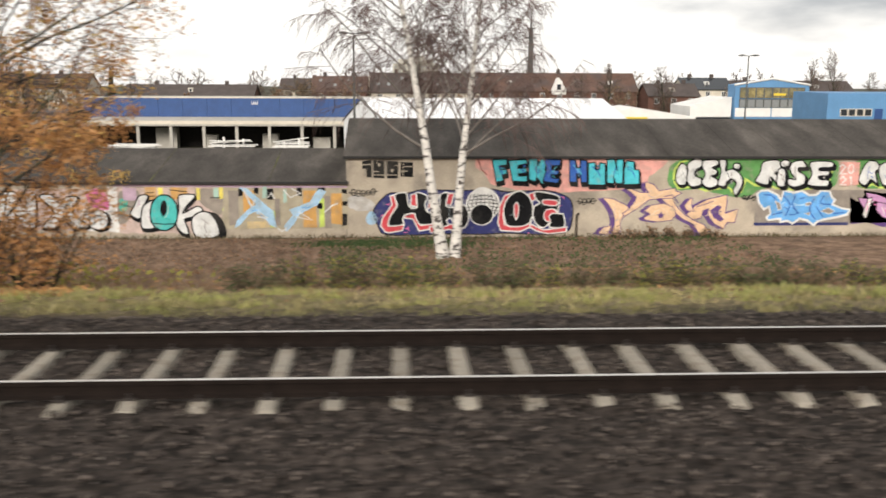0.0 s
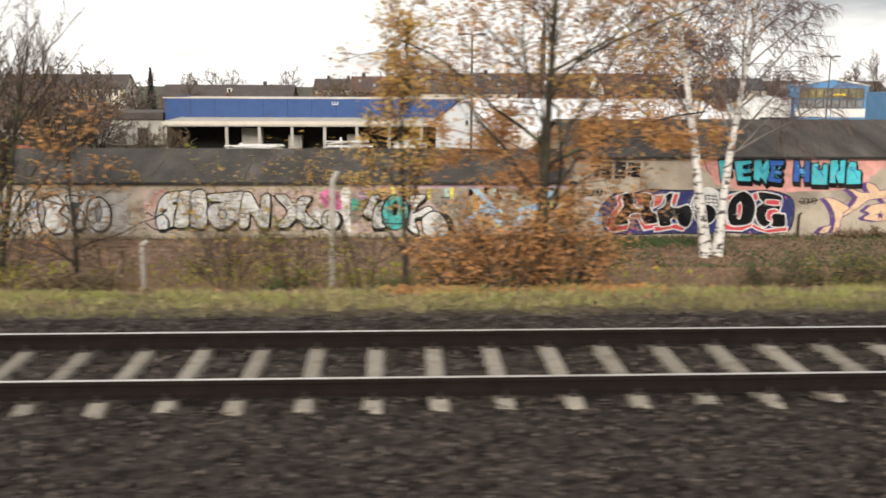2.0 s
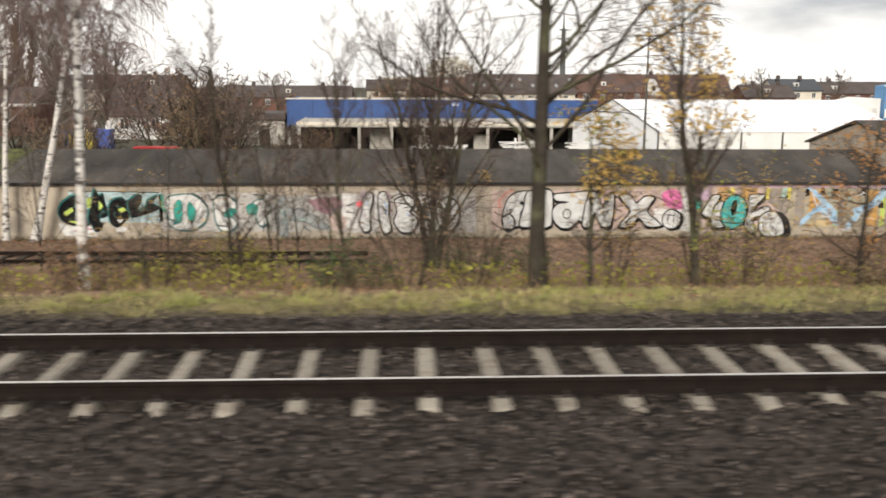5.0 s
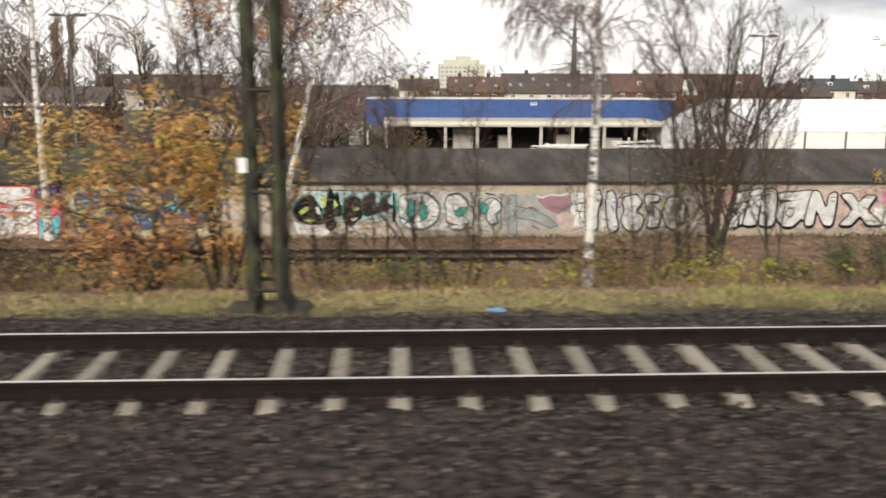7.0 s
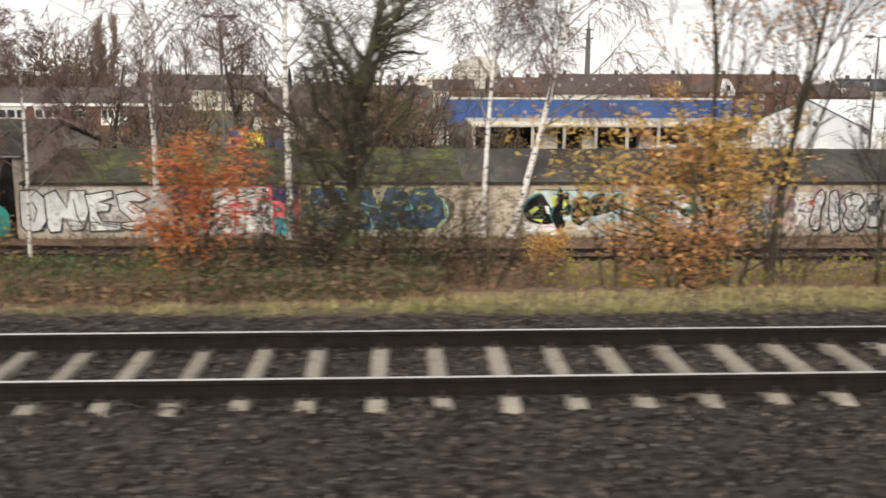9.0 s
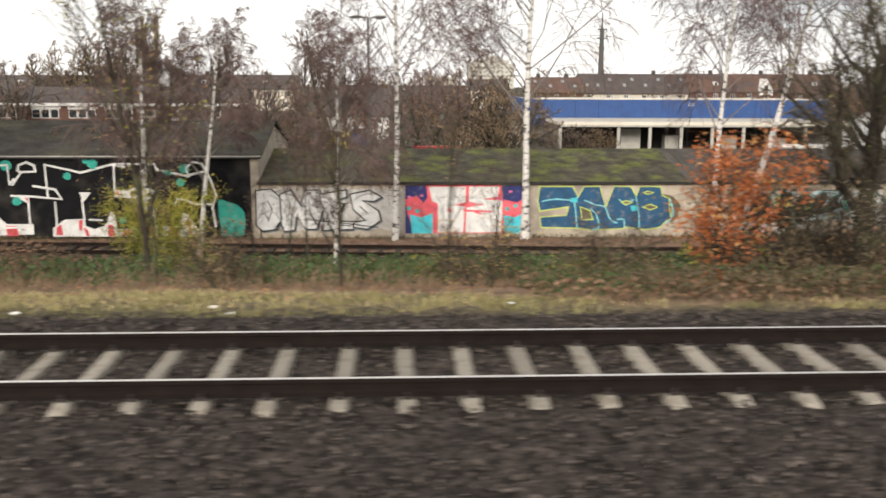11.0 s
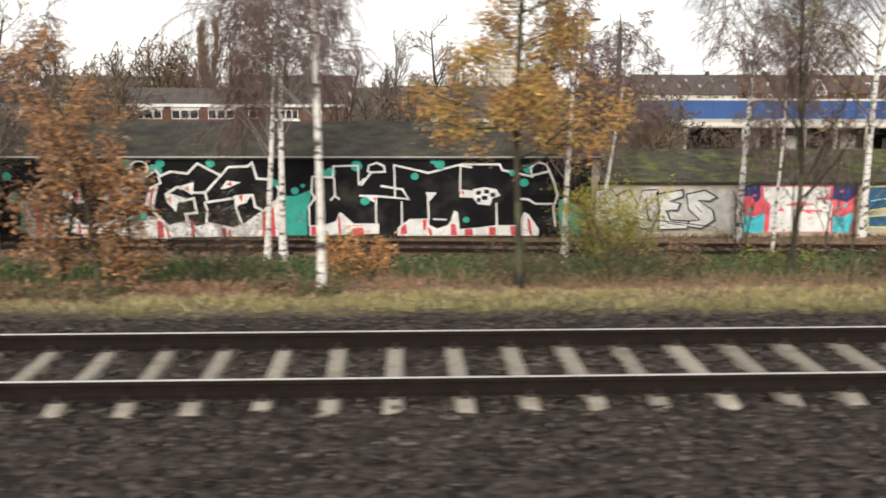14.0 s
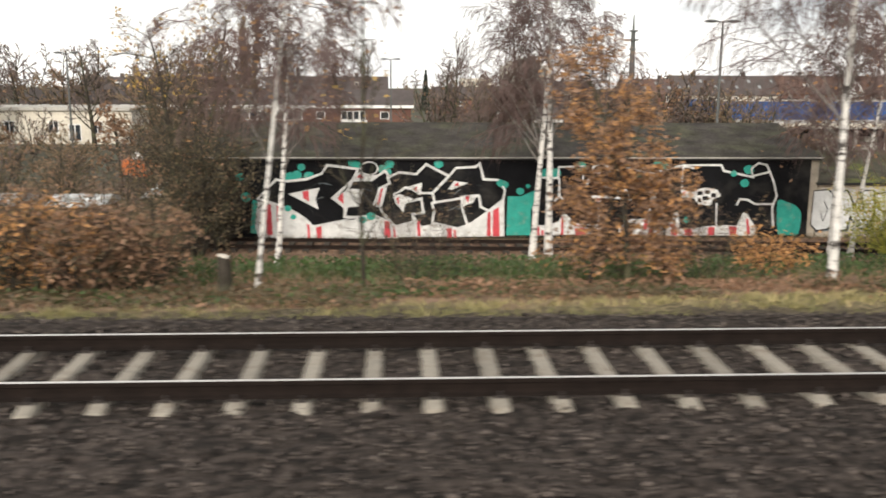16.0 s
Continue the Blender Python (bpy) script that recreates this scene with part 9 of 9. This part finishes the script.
# by the tall shed: a heap of cut brush along the wall, weeds, and a patch of lawn
for k, x in enumerate((9.6, 10.4, 11.3, 12.1, 12.9, 13.6)):
    plant("brush_heap", "low heap of dark cut brush against the wall", "brush", x, 38.5 + 0.15 * (k % 2), 0.62 - 0.05 * abs(k - 2), 0.02, BRAMBLE, 880 + k, M_BARK, M_BRUSHTWIG, ((M_L_BROWN, 150, 0.06, 0.0, 1.0), (M_L_WEED, 120, 0.05, 0.0, 1.0)), stems=12, splay=1.1, group="brush heaps")
n = 9000
gx = rng.normal(-0.6, 1.5, n)
gy = rng.normal(36.6, 0.45, n)
blades("lawn_patch", gx, gy, rng.uniform(0.04, 0.13, n), rng.uniform(0.02, 0.05, n), M_L_GREEN, "patch of green grass before the tall shed", "grass", 29)

# ---- small things ----
def stake(x, y, top, r, m, label, lean=0.0):
    t = thing("stake", label, "post", (x, y, ground_z(y) - 0.1), group="old fence posts")
    h = top - ground_z(y) + 0.1
    bm = bmesh.new()
    rod(bm, (0, 0, 0), (lean * h, 0, h * 0.94), r, r * 0.85, 7)
    part("shaft", bm, m, t)
    bm = bmesh.new()
    rod(bm, (lean * h, 0, h * 0.92), (lean * h + 0.1, 0, h), r * 0.85, r * 0.75, 7)
    part("bent_top", bm, m, t)


stake(-11.2, 17.5, 0.98, 0.065, M_CONC, "weathered pale concrete fence post with a bent top", 0.02)
stake(-14.8, 17.5, -0.35, 0.06, M_CONC, "short pale concrete fence post")
stake(7.75, 39.28, -3.2, 0.06, M_OLDWOOD, "dark wooden post against the shed wall")
stake(-47.4, 17.4, -0.2, 0.06, M_OLDWOOD, "dark wooden fence post")
st = thing("tree_stump", "freshly cut pale tree stump among bushes", "stump", (-82.0, 14.95, ground_z(14.95)))
bm = bmesh.new()
rod(bm, (0, 0, -0.1), (0, 0, 0.68), 0.13, 0.11, 12)
part("trunk", bm, M_BARK, st)
bm = bmesh.new()
rod(bm, (0, 0, 0.681), (0.005, 0, 0.70), 0.115, 0.105, 12)
part("cut_face", bm, M_PLASTER, st, "pale cut face")


def catenary_mast(x, y):
    """A lattice mast of two tapering channel legs on a concrete foot."""
    z = ground_z(y) - 0.1
    t = thing("lattice_mast", "mossy steel lattice mast on a concrete foot", "mast", (x, y, z))
    bm = bmesh.new()
    box(bm, -0.66, 0.62, -0.5, 0.5, -0.3, 0.17, 0.1)
    part("foot", bm, M_CONC_DARK, t, "mossy stepped concrete foot")
    H, w0, w1, d0, d1 = 9.5, 0.205, 0.19, 0.36, 0.33

    def corner(sx, sy, zz):
        f = zz / H
        return (sx * (w0 + (w1 - w0) * f), sy * (d0 + (d1 - d0) * f), zz)

    for sx in (-1, 1):
        for sy in (-1, 1):
            bm = bmesh.new()
            rod(bm, corner(sx, sy, 0.1), corner(sx, sy, H), 0.064, 0.057, 4)
            part("leg", bm, M_MASTPAINT, t)
    for sx in (-1, 1):
        zz, sy = 0.35, -1
        while zz < H - 0.7:
            bm = bmesh.new()
            rod(bm, corner(sx, sy, zz), corner(sx, -sy, zz + 0.62), 0.036, sides=4)
            part("brace", bm, M_MASTPAINT, t)
            zz, sy = zz + 0.62, -sy
    for sy in (-1, 1):
        for k in range(7):
            bm = bmesh.new()
            zz = 0.5 + 1.35 * k
            rod(bm, corner(-1, sy, zz), corner(1, sy, zz), 0.03, sides=4)
            part("batten", bm, M_MASTPAINT, t)
            bm = bmesh.new()
            rod(bm, corner(-1 if k % 2 else 1, sy, zz), corner(1 if k % 2 else -1, sy, zz + 0.7), 0.02, sides=4)
            part("brace", bm, M_MASTPAINT, t)
    for sx in (-1, 1):
        bm = bmesh.new()
        v = [bm.verts.new(c) for c in ((sx * 0.12, -0.48, 0.12), (sx * 0.36, -0.48, 0.12), (sx * 0.25, -0.4, 0.34), (sx * 0.16, -0.4, 0.34))]
        w = [bm.verts.new((c.co.x, -c.co.y, c.co.z)) for c in v]
        for f in (v[::-1], w, (v[0], v[1], w[1], w[0]), (v[1], v[2], w[2], w[1]), (v[2], v[3], w[3], w[2]), (v[3], v[0], w[0], w[3])):
            bm.faces.new(f)
        bmesh.ops.recalc_face_normals(bm, faces=bm.faces)
        part("shoe", bm, M_MASTPAINT, t, "flared mossy foot shoe")
    box_part("number_plate", -0.30, -0.19, -0.445, -0.43, 2.12, 2.32, M_WHITE, t, "small white enamel plate")
    return t


M_CONC_DARK = mat("mossy_concrete", (0.06, 0.056, 0.046), 0.95, 0.3, 3, 25, 0.4, 40, second=(0.05, 0.055, 0.03), second_scale=2)
catenary_mast(-36.65, 12.7)
for x, y, s, m, lab in ((-33.46, 12.5, 0.11, M_SKYBLUE, "crumpled pale blue plastic bag on the verge"), (-57.4, 13.2, 0.055, M_WHITE, "white paper scrap on the verge"), (-57.0, 12.4, 0.05, M_WHITE, "white paper scrap by the ballast"),
                        (-61.5, 12.5, 0.05, M_WHITE, "white paper scrap by the ballast"), (-60.0, 12.6, 0.06, M_WHITE, "white paper scrap by the ballast"), (-53.0, 13.4, 0.05, M_WHITE, "white paper scrap on the verge")):
    bm = bmesh.new()
    bmesh.ops.create_icosphere(bm, subdivisions=2, radius=s, matrix=Matrix.Diagonal((1.3, 0.8, 0.35, 1)))
    for v in bm.verts:
        v.co *= 1 + 0.35 * noise.noise(v.co * 14 + Vector((x, y, 0)))
    ob = part("litter_scrap", bm, m)
    ob.location = (x, y, ground_z(y) + 0.02)
    tagged(ob, lab, "litter", "litter scraps")
